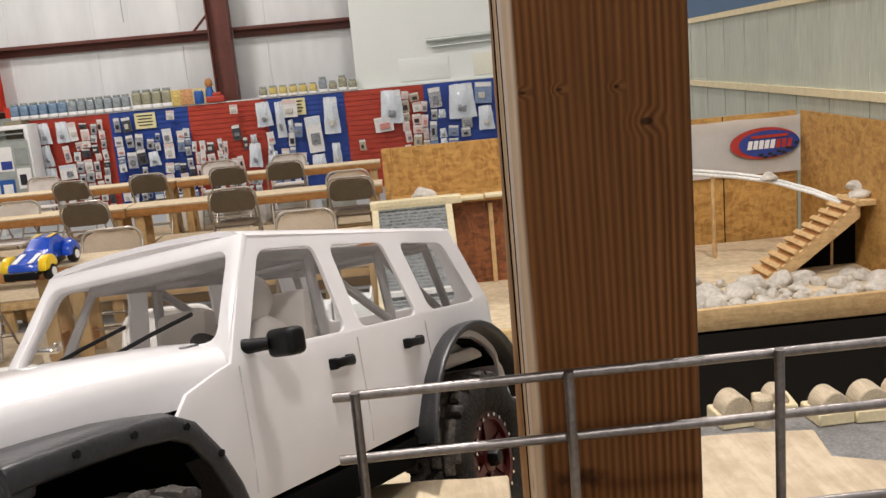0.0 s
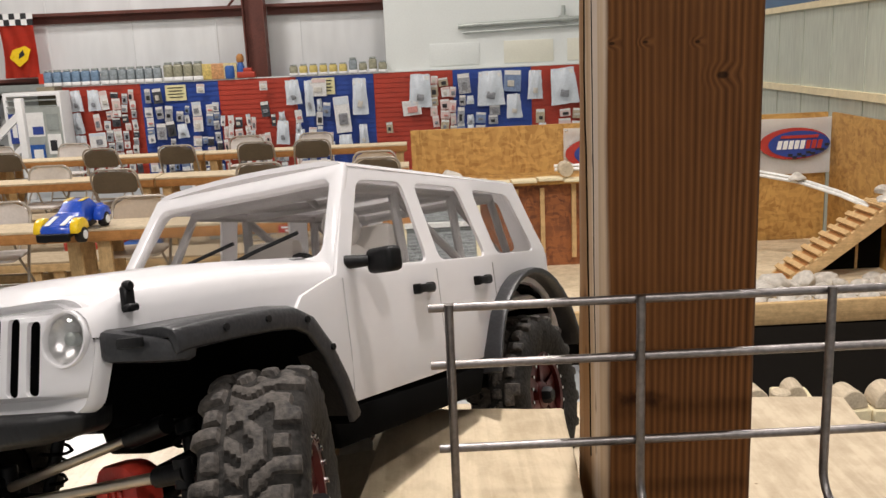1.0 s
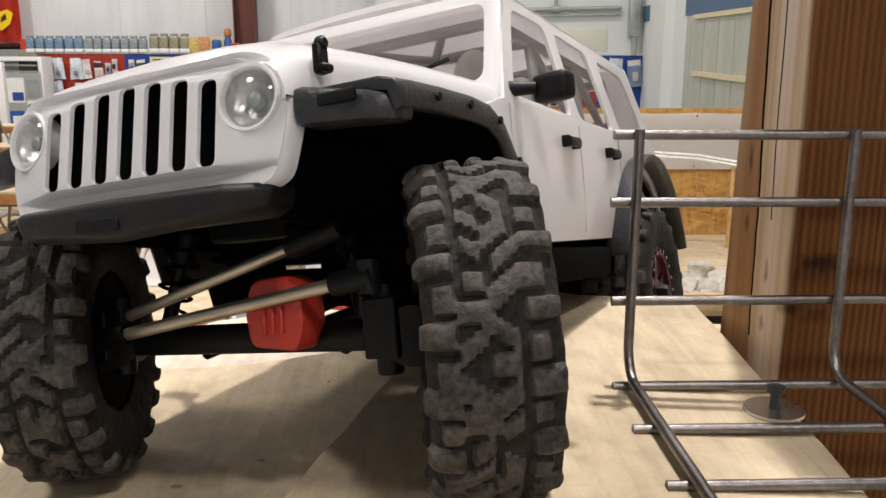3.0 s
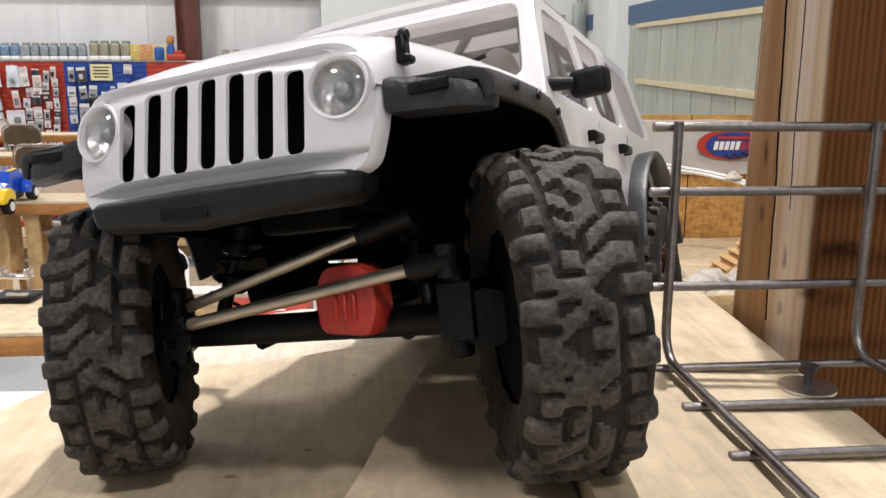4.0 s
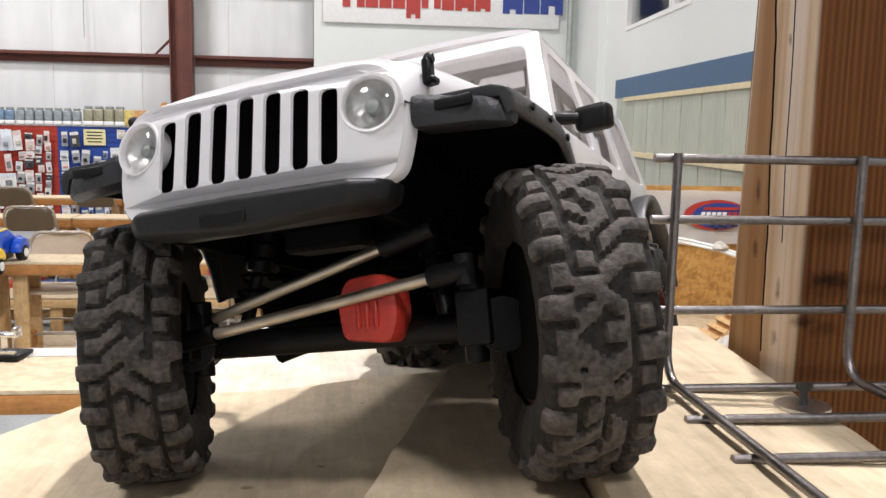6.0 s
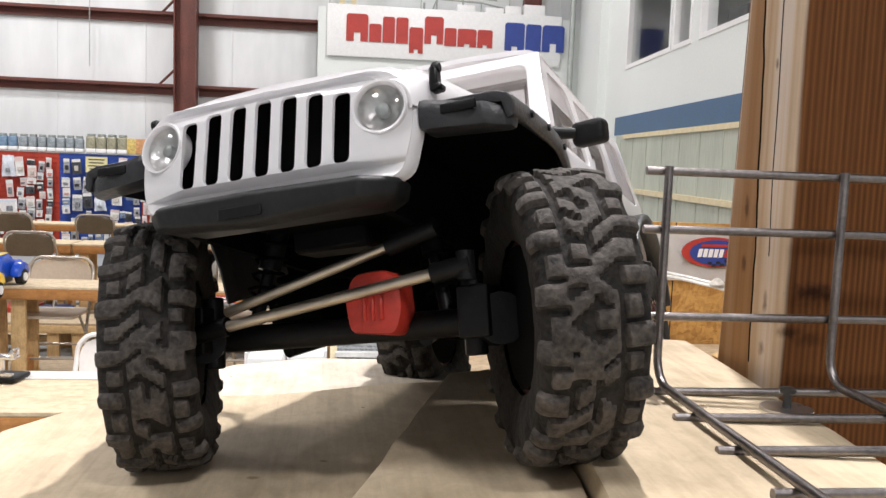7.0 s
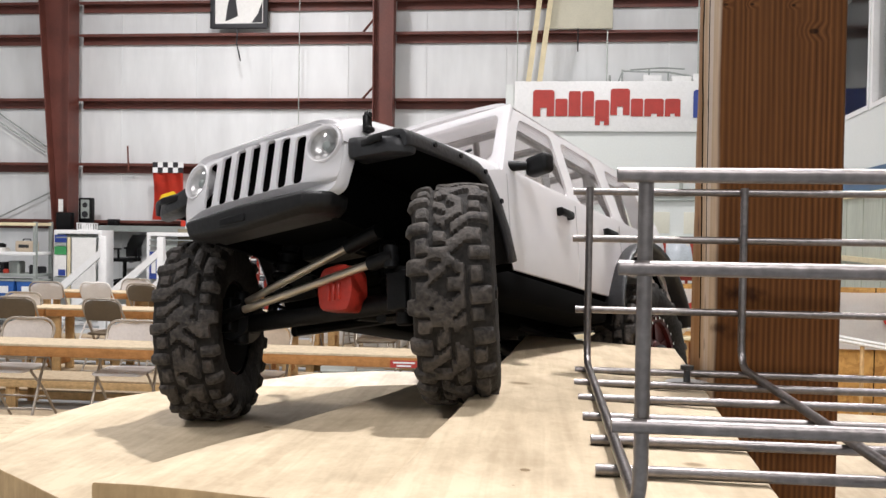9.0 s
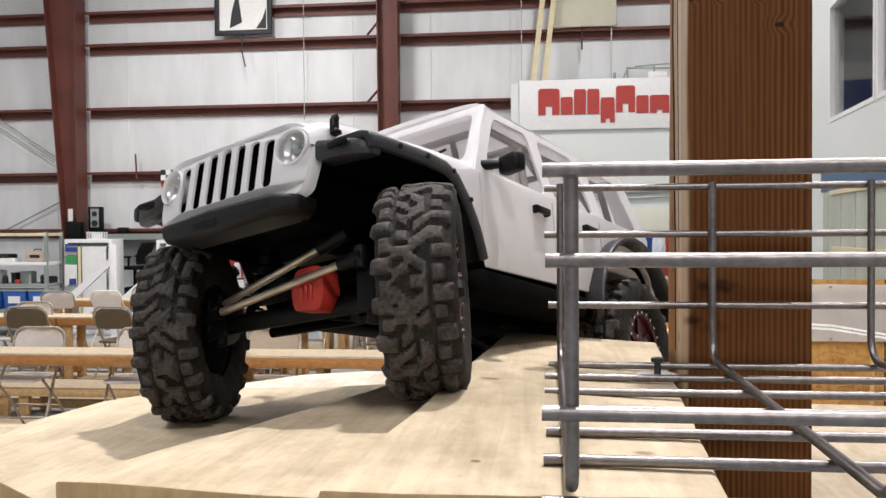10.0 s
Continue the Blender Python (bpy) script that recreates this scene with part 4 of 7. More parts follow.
def pack(x, z, w, h, k, d=0.0):
    t = thing("blister_pack", pack_name[k] + " carded goods hanging on the slat wall", "package", "packs on the slat wall", m=pose(x, 13.55 - d, z, 0, rng.uniform(-6, 6), 0))
    g = rng.choice(((0, 1, 3, 2, 3, 1), (0, 0, 1, 1), (0, 0, 1, 3), (1, 1, 3, 3), (3, 2, 0, 1), (0, 1, 3, 3), (0, 3, 0, 1))[k])
    a, g2, b = pack_mesh(w, h, k, g)
    part("bag" if k == 3 else "card", a, None, t)
    part("blister", g2, None, t)
    part("header", b, None, t)
    part("hook", hook_mesh, None, t)


LARGE = [(-5.36, 1.48, 0.19, 0.32, 3), (-5.09, 1.48, 0.20, 0.32, 3), (-4.94, 1.46, 0.12, 0.29, 0), (-5.38, 1.14, 0.16, 0.33, 3), (-5.35, 0.79, 0.20, 0.27, 3), (-5.08, 1.11, 0.10, 0.26, 4), (-4.25, 1.46, 0.09, 0.22, 1), (-4.11, 1.46, 0.14, 0.23, 2), (-4.10, 1.18, 0.11, 0.19, 1), (-3.94, 1.19, 0.12, 0.25, 1), (-4.09, 0.92, 0.15, 0.25, 1), (-3.95, 0.95, 0.14, 0.24, 2), (-3.77, 0.90, 0.18, 0.22, 3), (-3.52, 1.23, 0.14, 0.22, 0), (-3.51, 1.00, 0.15, 0.23, 0), (-5.10, 0.82, 0.26, 0.23, 0)]
LARGE += [(-2.01, 1.50, 0.25, 0.38, 3), (-1.76, 1.48, 0.15, 0.55, 3), (-1.59, 1.50, 0.23, 0.27, 0), (-1.27, 1.21, 0.24, 0.56, 0), (-0.96, 1.48, 0.25, 0.56, 3), (-0.94, 0.77, 0.15, 0.35, 3), (-1.23, 0.62, 0.24, 0.30, 3), (-2.19, 0.88, 0.21, 0.37, 3), (-2.46, 1.19, 0.13, 0.24, 2), (-2.45, 1.50, 0.12, 0.14, 0), (-3.42, 1.50, 0.12, 0.14, 0)]
LARGE += [(-0.01, 1.50, 0.37, 0.51, 3), (-0.17, 1.10, 0.29, 0.23, 0), (-0.53, 0.78, 0.10, 0.17, 6), (0.66, 1.48, 0.19, 0.31, 1), (1.08, 1.50, 0.44, 0.53, 3), (1.44, 1.50, 0.27, 0.33, 5), (1.44, 1.13, 0.25, 0.37, 3), (1.79, 1.48, 0.24, 0.44, 3), (2.21, 1.50, 0.45, 0.56, 3), (2.69, 1.50, 0.27, 0.60, 3), (3.22, 1.50, 0.26, 0.5, 3), (3.50, 1.48, 0.22, 0.42, 5)]
for x, z, w, h, k in LARGE:
    pack(x, z, w, h, k, 0.04)


def hang(x0, x1, z0, z1, w, h, keep, kinds):
    """Uneven columns of small packs, clear of the large ones."""
    x = x0
    while x < x1 - 0.03:
        cw = w * rng.uniform(0.75, 1.25)
        z = z1 - rng.uniform(0, 0.08)
        while z > z0:
            ph = h * rng.uniform(0.7, 1.45)
            clear = all(abs(x + cw / 2 - a) > 0.42 * (cw + b) or z - ph > c - 0.02 or z < c - d + 0.02 for a, c, b, d, k in LARGE)
            if clear and rng.random() < keep:
                pack(x + cw / 2 + rng.uniform(-0.02, 0.02), z, round(cw * rng.uniform(0.85, 1), 2), round(ph, 2), rng.choice(kinds), rng.choice((0, 0.02, 0.035)))
            z -= ph * rng.uniform(0.92, 1.08) + rng.uniform(0.0, 0.03)
        x += cw + rng.uniform(0.004, 0.03)


hang(-5.52, -5.15, 0.15, 0.50, 0.13, 0.20, 0.8, (0, 3, 1))
hang(-4.96, -4.42, 0.15, 1.48, 0.105, 0.13, 0.93, (0, 0, 0, 4, 1, 2))
hang(-5.15, -4.96, 0.15, 0.58, 0.10, 0.13, 0.9, (0, 4, 2))
hang(-4.32, -3.20, 0.15, 1.25, 0.105, 0.14, 0.84, (0, 0, 5, 1, 2, 0))
hang(-3.14, -2.25, 0.15, 1.02, 0.095, 0.15, 0.80, (0, 0, 4, 2, 1))
hang(-2.25, -1.97, 0.15, 1.05, 0.10, 0.16, 0.6, (0, 3, 4))
hang(-1.93, -1.42, 0.15, 1.20, 0.12, 0.18, 0.85, (0, 3, 0, 1, 5))
hang(0.14, 0.48, 0.3, 1.48, 0.12, 0.135, 0.92, (4, 6, 4, 0))
hang(0.56, 1.30, 0.5, 1.20, 0.15, 0.18, 0.75, (3, 5, 1, 5))
hang(1.80, 2.60, 0.5, 0.90, 0.18, 0.16, 0.5, (3, 4, 6))
for x, z, w, h in ((-3.83, 1.50, 0.32, 0.24), (-1.52, 1.51, 0.34, 0.26)):
    card = thing("price_card", "cream price card with printed lines on the slat wall", "sign", "price cards", m=pose(x, 13.585, z - h / 2))
    part("card", Shape().box(0, 0, 0, w, 0.008, h), M_LABELY, card)
    for k in range(4):
        part("print_bar", Shape().box(0, -0.006, h * (0.32 - 0.2 * k), w * (0.75 - 0.1 * (k % 2)), 0.004, h * 0.07), M_INK, card)

# jars on the ledge
jar_mats = {"blue": mat("jar_blue_tint", (0.17, 0.26, 0.37), 0.2, 0, 0.25, 20), "clear": mat("jar_clear_tint", (0.27, 0.31, 0.33), 0.2, 0, 0.25, 20),
            "olive": mat("jar_olive_tint", (0.32, 0.31, 0.22), 0.25, 0, 0.25, 20), "yellow": mat("jar_yellow_tint", (0.60, 0.48, 0.16), 0.3, 0, 0.2, 20)}
jar_cache = {}


def jar(x, tone, w=0.125, h=0.24):
    key = (tone, round(w, 2), round(h, 2))
    if key not in jar_cache:
        jar_cache[key] = (Shape().box(0, 0, h * 0.52, w * 0.96, w * 0.96, h * 0.72).bevel(0.034, 4).mesh("body", jar_mats[tone]),
                          Shape().lathe([(w * 0.40, 0), (w * 0.42, 0.008), (w * 0.40, h * 0.10), (w * 0.34, h * 0.12), (0.0, h * 0.12)], 16).mesh("lid", M_SHELFGREY),
                          Shape().prism(rounded(-w / 2, -w / 2, w / 2, w / 2, 0.03), 0, h * 0.22, "xy").bevel(0.008, 2).mesh("foot", M_WHITE))
    t = thing("storage_jar", tone + " tinted plastic jar with a lid on the ledge", "jar", "jars on the slat wall", m=pose(x, 13.64, 1.56, 0, 0, rng.uniform(-8, 8)))
    b, l, lab = jar_cache[key]
    part("body", b, None, t)
    ob = part("lid", l, None, t)
    ob.location = (0, 0, h * 0.88)
    part("foot", lab, None, t)


for i in range(6):
    jar(-5.78 + 0.145 * i, "blue", 0.135, 0.25)
for i in range(7):
    jar(-4.90 + 0.135 * i, "clear", 0.13, 0.25)
for i in range(4):
    jar(-3.92 + 0.155 * i, "olive", 0.15, 0.29)
CARTON = [mat("yellow_carton", (0.62, 0.47, 0.15), 0.5, 0, 0.35, 22), mat("orange_carton", (0.58, 0.30, 0.13), 0.5, 0, 0.35, 22), mat("cream_carton", (0.62, 0.52, 0.28), 0.5, 0, 0.35, 22)]
for i in range(3):
    solo("snack_carton", Shape().box(0, 0, 0.12, 0.2, 0.1, 0.24).bevel(0.008), CARTON[i], "yellow and orange printed carton on the ledge", "box", "cartons on the ledge", m=pose(-3.32 + 0.19 * i - 0.02, 13.64, 1.56, 0, 0, 4 * i))
solo("red_toy", Shape().box(0, 0, 0.05, 0.28, 0.12, 0.1).box(0.03, 0, 0.12, 0.14, 0.1, 0.07).bevel(0.02), M_SRED, "small red model on the ledge", "toy", m=pose(-2.72, 13.64, 1.56))
solo("round_tin", Shape().lathe([(0.08, 0), (0.09, 0.02), (0.09, 0.17), (0.075, 0.2)], 14), M_BLUEBIN, "blue round tin on the ledge", "tin", m=pose(-2.97, 13.64, 1.56))
tb = thing("toy_bottle", "small blue and brown plastic bottle by the column", "bottle", m=pose(-2.80, 13.65, 1.56))
part("body", Shape().lathe([(0.055, 0), (0.065, 0.02), (0.065, 0.16), (0.045, 0.22), (0.04, 0.24), (0.0, 0.24)], 14), M_BLUEBIN, tb)
part("cap", Shape().lathe([(0.045, 0.24), (0.06, 0.27), (0.058, 0.33), (0.03, 0.37), (0.0, 0.37)], 14), M_APRON, tb)
for i in range(10):
    jar(-1.98 + 0.155 * i, ("olive", "yellow", "yellow", "yellow", "yellow", "yellow", "clear", "olive", "olive", "olive")[i], 0.13, 0.17 if i not in (6, 8) else 0.24)

# ---- side wall with windows ----
def wx(y):
    return 3.69 - 0.0772 * (13.95 - y)


WANG = -math.degrees(math.atan(0.0772))


def wall_piece(name, y0, y1, z0, z1, proud, thick, material, label):
    yc = (y0 + y1) / 2
    s = Shape().box(thick / 2, 0, 0, thick, (y1 - y0) / math.cos(radians(WANG)), z1 - z0)
    return solo(name, s, material, label, kind="structure", m=pose(wx(yc) - proud, yc, (z0 + z1) / 2, 0, 0, WANG))


WY0 = 3.2
wins = [(4.2, 5.8), (6.1, 7.7), (7.95, 8.55), (8.62, 10.5)]
wall_piece("wall_east", WY0, 13.75, 0, 2.88, 0, 0.16, M_WHITEWALL, "white painted side wall")
wall_piece("wall_east_upper", WY0, 13.75, 4.3, 7.6, 0, 0.16, M_WHITEWALL, "white painted side wall above the windows")
edges = [WY0] + [v for w in wins for v in w] + [13.75]
for a, b in zip(edges[::2], edges[1::2]):
    wall_piece("wall_east_pier", a, b, 2.88, 4.3, 0, 0.16, M_WHITEWALL, "white painted pier between windows")
for i, (a, b) in enumerate(wins):
    yc = (a + b) / 2
    w = thing("window_%d" % (i + 1), "white framed office window onto a dim room", "window", m=pose(wx(yc), yc, 3.59, 0, 0, WANG), kind="structure")
    hw, hh = (b - a) / 2, 0.71
    part("window_frame", Shape().plate([[(-hw, -hh), (hw, -hh), (hw, hh), (-hw, hh)], [(-hw + 0.05, hh - 0.05), (hw - 0.05, hh - 0.05), (hw - 0.05, -hh + 0.05), (-hw + 0.05, -hh + 0.05)]], lambda u, v: (-0.01, u, v), lambda u, v: (0.1, 0, 0)), M_WHITE, w)
    p = part("pane", Shape().box(0.05, 0, 0, 0.008, 2 * hw - 0.1, 2 * hh - 0.1), M_LENS, w)
    p.visible_shadow = False
slab("wall_return", 2.86, 9, 3.04, 3.2, 0, 7.6, M_WHITEWALL, "white painted end of the office block")
slab("wall_office_back", 5.2, 5.3, 3.22, 13.7, 2.6, 4.6, M_PALEWOOD, "office back wall seen through the windows")
slab("floor_office", 3.75, 5.3, 3.22, 13.7, 2.5, 2.6, M_CONCRETE, "upper office floor")
for y, h, mm in ((9.2, 0.9, M_INK), (10.0, 0.7, M_SHELFGREY), (8.9, 0.5, M_WHITE), (7.2, 0.55, M_STRIP), (6.5, 0.5, M_STRIP), (5.0, 0.6, M_INK)):
    solo("office_cabinet", Shape().box(0, 0, h / 2, 0.5, 0.5, h).bevel(0.01), mm, "dim office cabinet behind the window", "cabinet", "office cabinets", m=pose(4.5, y, 2.6))
wall_piece("trim_blue_band", WY0, 10.85, 2.06, 2.29, 0.02, 0.02, M_BAND, "dark blue painted board along the wall")
wall_piece("trim_blue_band_end", 12.9, 13.65, 2.06, 2.29, 0.02, 0.02, M_BAND, "dark blue painted board along the wall")
wall_piece("trim_panelling", WY0, 10.75, 0, 2.04, 0.015, 0.015, M_PALEWOOD, "pale green grained wood panelling")
wall_piece("trim_strip", WY0, 10.3, 2.005, 2.055, 0.045, 0.03, M_STRIP, "pale wood strip under the blue board")
wall_piece("trim_strip", WY0, 10.2, 1.345, 1.40, 0.05, 0.035, M_STRIP, "pale wood strip on the panelling")
for k in range(12):
    y = 10.5 - 0.61 * k
    wall_piece("trim_batten", y - 0.012, y + 0.012, 0, 2.0, 0.022, 0.008, M_PALEWOOD, "narrow joint in the panelling")
wall_piece("trim_pilaster", 11.6, 12.6, 0, 4.3, 0.12, 0.12, M_WHITEWALL, "white boxed pillar on the side wall")

# ---- left corner: shelf, cases, railings, office chair ----
sh = thing("storage_shelf", "grey steel shelf unit loaded with parts and bins", "shelf", m=pose(-8.75, 12.6, 0))
for x in (-1.0, 0.98):
    for y in (-0.22, 0.22):
        part("post", Shape().box(x, y, 0.82, 0.05, 0.05, 1.64), M_SHELFGREY, sh)
for z, m in ((0.12, M_SHELFGREY), (0.40, M_SHELFGREY), (0.80, M_SHELFGREY), (1.14, M_WHITE), (1.60, M_STRIP)):
    part("shelf", Shape().box(0, 0, z, 2.0, 0.5, 0.05).bevel(0.004), m, sh)
for i in range(5):
    x = -9.55 + 0.42 * i
    b = thing("storage_bin", "blue printed plastic bin on the shelf", "bin", "bins on the shelf", m=pose(x, 12.5, 0.426))
    part("body", Shape().prism([(-0.17, 0), (0.17, 0), (0.19, 0.28), (-0.19, 0.28)], -0.16, 0.16).bevel(0.01), M_BLUEBIN, b)
    part("label", Shape().box(0, -0.165, 0.15, 0.2, 0.006, 0.11), M_WHITE, b)
    part("lid", Shape().box(0, 0, 0.295, 0.4, 0.34, 0.03).bevel(0.008), M_SHELFGREY, b)
for i in range(11):
    h, w, low = rng.uniform(0.06, 0.20), rng.uniform(0.08, 0.22), i % 3
    solo("parts_box", Shape().box(0, 0, h / 2, w, 0.22, h).box(0, -0.03, h + 0.006, w + 0.012, 0.18, 0.012).bevel(0.008), (M_INK, M_SHELFGREY, M_TANCHAIR, M_INK, M_SRED, M_WHITE, M_INK)[i % 7], "small box of parts on the steel shelf", "box", "boxes on the shelf", m=pose(-9.62 + 0.175 * i, 12.62, 0.826 if low else 1.166, 0, 0, rng.uniform(-18, 18)))
for i in range(9):
    r, h = rng.uniform(0.025, 0.05), rng.uniform(0.06, 0.17)
    solo("parts_tub", Shape().lathe([(r * 0.9, 0), (r, 0.01), (r, h * 0.8), (r * 0.7, h * 0.86), (r * 0.72, h), (0.0, h)], 12), (M_INK, M_SRED, M_PIPE, M_INK, M_BLUEBIN)[i % 5], "small round tub among the shelf clutter", "tub", "tubs on the shelf", m=pose(-9.55 + 0.21 * i, 12.44, 0.826))
solo("paper_stack", Shape().box(0, 0, 0.02, 0.42, 0.26, 0.04).box(0.02, 0.01, 0.05, 0.36, 0.24, 0.018).bevel(0.004, 1), M_PAPER, "white paper stack on the shelf", "paper", m=pose(-8.55, 12.5, 1.166, 0, 0, 4))
rd = thing("tan_case", "tan plastic carry case with a handle on the shelf", "case", m=pose(-7.98, 12.5, 1.166, 0, 0, -6))
part("body", Shape().box(0, 0, 0.085, 0.32, 0.16, 0.17).bevel(0.025, 3), M_TANCHAIR, rd)
part("latch", Shape().box(0, -0.082, 0.09, 0.18, 0.008, 0.05).bevel(0.003, 1), M_INK, rd)
part("handle", Shape().tube([(-0.07, 0, 0.165), (-0.06, 0, 0.20), (0.06, 0, 0.20), (0.07, 0, 0.165)], 0.009, 8), M_INK, rd)


def panel_case(x, y, w, h, label, extras, rails=3):
    c = thing("display_case", label, "case", "display cases", m=pose(x, y, 0))
    part("carcass", Shape().plate([[(-w / 2, 0), (w / 2, 0), (w / 2, h), (-w / 2, h)], [(-w / 2 + 0.06, h - 0.06), (w / 2 - 0.06, h - 0.06), (w / 2 - 0.06, 0.06), (-w / 2 + 0.06, 0.06)]], lambda u, v: (u, -0.2, v), lambda u, v: (0, 0.4, 0)).bevel(0.006), M_WHITE, c)
    part("back", Shape().box(0, 0.19, h / 2, w - 0.12, 0.02, h - 0.12), M_WHITEWALL, c)
    for k, (dx, z, pw, ph, mm) in enumerate(extras):
        part("poster", Shape().box(dx, -0.209 - 0.003 * k, z, pw, 0.012, ph), mm, c)
    for k in range(rails):
        part("rail", Shape().box(0, -0.21, h - 0.12 - 0.09 * k, w - 0.1, 0.015, 0.02), M_SHELFGREY, c)
    return c


panel_case(-7.25, 12.9, 0.80, 1.52, "white display case with printed posters", ((-0.28, 1.38, 0.20, 0.12, M_PRINTBLUE), (-0.28, 1.29, 0.20, 0.05, M_PIPE), (-0.28, 1.19, 0.20, 0.13, M_GREEN), (-0.28, 0.95, 0.20, 0.33, M_PAPER), (-0.25, 0.84, 0.12, 0.10, M_PRINTBLUE), (-0.28, 0.6, 0.20, 0.33, M_PIPE), (-0.13, 0.75, 0.05, 1.3, M_STRIP), (0.12, 0.8, 0.4, 1.2, M_PAPER)), 1)
panel_case(-6.12 + 0.3, 13.2, 0.85, 1.50, "white display case with blue and white posters", ((-0.30, 0.98, 0.14, 0.46, M_PRINTBLUE), (-0.30, 0.95, 0.07, 0.22, M_PAPER), (0.12, 0.75, 0.56, 1.05, M_PIPE), (0.02, 1.02, 0.26, 0.36, M_PAPER), (0.05, 0.93, 0.16, 0.12, M_PRINTBLUE), (0.28, 1.05, 0.18, 0.24, M_SHELFGREY), (0.28, 0.72, 0.20, 0.30, M_PAPER), (0.26, 0.70, 0.10, 0.16, M_INK), (0.0, 0.55, 0.24, 0.34, M_BLUEBIN), (0.02, 0.58, 0.14, 0.14, M_PAPER)))
for x in (-7.35, -6.45):
    g = thing("hand_rail", "white painted timber stair rail", "railing", "stair rails", m=pose(x, 12.2, 0))
    part("rail", Shape().prism([(0, 0.62), (0.06, 0.52), (0.78, 1.15), (0.78, 1.27)], -0.03, 0.03), M_WHITE, g)
    part("rail", Shape().prism([(0.1, 0.22), (0.15, 0.14), (0.78, 0.72), (0.78, 0.82)], -0.03, 0.03), M_WHITE, g)
    part("newel", Shape().box(0.8, 0, 0.72, 0.1, 0.1, 1.44).bevel(0.006), M_WHITE, g)
    part("newel", Shape().box(0.02, 0, 0.31, 0.1, 0.1, 0.62).bevel(0.006), M_WHITE, g)
slab("floor_landing", -7.7, -5.7, 13.43, 14.19, 0, 0.58, M_SHELFGREY, "low grey landing at the head of the steps")
oc = thing("office_chair", "black mesh swivel chair with armrests on the landing", "chair", m=pose(-6.98, 13.76, 0.58, 0, 0, -96))
back = [[(0.235 * u * (1 - 0.12 * v), 0.17 + 0.10 * v - 0.05 * math.sin(math.pi * v) + 0.04 * (1 - u * u), 0.50 + 0.37 * v) for u in (-1, -0.8, -0.4, 0, 0.4, 0.8, 1)] for v in (0, 0.2, 0.4, 0.6, 0.8, 0.94, 1)]
part("backrest", loft(back, 0.018), M_BLACK, oc)
part("seat", Shape().prism(rounded(-0.24, -0.25, 0.24, 0.2, 0.08), 0.41, 0.47, "xy").bevel(0.02), M_BLACK, oc)
part("column", Shape().cyl((0, 0, 0.08), (0, 0, 0.41), 0.03), M_BLACK, oc)
part("back_bar", Shape().tube([(0, 0.1, 0.41), (0, 0.27, 0.44), (0, 0.26, 0.62)], 0.025), M_BLACK, oc)
for k in range(5):
    a = 2 * math.pi * k / 5
    part("foot", Shape().cyl((0, 0, 0.11), (0.29 * math.cos(a), 0.29 * math.sin(a), 0.06), 0.022).cyl((0.29 * math.cos(a) - 0.015, 0.29 * math.sin(a), 0.03), (0.29 * math.cos(a) + 0.015, 0.29 * math.sin(a), 0.03), 0.03), M_BLACK, oc)
for x in (-0.27, 0.27):
    part("armrest", Shape().box(x, -0.04, 0.63, 0.06, 0.26, 0.03).cyl((x, 0.05, 0.44), (x, 0.05, 0.63), 0.018).bevel(0.006), M_BLACK, oc)
spk = thing("wall_speaker", "black box speaker with a grey front by the column", "speaker", m=pose(-7.70, 13.82, 1.855))
part("cabinet", Shape().box(0, 0, 0, 0.24, 0.12, 0.43).bevel(0.02, 2), M_BLACK, spk)
part("front_plate", Shape().box(0.005, -0.063, 0.02, 0.15, 0.008, 0.32).bevel(0.003, 1), M_SHELFGREY, spk)
for z, r in ((0.09, 0.045), (-0.07, 0.055)):
    part("cone", Shape().lathe([(r, 0.0), (r, 0.008), (r * 0.8, 0.006), (r * 0.3, 0.001), (0.0, 0.004)], 18, pose(0.005, -0.067, z, 90, 0, 0)), M_INK, spk)
solo("column_paper", Shape().box(0, 0, 0, 0.085, 0.004, 0.21), M_PAPER, "small white notice taped to the column", "paper", m=pose(-8.10, 13.697, 1.93))
solo("black_box", Shape().box(0, 0, 0, 0.26, 0.14, 0.30).bevel(0.015), M_BLACK, "black box fixed to the front of the column", "box", m=pose(-7.98, 13.628, 1.66))
solo("small_device", Shape().box(0, 0, 0.055, 0.17, 0.12, 0.11).box(0, -0.065, 0.055, 0.12, 0.02, 0.06).bevel(0.008), M_BLACK, "small black device on the grey ledge", "device", m=pose(-7.24, 13.88, 1.6))
bk = thing("white_basket", "small white plastic basket on top of the case", "basket", m=pose(-7.20, 12.9, 1.52))
part("floor", Shape().box(0, 0, 0.006, 0.24, 0.18, 0.012), M_WHITE, bk)
for k in range(7):
    for y in (-0.09, 0.09):
        part("slat", Shape().box(-0.12 + 0.04 * k, y, 0.055, 0.014, 0.008, 0.09), M_WHITE, bk)
part("rim", Shape().box(0, -0.09, 0.105, 0.27, 0.014, 0.014).box(0, 0.09, 0.105, 0.27, 0.014, 0.014).box(-0.13, 0, 0.105, 0.014, 0.18, 0.014).box(0.13, 0, 0.105, 0.014, 0.18, 0.014), M_WHITE, bk)
slab("trim_corner_ledge", -7.75, -5.9, 13.75, 14.15, 1.5, 1.6, M_SHELFGREY, "grey ledge under the flag")

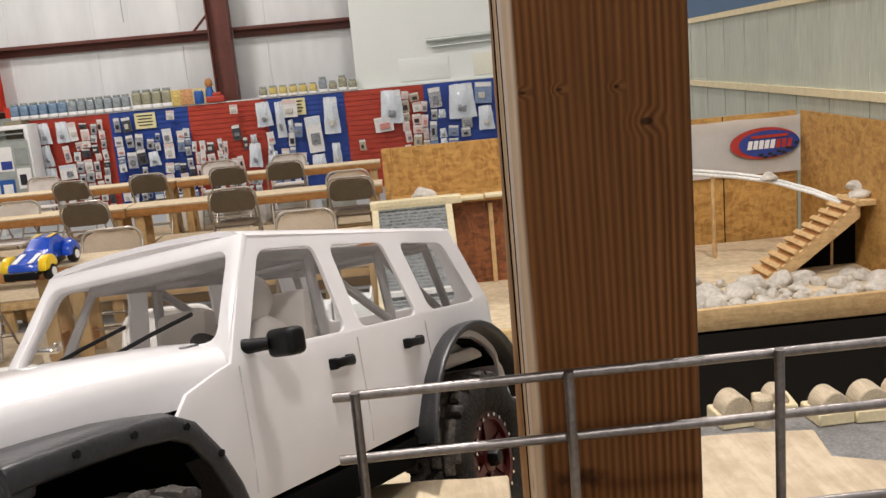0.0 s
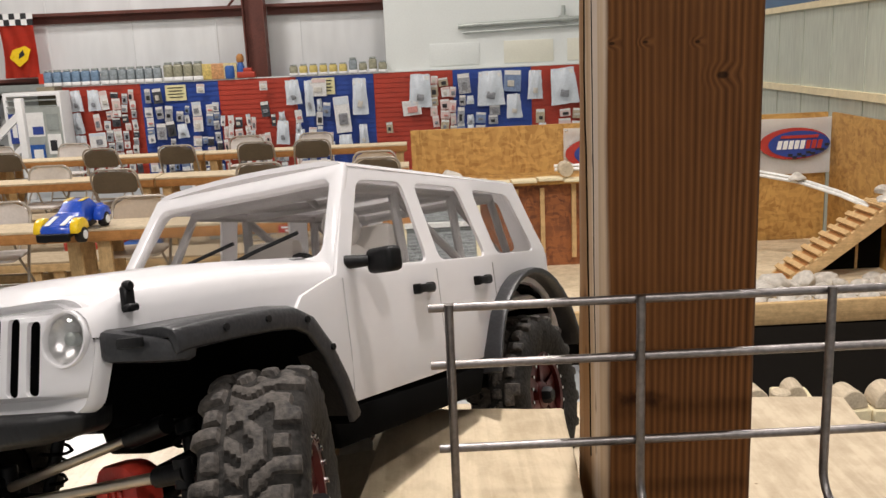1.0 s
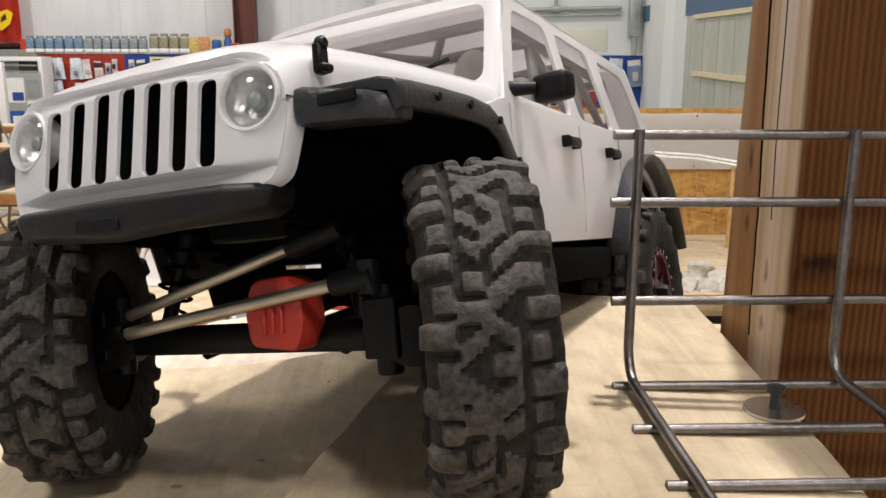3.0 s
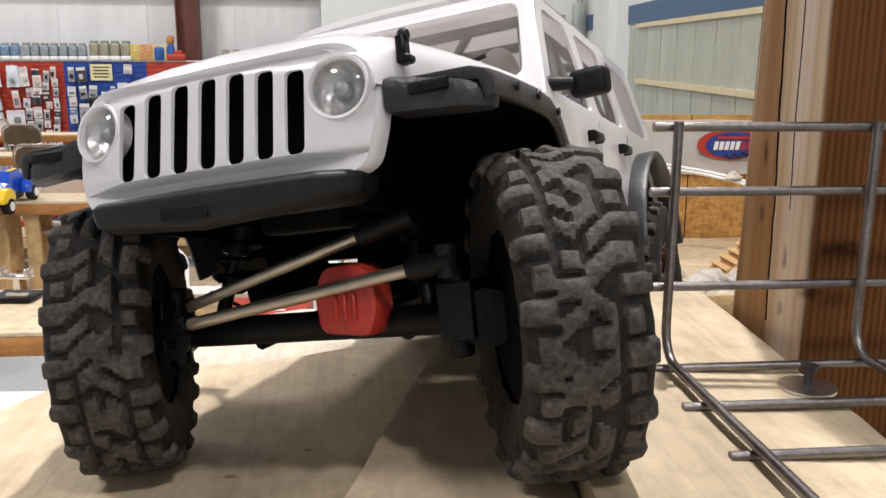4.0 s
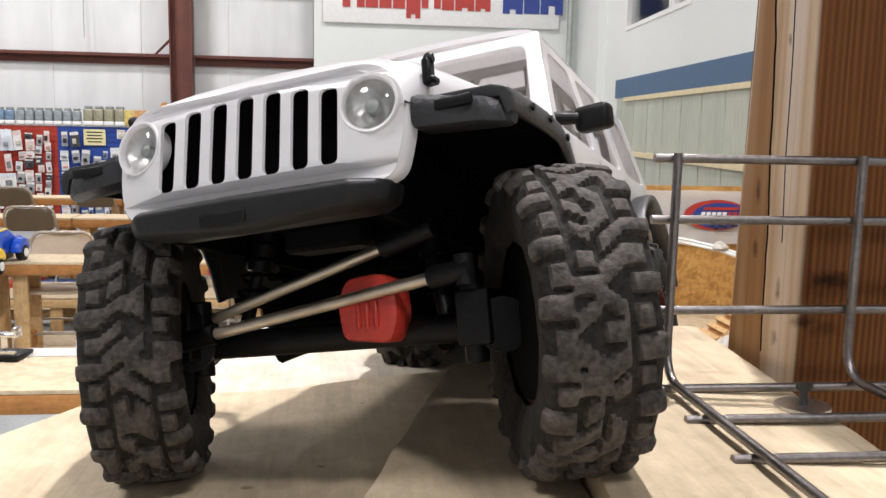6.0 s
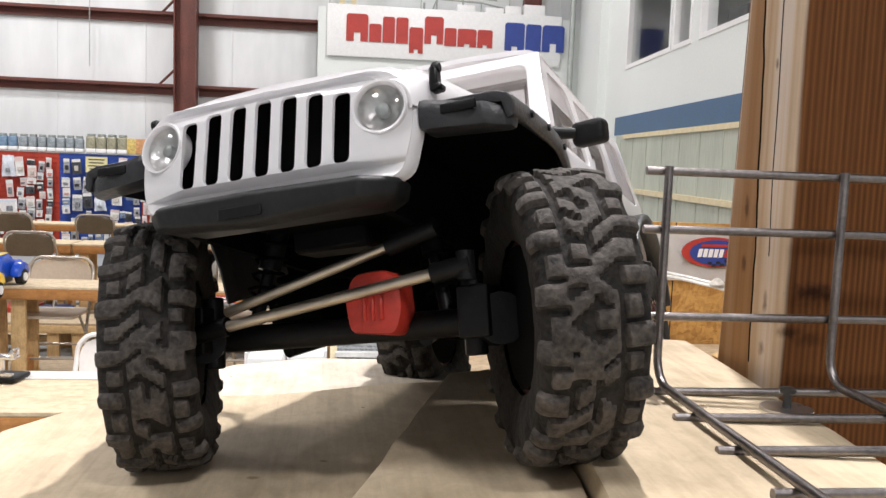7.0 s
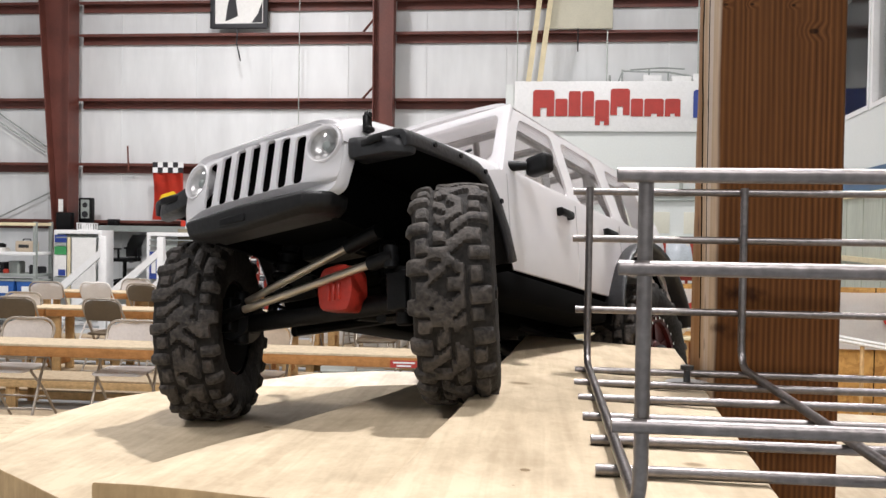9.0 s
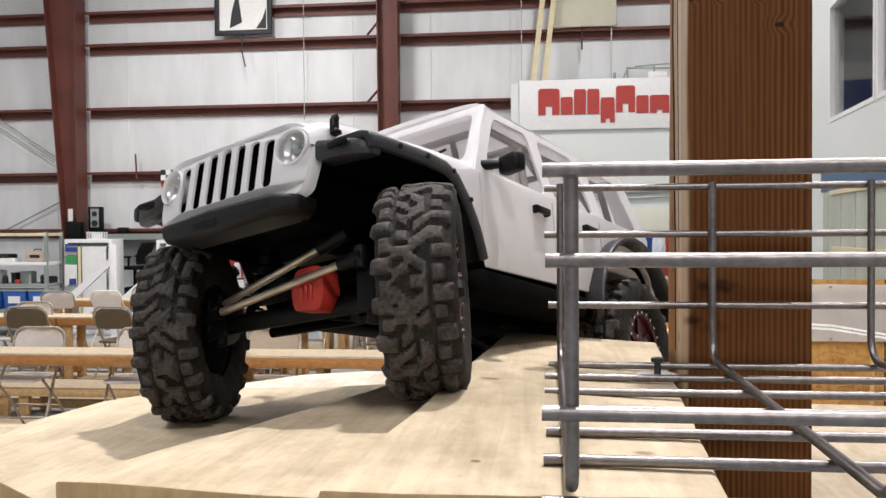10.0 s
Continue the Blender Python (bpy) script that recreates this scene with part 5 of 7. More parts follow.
# ---- tables ----
def table(x0, x1, y0, y1, label, sticker=False):
    w, d = x1 - x0, y1 - y0
    t = thing("work_table", label, "table", "rows of pit tables", m=pose((x0 + x1) / 2, (y0 + y1) / 2, 0))
    part("tabletop", Shape().box(0, 0, 0.741, w, d, 0.018).bevel(0.003, 1), M_PLY, t)
    part("apron", Shape().box(0, -d / 2 + 0.019, 0.6975, w - 0.004, 0.038, 0.069).bevel(0.004), M_APRON, t)
    part("apron", Shape().box(0, d / 2 - 0.019, 0.687, w - 0.004, 0.038, 0.089).bevel(0.004), M_PINE, t)
    for sx in (-1, 1):
        part("end_rail", Shape().box(sx * (w / 2 - 0.04), 0, 0.69, 0.036, d - 0.08, 0.082), M_PINE, t)
        for sy in (-1, 1):
            z0 = 0.085 if y0 > 6 or (y0 > 4 and sy > 0) else 0.0
            part("leg", Shape().box(sx * (w / 2 - 0.09), sy * (d / 2 - 0.06), (0.732 + z0) / 2, 0.089, 0.036, 0.732 - z0).bevel(0.004), M_PINEV, t)
        part("brace", Shape().box(sx * (w / 2 - 0.09), 0, 0.2, 0.036, d - 0.16, 0.089), M_APRON, t)
    if sticker:
        part("sticker", Shape().box(w / 2 - 0.795, -d / 2 - 0.003, 0.69, 0.19, 0.006, 0.05), M_PRINTRED, t)
        for k in range(2):
            part("print_bar", Shape().box(w / 2 - 0.795, -d / 2 - 0.007, 0.70 - 0.022 * k, 0.15 - 0.05 * k, 0.004, 0.012), M_WHITE, t)
    return t


for y0, y1, ends in ((5.33, 5.68, (-0.10, -2.28, -4.72, -7.16)), (7.95, 8.33, (-0.15, -2.59, -5.03, -7.47)), (10.13, 10.48, (-0.2, -2.64, -5.08, -6.4))):
    for k, (b, a) in enumerate(zip(ends, ends[1:])):
        table(a + 0.01, b - 0.01, y0, y1, "plywood topped lumber work table with a stained apron", sticker=(y0 < 6 and k == 0))
table(-3.2, -0.78, 2.56, 3.12, "plywood topped lumber work table by the course")
solo("paper_sheet", Shape().box(0, 0, 0, 1.5, 0.12, 0.004), M_SHEET, "long white paper sheet lying along the table", "paper", m=pose(-1.15, 3.05, 0.7525))

# low benches between the rows, and plywood laid on the floor
for y, ends in ((6.6, (-0.1, -2.5, -4.9, -7.3)), (8.75, (-0.2, -2.6, -5.0, -7.4)), (4.0, (-2.2, -4.2))):
    for b, a in zip(ends, ends[1:]):
        w = b - a - 0.02
        t = thing("low_bench", "low plywood bench on short lumber legs", "bench", "low benches", m=pose((a + b) / 2, y, 0))
        part("top", Shape().box(0, 0.2, 0.262, w, 0.42, 0.018).bevel(0.003, 1), M_RISER, t)
        part("front_rail", Shape().box(0, 0.0, 0.222, w, 0.038, 0.062).bevel(0.004), M_PINE, t)
        part("back_rail", Shape().box(0, 0.38, 0.222, w, 0.038, 0.062), M_PINE, t)
        for sx in (-0.44, -0.36, 0.2, 0.28):
            part("leg", Shape().box(sx * w, 0.03, 0.126, 0.089, 0.036, 0.252), M_PINEV, t)
            part("leg", Shape().box(sx * w, 0.36, 0.126, 0.089, 0.036, 0.252), M_PINEV, t)
RISE = 0.085
for y0, y1, ends in ((5.19, 6.25, (-0.1, -2.5, -4.9, -7.3)), (7.04, 8.5, (-0.1, -2.5, -4.9, -7.3)), (9.3, 11.1, (-0.2, -2.6, -5.0, -6.6))):
    for b, a in zip(ends, ends[1:]):
        w = b - a - 0.01
        t = thing("floor_riser", "low plywood riser deck under a row of chairs", "platform", "riser decks", m=pose((a + b) / 2, (y0 + y1) / 2, 0))
        part("deck", Shape().box(0, 0, RISE - 0.009, w, y1 - y0, 0.018).bevel(0.002, 1), M_RISER, t)
        part("edge", Shape().box(0, -(y1 - y0) / 2 + 0.019, (RISE - 0.018) / 2, w, 0.038, RISE - 0.018), M_PINE, t)
        part("edge", Shape().box(0, (y1 - y0) / 2 - 0.019, (RISE - 0.018) / 2, w, 0.038, RISE - 0.018), M_PINE, t)

# ---- folding chairs ----
def chair(shell, tube_m, label, m):
    """Faces -y: seat front towards -y, back behind it."""
    t = thing("folding_chair", label, "chair", "folding chairs", m=m)
    arch = [(-0.225, -0.21, 0), (-0.216, -0.02, 0.42), (-0.21, 0.15, 0.69)]
    for k in range(7):
        a = math.pi - math.pi / 2 * k / 6
        arch.append((-0.125 + 0.085 * math.cos(a), 0.155 + 0.012 * k / 6, 0.708 + 0.085 * math.sin(a)))
    arch += [(-x, y, z) for x, y, z in arch[::-1]]
    part("front_leg_frame", Shape().tube(arch, 0.011, 8), tube_m, t)
    for sx in (-1, 1):
        part("rear_leg", Shape().tube([(sx * 0.195, 0.25, 0), (sx * 0.195, 0.06, 0.25), (sx * 0.19, -0.13, 0.44)], 0.010, 8), tube_m, t)
    part("seat", Shape().prism(rounded(-0.19, -0.23, 0.19, 0.14, 0.05), 0.43, 0.452, "xy").bevel(0.008), shell, t)
    back = Shape()
    n = 12
    skins = ([], [])
    for j in range(10):
        v = j / 9
        z = 0.575 + 0.205 * v
        cut = max(0.0, (v - 0.55) / 0.45)
        low = max(0.0, (0.2 - v) / 0.2)
        hw = 0.198 - 0.085 * (1 - math.sqrt(max(0.0, 1 - cut * cut))) - 0.03 * low * low
        for k, skin in enumerate(skins):
            skin.append([back.bm.verts.new((hw * (2 * i / n - 1), 0.128 + 0.04 * v + 0.026 * (1 - (2 * i / n - 1) ** 2) - 0.008 * k, z)) for i in range(n + 1)])
    for k, skin in enumerate(skins):
        for a, b in zip(skin, skin[1:]):
            for i in range(n):
                q = (a[i], a[i + 1], b[i + 1], b[i])
                back.bm.faces.new(q if k else q[::-1])
    o, q = skins
    rim_o = o[0] + [r[-1] for r in o[1:]] + o[-1][-2::-1] + [r[0] for r in o[-2:0:-1]]
    rim_q = q[0] + [r[-1] for r in q[1:]] + q[-1][-2::-1] + [r[0] for r in q[-2:0:-1]]
    for k in range(len(rim_o)):
        back.bm.faces.new((rim_o[k], rim_o[(k + 1) % len(rim_o)], rim_q[(k + 1) % len(rim_o)], rim_q[k]))
    bmesh.ops.recalc_face_normals(back.bm, faces=back.bm.faces)
    part("backrest", back, shell, t)
    part("crossbar", Shape().cyl((-0.215, -0.14, 0.15), (0.215, -0.14, 0.15), 0.008, n=8), tube_m, t)
    part("crossbar", Shape().cyl((-0.195, 0.19, 0.08), (0.195, 0.19, 0.08), 0.008, n=8), tube_m, t)
    part("crossbar", Shape().cyl((-0.195, 0.10, 0.20), (0.195, 0.10, 0.20), 0.008, n=8), tube_m, t)
    return t


BEHIND = [(-0.66, 5.62, 1), (-1.98, 5.62, 1), (-2.95, 5.62, 0), (-3.80, 5.62, 0), (-4.75, 5.62, 0), (-0.48, 8.0, 1), (-3.6, 8.0, 0), (-5.3, 8.0, 0),
          (-1.34, 10.6, 0), (-2.2, 10.6, 0), (-4.36, 10.6, 0), (-5.3, 10.6, 0)]
FRONT = [(-0.43, 7.6), (-1.54, 7.6), (-2.87, 7.6), (-4.25, 7.6), (-5.2, 7.6), (-1.33, 9.85), (-1.98, 9.85), (-2.9, 9.85), (-3.77, 9.85), (-4.88, 9.85)]
rng = random.Random(11)
first = {}
for x, y, k in BEHIND:
    m = pose(x * (y + 0.65) / (y + 0.45), y + 0.06, RISE, 0, 0, rng.uniform(-7, 7))
    key = ("grey", "tan")[k]
    if key not in first:
        first[key] = chair((M_GREYCHAIR, M_TANCHAIR)[k], M_LEG, ("beige" if k == 0 else "tan") + " steel folding chair tucked under a table", m)
    else:
        copy_thing(first[key], m)
for x, y in FRONT:
    m = pose(x, y + 0.16 + 0.06, RISE, 0, 0, 180 + rng.uniform(-7, 7))
    if "brown" not in first:
        first["brown"] = chair(M_SHADEDCHAIR, M_LEG, "brown steel folding chair drawn up to a table, back shade in its colour", m)
    else:
        copy_thing(first["brown"], m)
wc = chair(M_WHITECHAIR, M_WHITECHAIR, "white steel folding chair", pose(-1.11, 3.5, 0, 0, 0, 4))
copy_thing(wc, pose(-5.52, 10.12, RISE, 0, 0, 176))
copy_thing(first["grey"], pose(-6.16, 10.05, RISE, 0, 0, 186))

# clutter in and on the rows
rng = random.Random(3)
for x, y, z, w, h, mm in ((-3.1, 7.75, 0.0, 0.5, 0.2, M_SRED), (-2.75, 7.7, 0.0, 0.4, 0.18, M_BLUEBIN), (-1.95, 10.75, 0.0, 0.5, 0.3, M_WHITE), (-1.35, 10.95, 0, 0.45, 0.28, M_WHITE), (-0.8, 10.9, 0, 0.4, 0.26, M_PIPE), (-2.7, 10.95, 0, 0.5, 0.3, M_WHITE), (-0.3, 8.4, 0, 0.4, 0.22, M_DARK), (-1.9, 8.4, 0.0, 0.6, 0.14, M_PIPE)):
    solo("plastic_tote", Shape().prism([(-w / 2, 0), (w / 2, 0), (w * 0.56, h), (-w * 0.56, h)], -0.17, 0.17).bevel(0.02), mm, "plastic tote standing on the floor between rows", "tote", "totes between the rows", m=pose(x, y, z + 0.02, 0, 0, rng.uniform(-20, 20)))
for x, y in ((-0.55, 4.55), (-0.32, 4.62)):
    b = thing("white_bin", "small white wire-sided bin by the ramp", "bin", "white bins", m=pose(x, y, 0))
    for k in range(3):
        part("tray", Shape().box(0, 0, 0.1 + 0.17 * k, 0.2, 0.24, 0.14).bevel(0.01), M_WHITEWALL, b)
    part("frame", Shape().box(-0.105, 0, 0.27, 0.012, 0.26, 0.54).box(0.105, 0, 0.27, 0.012, 0.26, 0.54), M_WHITE, b)

# small radio car on the table end
car = thing("radio_car", "blue and yellow radio-controlled truck on the table", "model car", m=pose(-2.305, 5.245, 0.7425, 0, 3.8, -95))
cb = Shape()
prof = [(0.27, 0.075, 0.085), (0.25, 0.11, 0.10), (0.12, 0.135, 0.11), (0.04, 0.145, 0.10), (-0.03, 0.205, 0.075), (-0.14, 0.205, 0.075), (-0.19, 0.15, 0.10), (-0.26, 0.145, 0.11), (-0.28, 0.09, 0.10)]
ring = []
for x, z, hw in prof:
    ring.append([cb.bm.verts.new((x, s * hw * f, zz)) for s, f, zz in ((-1, 1, 0.06), (-1, 1, z * 0.8), (-1, 0.82, z), (1, 0.82, z), (1, 1, z * 0.8), (1, 1, 0.06))])
for a, b in zip(ring, ring[1:]):
    for k in range(6):
        cb.bm.faces.new((a[k], a[(k + 1) % 6], b[(k + 1) % 6], b[k]))
cb.bm.faces.new(ring[0])
cb.bm.faces.new(ring[-1][::-1])
part("body", cb.bevel(0.008), M_BLUE, car)
for sx, sy in ((1, -1), (1, 1), (-1, -1), (-1, 1)):
    x = 0.17 * sx
    arch = Shape().prism([(x + 0.085 * math.cos(a) * 1.0, 0.06 + 0.085 * math.sin(a)) for a in [math.pi * k / 10 for k in range(11)]], sy * 0.09, sy * 0.145)
    part("fender", arch.bevel(0.008), M_YELLOW if sx > 0 else M_BLUE, car)
    wz = 0.05 if sx < 0 else 0.034  # the front wheels hang over the table's edge
    wheel = part("wheel", Shape().cyl((x, sy * 0.1, wz), (x, sy * 0.15, wz), 0.05, n=18).bevel(0.008), M_RUBBER, car)
    part("hub", Shape().cyl((x, sy * 0.148, wz), (x, sy * 0.155, wz), 0.028, n=14), M_WHITE, wheel)
part("chassis", Shape().box(0, 0, 0.036, 0.42, 0.11, 0.046).bevel(0.006), M_BLACK, car)
part("bumper", Shape().box(0.285, 0, 0.045, 0.03, 0.21, 0.05).bevel(0.006), M_BLACK, car)
for y in (-0.05, 0.05):
    part("stripe", Shape().box(0.18, y, 0.128, 0.14, 0.03, 0.004, pose(0, 0, 0, 0, 10, 0)), M_WHITE, car)
    part("stripe", Shape().box(-0.085, y, 0.207, 0.1, 0.03, 0.004), M_YELLOW, car)

rc = thing("red_case", "red printed case lying on a low box", "case", m=pose(-0.62, 4.35, 0.0, 0, 0, -12))
part("base", Shape().box(0, 0, 0.12, 0.40, 0.26, 0.24).bevel(0.01), M_INK, rc)
part("lid", Shape().box(0, 0, 0.275, 0.46, 0.30, 0.07).bevel(0.012), M_SRED, rc)
for k in range(3):
    part("print_bar", Shape().box(0.02, -0.08 + 0.05 * k, 0.3125, 0.22 - 0.04 * k, 0.022, 0.004), M_WHITE, rc)

# small stand on the first table
st = thing("pit_stand", "black base car stand with a metal head", "stand", m=pose(-1.42, 2.98, 0.757, 0, 0, -8))
part("base", Shape().box(0, 0, 0.008, 0.16, 0.13, 0.016).bevel(0.004), M_BLACK, st)
part("post", Shape().cyl((0, 0, 0.01), (0, 0, 0.075), 0.012), M_CHROME, st)
part("head", Shape().box(0, 0, 0.085, 0.12, 0.05, 0.014).box(-0.05, 0, 0.1, 0.016, 0.05, 0.03).box(0.05, 0, 0.1, 0.016, 0.05, 0.03).bevel(0.003), M_CHROME, st)
part("clip", Shape().box(0.02, -0.035, 0.022, 0.08, 0.02, 0.012), M_CHROME, st)

# white low trays beside the course, on a stool height stand
tr = thing("white_case", "white lidded case with dark inset panels", "case", m=pose(-1.2, 1.9, 0, 0, 0, -4))
part("body", Shape().box(0, 0, 0.66, 0.5, 0.3, 0.16).bevel(0.01), M_WHITE, tr)
part("inset", Shape().box(-0.05, 0.03, 0.742, 0.2, 0.1, 0.006), M_INK, tr)
part("inset", Shape().box(-0.05, -0.09, 0.742, 0.3, 0.03, 0.006), M_PIPE, tr)
for sx in (-0.2, 0.2):
    for sy in (-0.11, 0.11):
        part("leg", Shape().box(sx, sy, 0.29, 0.04, 0.04, 0.58), M_PINEV, tr)

# ---- indoor crawler course ----
wall_piece("wall_osb_side", 3.7, 6.06, 0, 1.235, 0.05, 0.02, M_OSBS, "strand board fence along the side wall")
slab("wall_osb", -0.10, 3.02, 6.10, 6.13, 0, 1.235, M_OSB, "strand board fence behind the course")
for x in (1.28, 2.45):
    slab("trim_osb_joint", x, x + 0.006, 6.094, 6.1, 0, 1.235, M_DARK, "dark joint between strand boards")


def banner(x0, x1, z0, z1, ovals, label):
    w, h = x1 - x0, z1 - z0
    b = thing("banner", label, "banner", m=pose((x0 + x1) / 2, 6.07, (z0 + z1) / 2))
    s = Shape()
    g = [[s.bm.verts.new((-w / 2 + w * i / 40, 0.008 * math.sin(i * 0.9) * math.sin(math.pi * j / 8) + 0.004 * math.sin(j * 2.1 + i), -h / 2 + h * j / 8 - 0.006 * math.sin(math.pi * ((i / 10) % 1)) * (j / 8))) for i in range(41)] for j in range(9)]
    for j in range(8):
        for i in range(40):
            s.bm.faces.new((g[j][i], g[j][i + 1], g[j + 1][i + 1], g[j + 1][i]))
    bmesh.ops.solidify(s.bm, geom=s.bm.faces[:], thickness=0.003)
    bmesh.ops.recalc_face_normals(s.bm, faces=s.bm.faces)
    part("vinyl", s, M_BANNER, b)
    for ox in ovals:
        up_ = Matrix.Translation((0, 0, 0.030))
        em = part("oval_shape", Shape().prism(disc(36, 0.262, ox - 0.02, -0.01, 0.118), -0.020, -0.018).move(up_), M_PRINTRED, b)
        part("oval_shape", Shape().prism(disc(36, 0.232, ox + 0.015, -0.015, 0.100), -0.024, -0.022).move(up_), M_PRINTBLUE, em)
        part("logo_bar", Shape().prism([(ox - 0.13, 0.030), (ox + 0.15, 0.030), (ox + 0.16, 0.052), (ox - 0.12, 0.052)], -0.029, -0.026).move(up_), M_PRINTRED, em)
        for k in range(8):
            u = ox - 0.155 + 0.043 * k
            part("logo_bar", Shape().prism([(u, -0.050), (u + 0.032, -0.050), (u + 0.044, 0.014), (u + 0.012, 0.014)], -0.029, -0.026).move(up_), M_WHITE if k < 5 else M_PRINTRED, em)
        for i in range(9):
            for j in range(2):
                if (i + j) % 2:
                    part("check", Shape().box(ox - 0.05 + 0.034 * i, -0.027, -0.115 + 0.02 * j + 0.0011 * i * i, 0.034, 0.003, 0.02).move(up_), M_INK, em)
    for sx in (-1, 0, 1):
        for sz in (-1, 1):
            part("eyelet", Shape().lathe([(0.006, 0), (0.01, 0.004), (0.006, 0.006)], 8, pose(sx * (w / 2 - 0.02), -0.014, sz * (h / 2 - 0.02), 90)), M_CHROME, b)


banner(1.03, 3.085, 0.785, 1.205, (-0.735, 0.715), "long white vinyl banner with two oval emblems on the strand board")

bed = thing("course_bed", "raised lumber course bed, dark sheet for the shade beneath", "course", m=pose(0, 0, 0))
part("deck", Shape().box(1.72, 5.16, 0.27, 2.5, 1.84, 0.02), M_PLY, bed)
part("front_rail", Shape().box(1.66, 4.22, 0.286, 2.5, 0.038, 0.126).bevel(0.004), M_PINE, bed)
# dark sheet standing in for the shade of the opening under the bed
part("shade_skirt", Shape().box(1.66, 4.34, 0.12, 2.44, 0.02, 0.24), M_DARK, bed)
up = thing("upper_deck", "upper strand board course deck with plank edging", "course", m=pose(0, 0, 0))
part("deck", Shape().box(0.62, 5.83, 0.875, 1.35, 0.52, 0.02), M_OSB, up)
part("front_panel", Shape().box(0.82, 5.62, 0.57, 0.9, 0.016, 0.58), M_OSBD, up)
for x in (0.62, 0.80, 1.02):
    part("stud", Shape().box(x, 5.595, 0.56 + 0.06 * (x > 0.9), 0.03, 0.03, 0.56), M_PINEV, up)
for k in range(7):
    part("plank", Shape().box(-0.05 + 0.18 * k, 5.56 + 0.01 * (k % 2), 0.895 + 0.006 * (k % 3), 0.17, 0.12, 0.02, pose(0, 0, 0, 0, 0, 3 * (k % 3) - 3)).bevel(0.003, 1), M_STRIP, up)


def rock(x, y, z, r, seed):
    """A broken stone: a lump cut by a few flat faces."""
    s = Shape()
    cut = random.Random(seed * 13 + 1)
    bmesh.ops.create_icosphere(s.bm, subdivisions=3, radius=r)
    faces = [(Vector((cut.uniform(-1, 1), cut.uniform(-1, 1), cut.uniform(-0.3, 1))).normalized(), cut.uniform(0.55, 0.85) * r) for _ in range(8)]
    wide = cut.uniform(0.75, 1.25)
    for v in s.bm.verts:
        for n, d in faces:
            over = v.co.dot(n) - d
            if over > 0:
                v.co -= n * over * 0.92
        v.co *= 1 + 0.22 * noise.noise(v.co * (1.1 / r) + Vector((seed * 3.1, seed, 0)))
        v.co.x *= wide
        v.co.z = max(v.co.z * 0.66, -0.3 * r)
    return solo("rock", s, M_ROCK, "pale broken rock on the course", "rock", "course rocks", m=pose(x, y, z + 0.28 * r, 0, 0, seed * 57))


rng = random.Random(5)
rock(0.16, 5.72, 0.886, 0.10, 1)
spots = []
for k in range(400):
    r = rng.uniform(0.05, 0.115) * (1 if len(spots) < 30 else 0.65)
    x, y = rng.uniform(1.15, 2.9), rng.uniform(4.33, 4.92)
    if len(spots) < 62 and all(math.hypot(x - a, y - b) > 0.62 * (r + q) for a, b, q in spots) and not (x > 2.15 and y > 4.82):
        spots.append((x, y, r))
        rock(x, y, 0.28, r, len(spots) + 1)
for k in range(5):
    rock((2.55, 2.90, 1.28, 2.97, 2.93)[k], (5.50, 4.97, 5.70, 5.04, 5.08)[k], (0.845, 0.760, 0.98, 0.760, 0.80)[k] - 0.015, (0.06, 0.065, 0.06, 0.05, 0.055)[k], k + 80)

solo("cut_log", Shape().cyl((0, -0.06, 0.05), (0, 0.06, 0.05), 0.05, n=20).bevel(0.004, 1), M_LOG, "short round log end on the upper course deck", "log", m=pose(0.965, 5.60, 0.917))

ramp = thing("screen_ramp", "lumber framed ramp covered with grey wire screen", "ramp", m=pose(0.08, 5.50, 0.90))
for sx in (-1, 1):
    part("side_rail", Shape().prism([(0.04, 0.02), (-0.78, -0.90), (-0.72, -0.90), (0.10, 0.02)], sx * 0.25 - 0.022, sx * 0.25 + 0.022, "yz"), M_STRIP, ramp)
scr = Shape().prism([(0.03, -0.02), (-0.74, -0.88), (-0.735, -0.885), (0.035, -0.025)], -0.23, 0.23, "yz")
part("screen", scr, M_MESH, ramp)
mesh_bars = Shape()
for k in range(44):
    f = k / 44
    mesh_bars.cyl((-0.23, 0.015 - 0.75 * f, -0.01 - 0.85 * f), (0.23, 0.015 - 0.75 * f, -0.01 - 0.85 * f), 0.004, n=5)
tagged(part("screen_wire", mesh_bars, M_SHELFGREY, ramp), kind="stuff")
for f in (0.0, 0.28, 0.6, 0.9):
    part("cross_bar", Shape().box(0, 0.02 - 0.76 * f, 0.012 - 0.86 * f, 0.48, 0.05, 0.03), M_STRIP if f == 0 else M_PVC, ramp)
part("top_plank", Shape().box(0.03, 0.06, 0.0, 0.62, 0.12, 0.05).bevel(0.004), M_STRIP, ramp)

sr = thing("slatted_ramp", "slatted wooden ramp with cross cleats", "ramp", m=pose(2.50, 5.00, 0.28))
for sy in (-0.115, 0.115):
    part("stringer", Shape().prism([(-0.26, 0.0), (-0.13, 0.0), (0.36, 0.355), (0.36, 0.455)], sy - 0.012, sy + 0.012).bevel(0.002, 1), M_PINE, sr)
part("base_plank", Shape().prism([(-0.25, 0.002), (-0.225, 0.002), (0.36, 0.430), (0.36, 0.448)], -0.102, 0.102), M_APRON, sr)
for k in range(11):
    f = k / 10
    part("slat", Shape().box(-0.22 + 0.56 * f, 0, 0.045 + 0.41 * f, 0.034, 0.26, 0.02, pose(0, 0, 0, 0, -36, 0)), M_PINEV, sr)
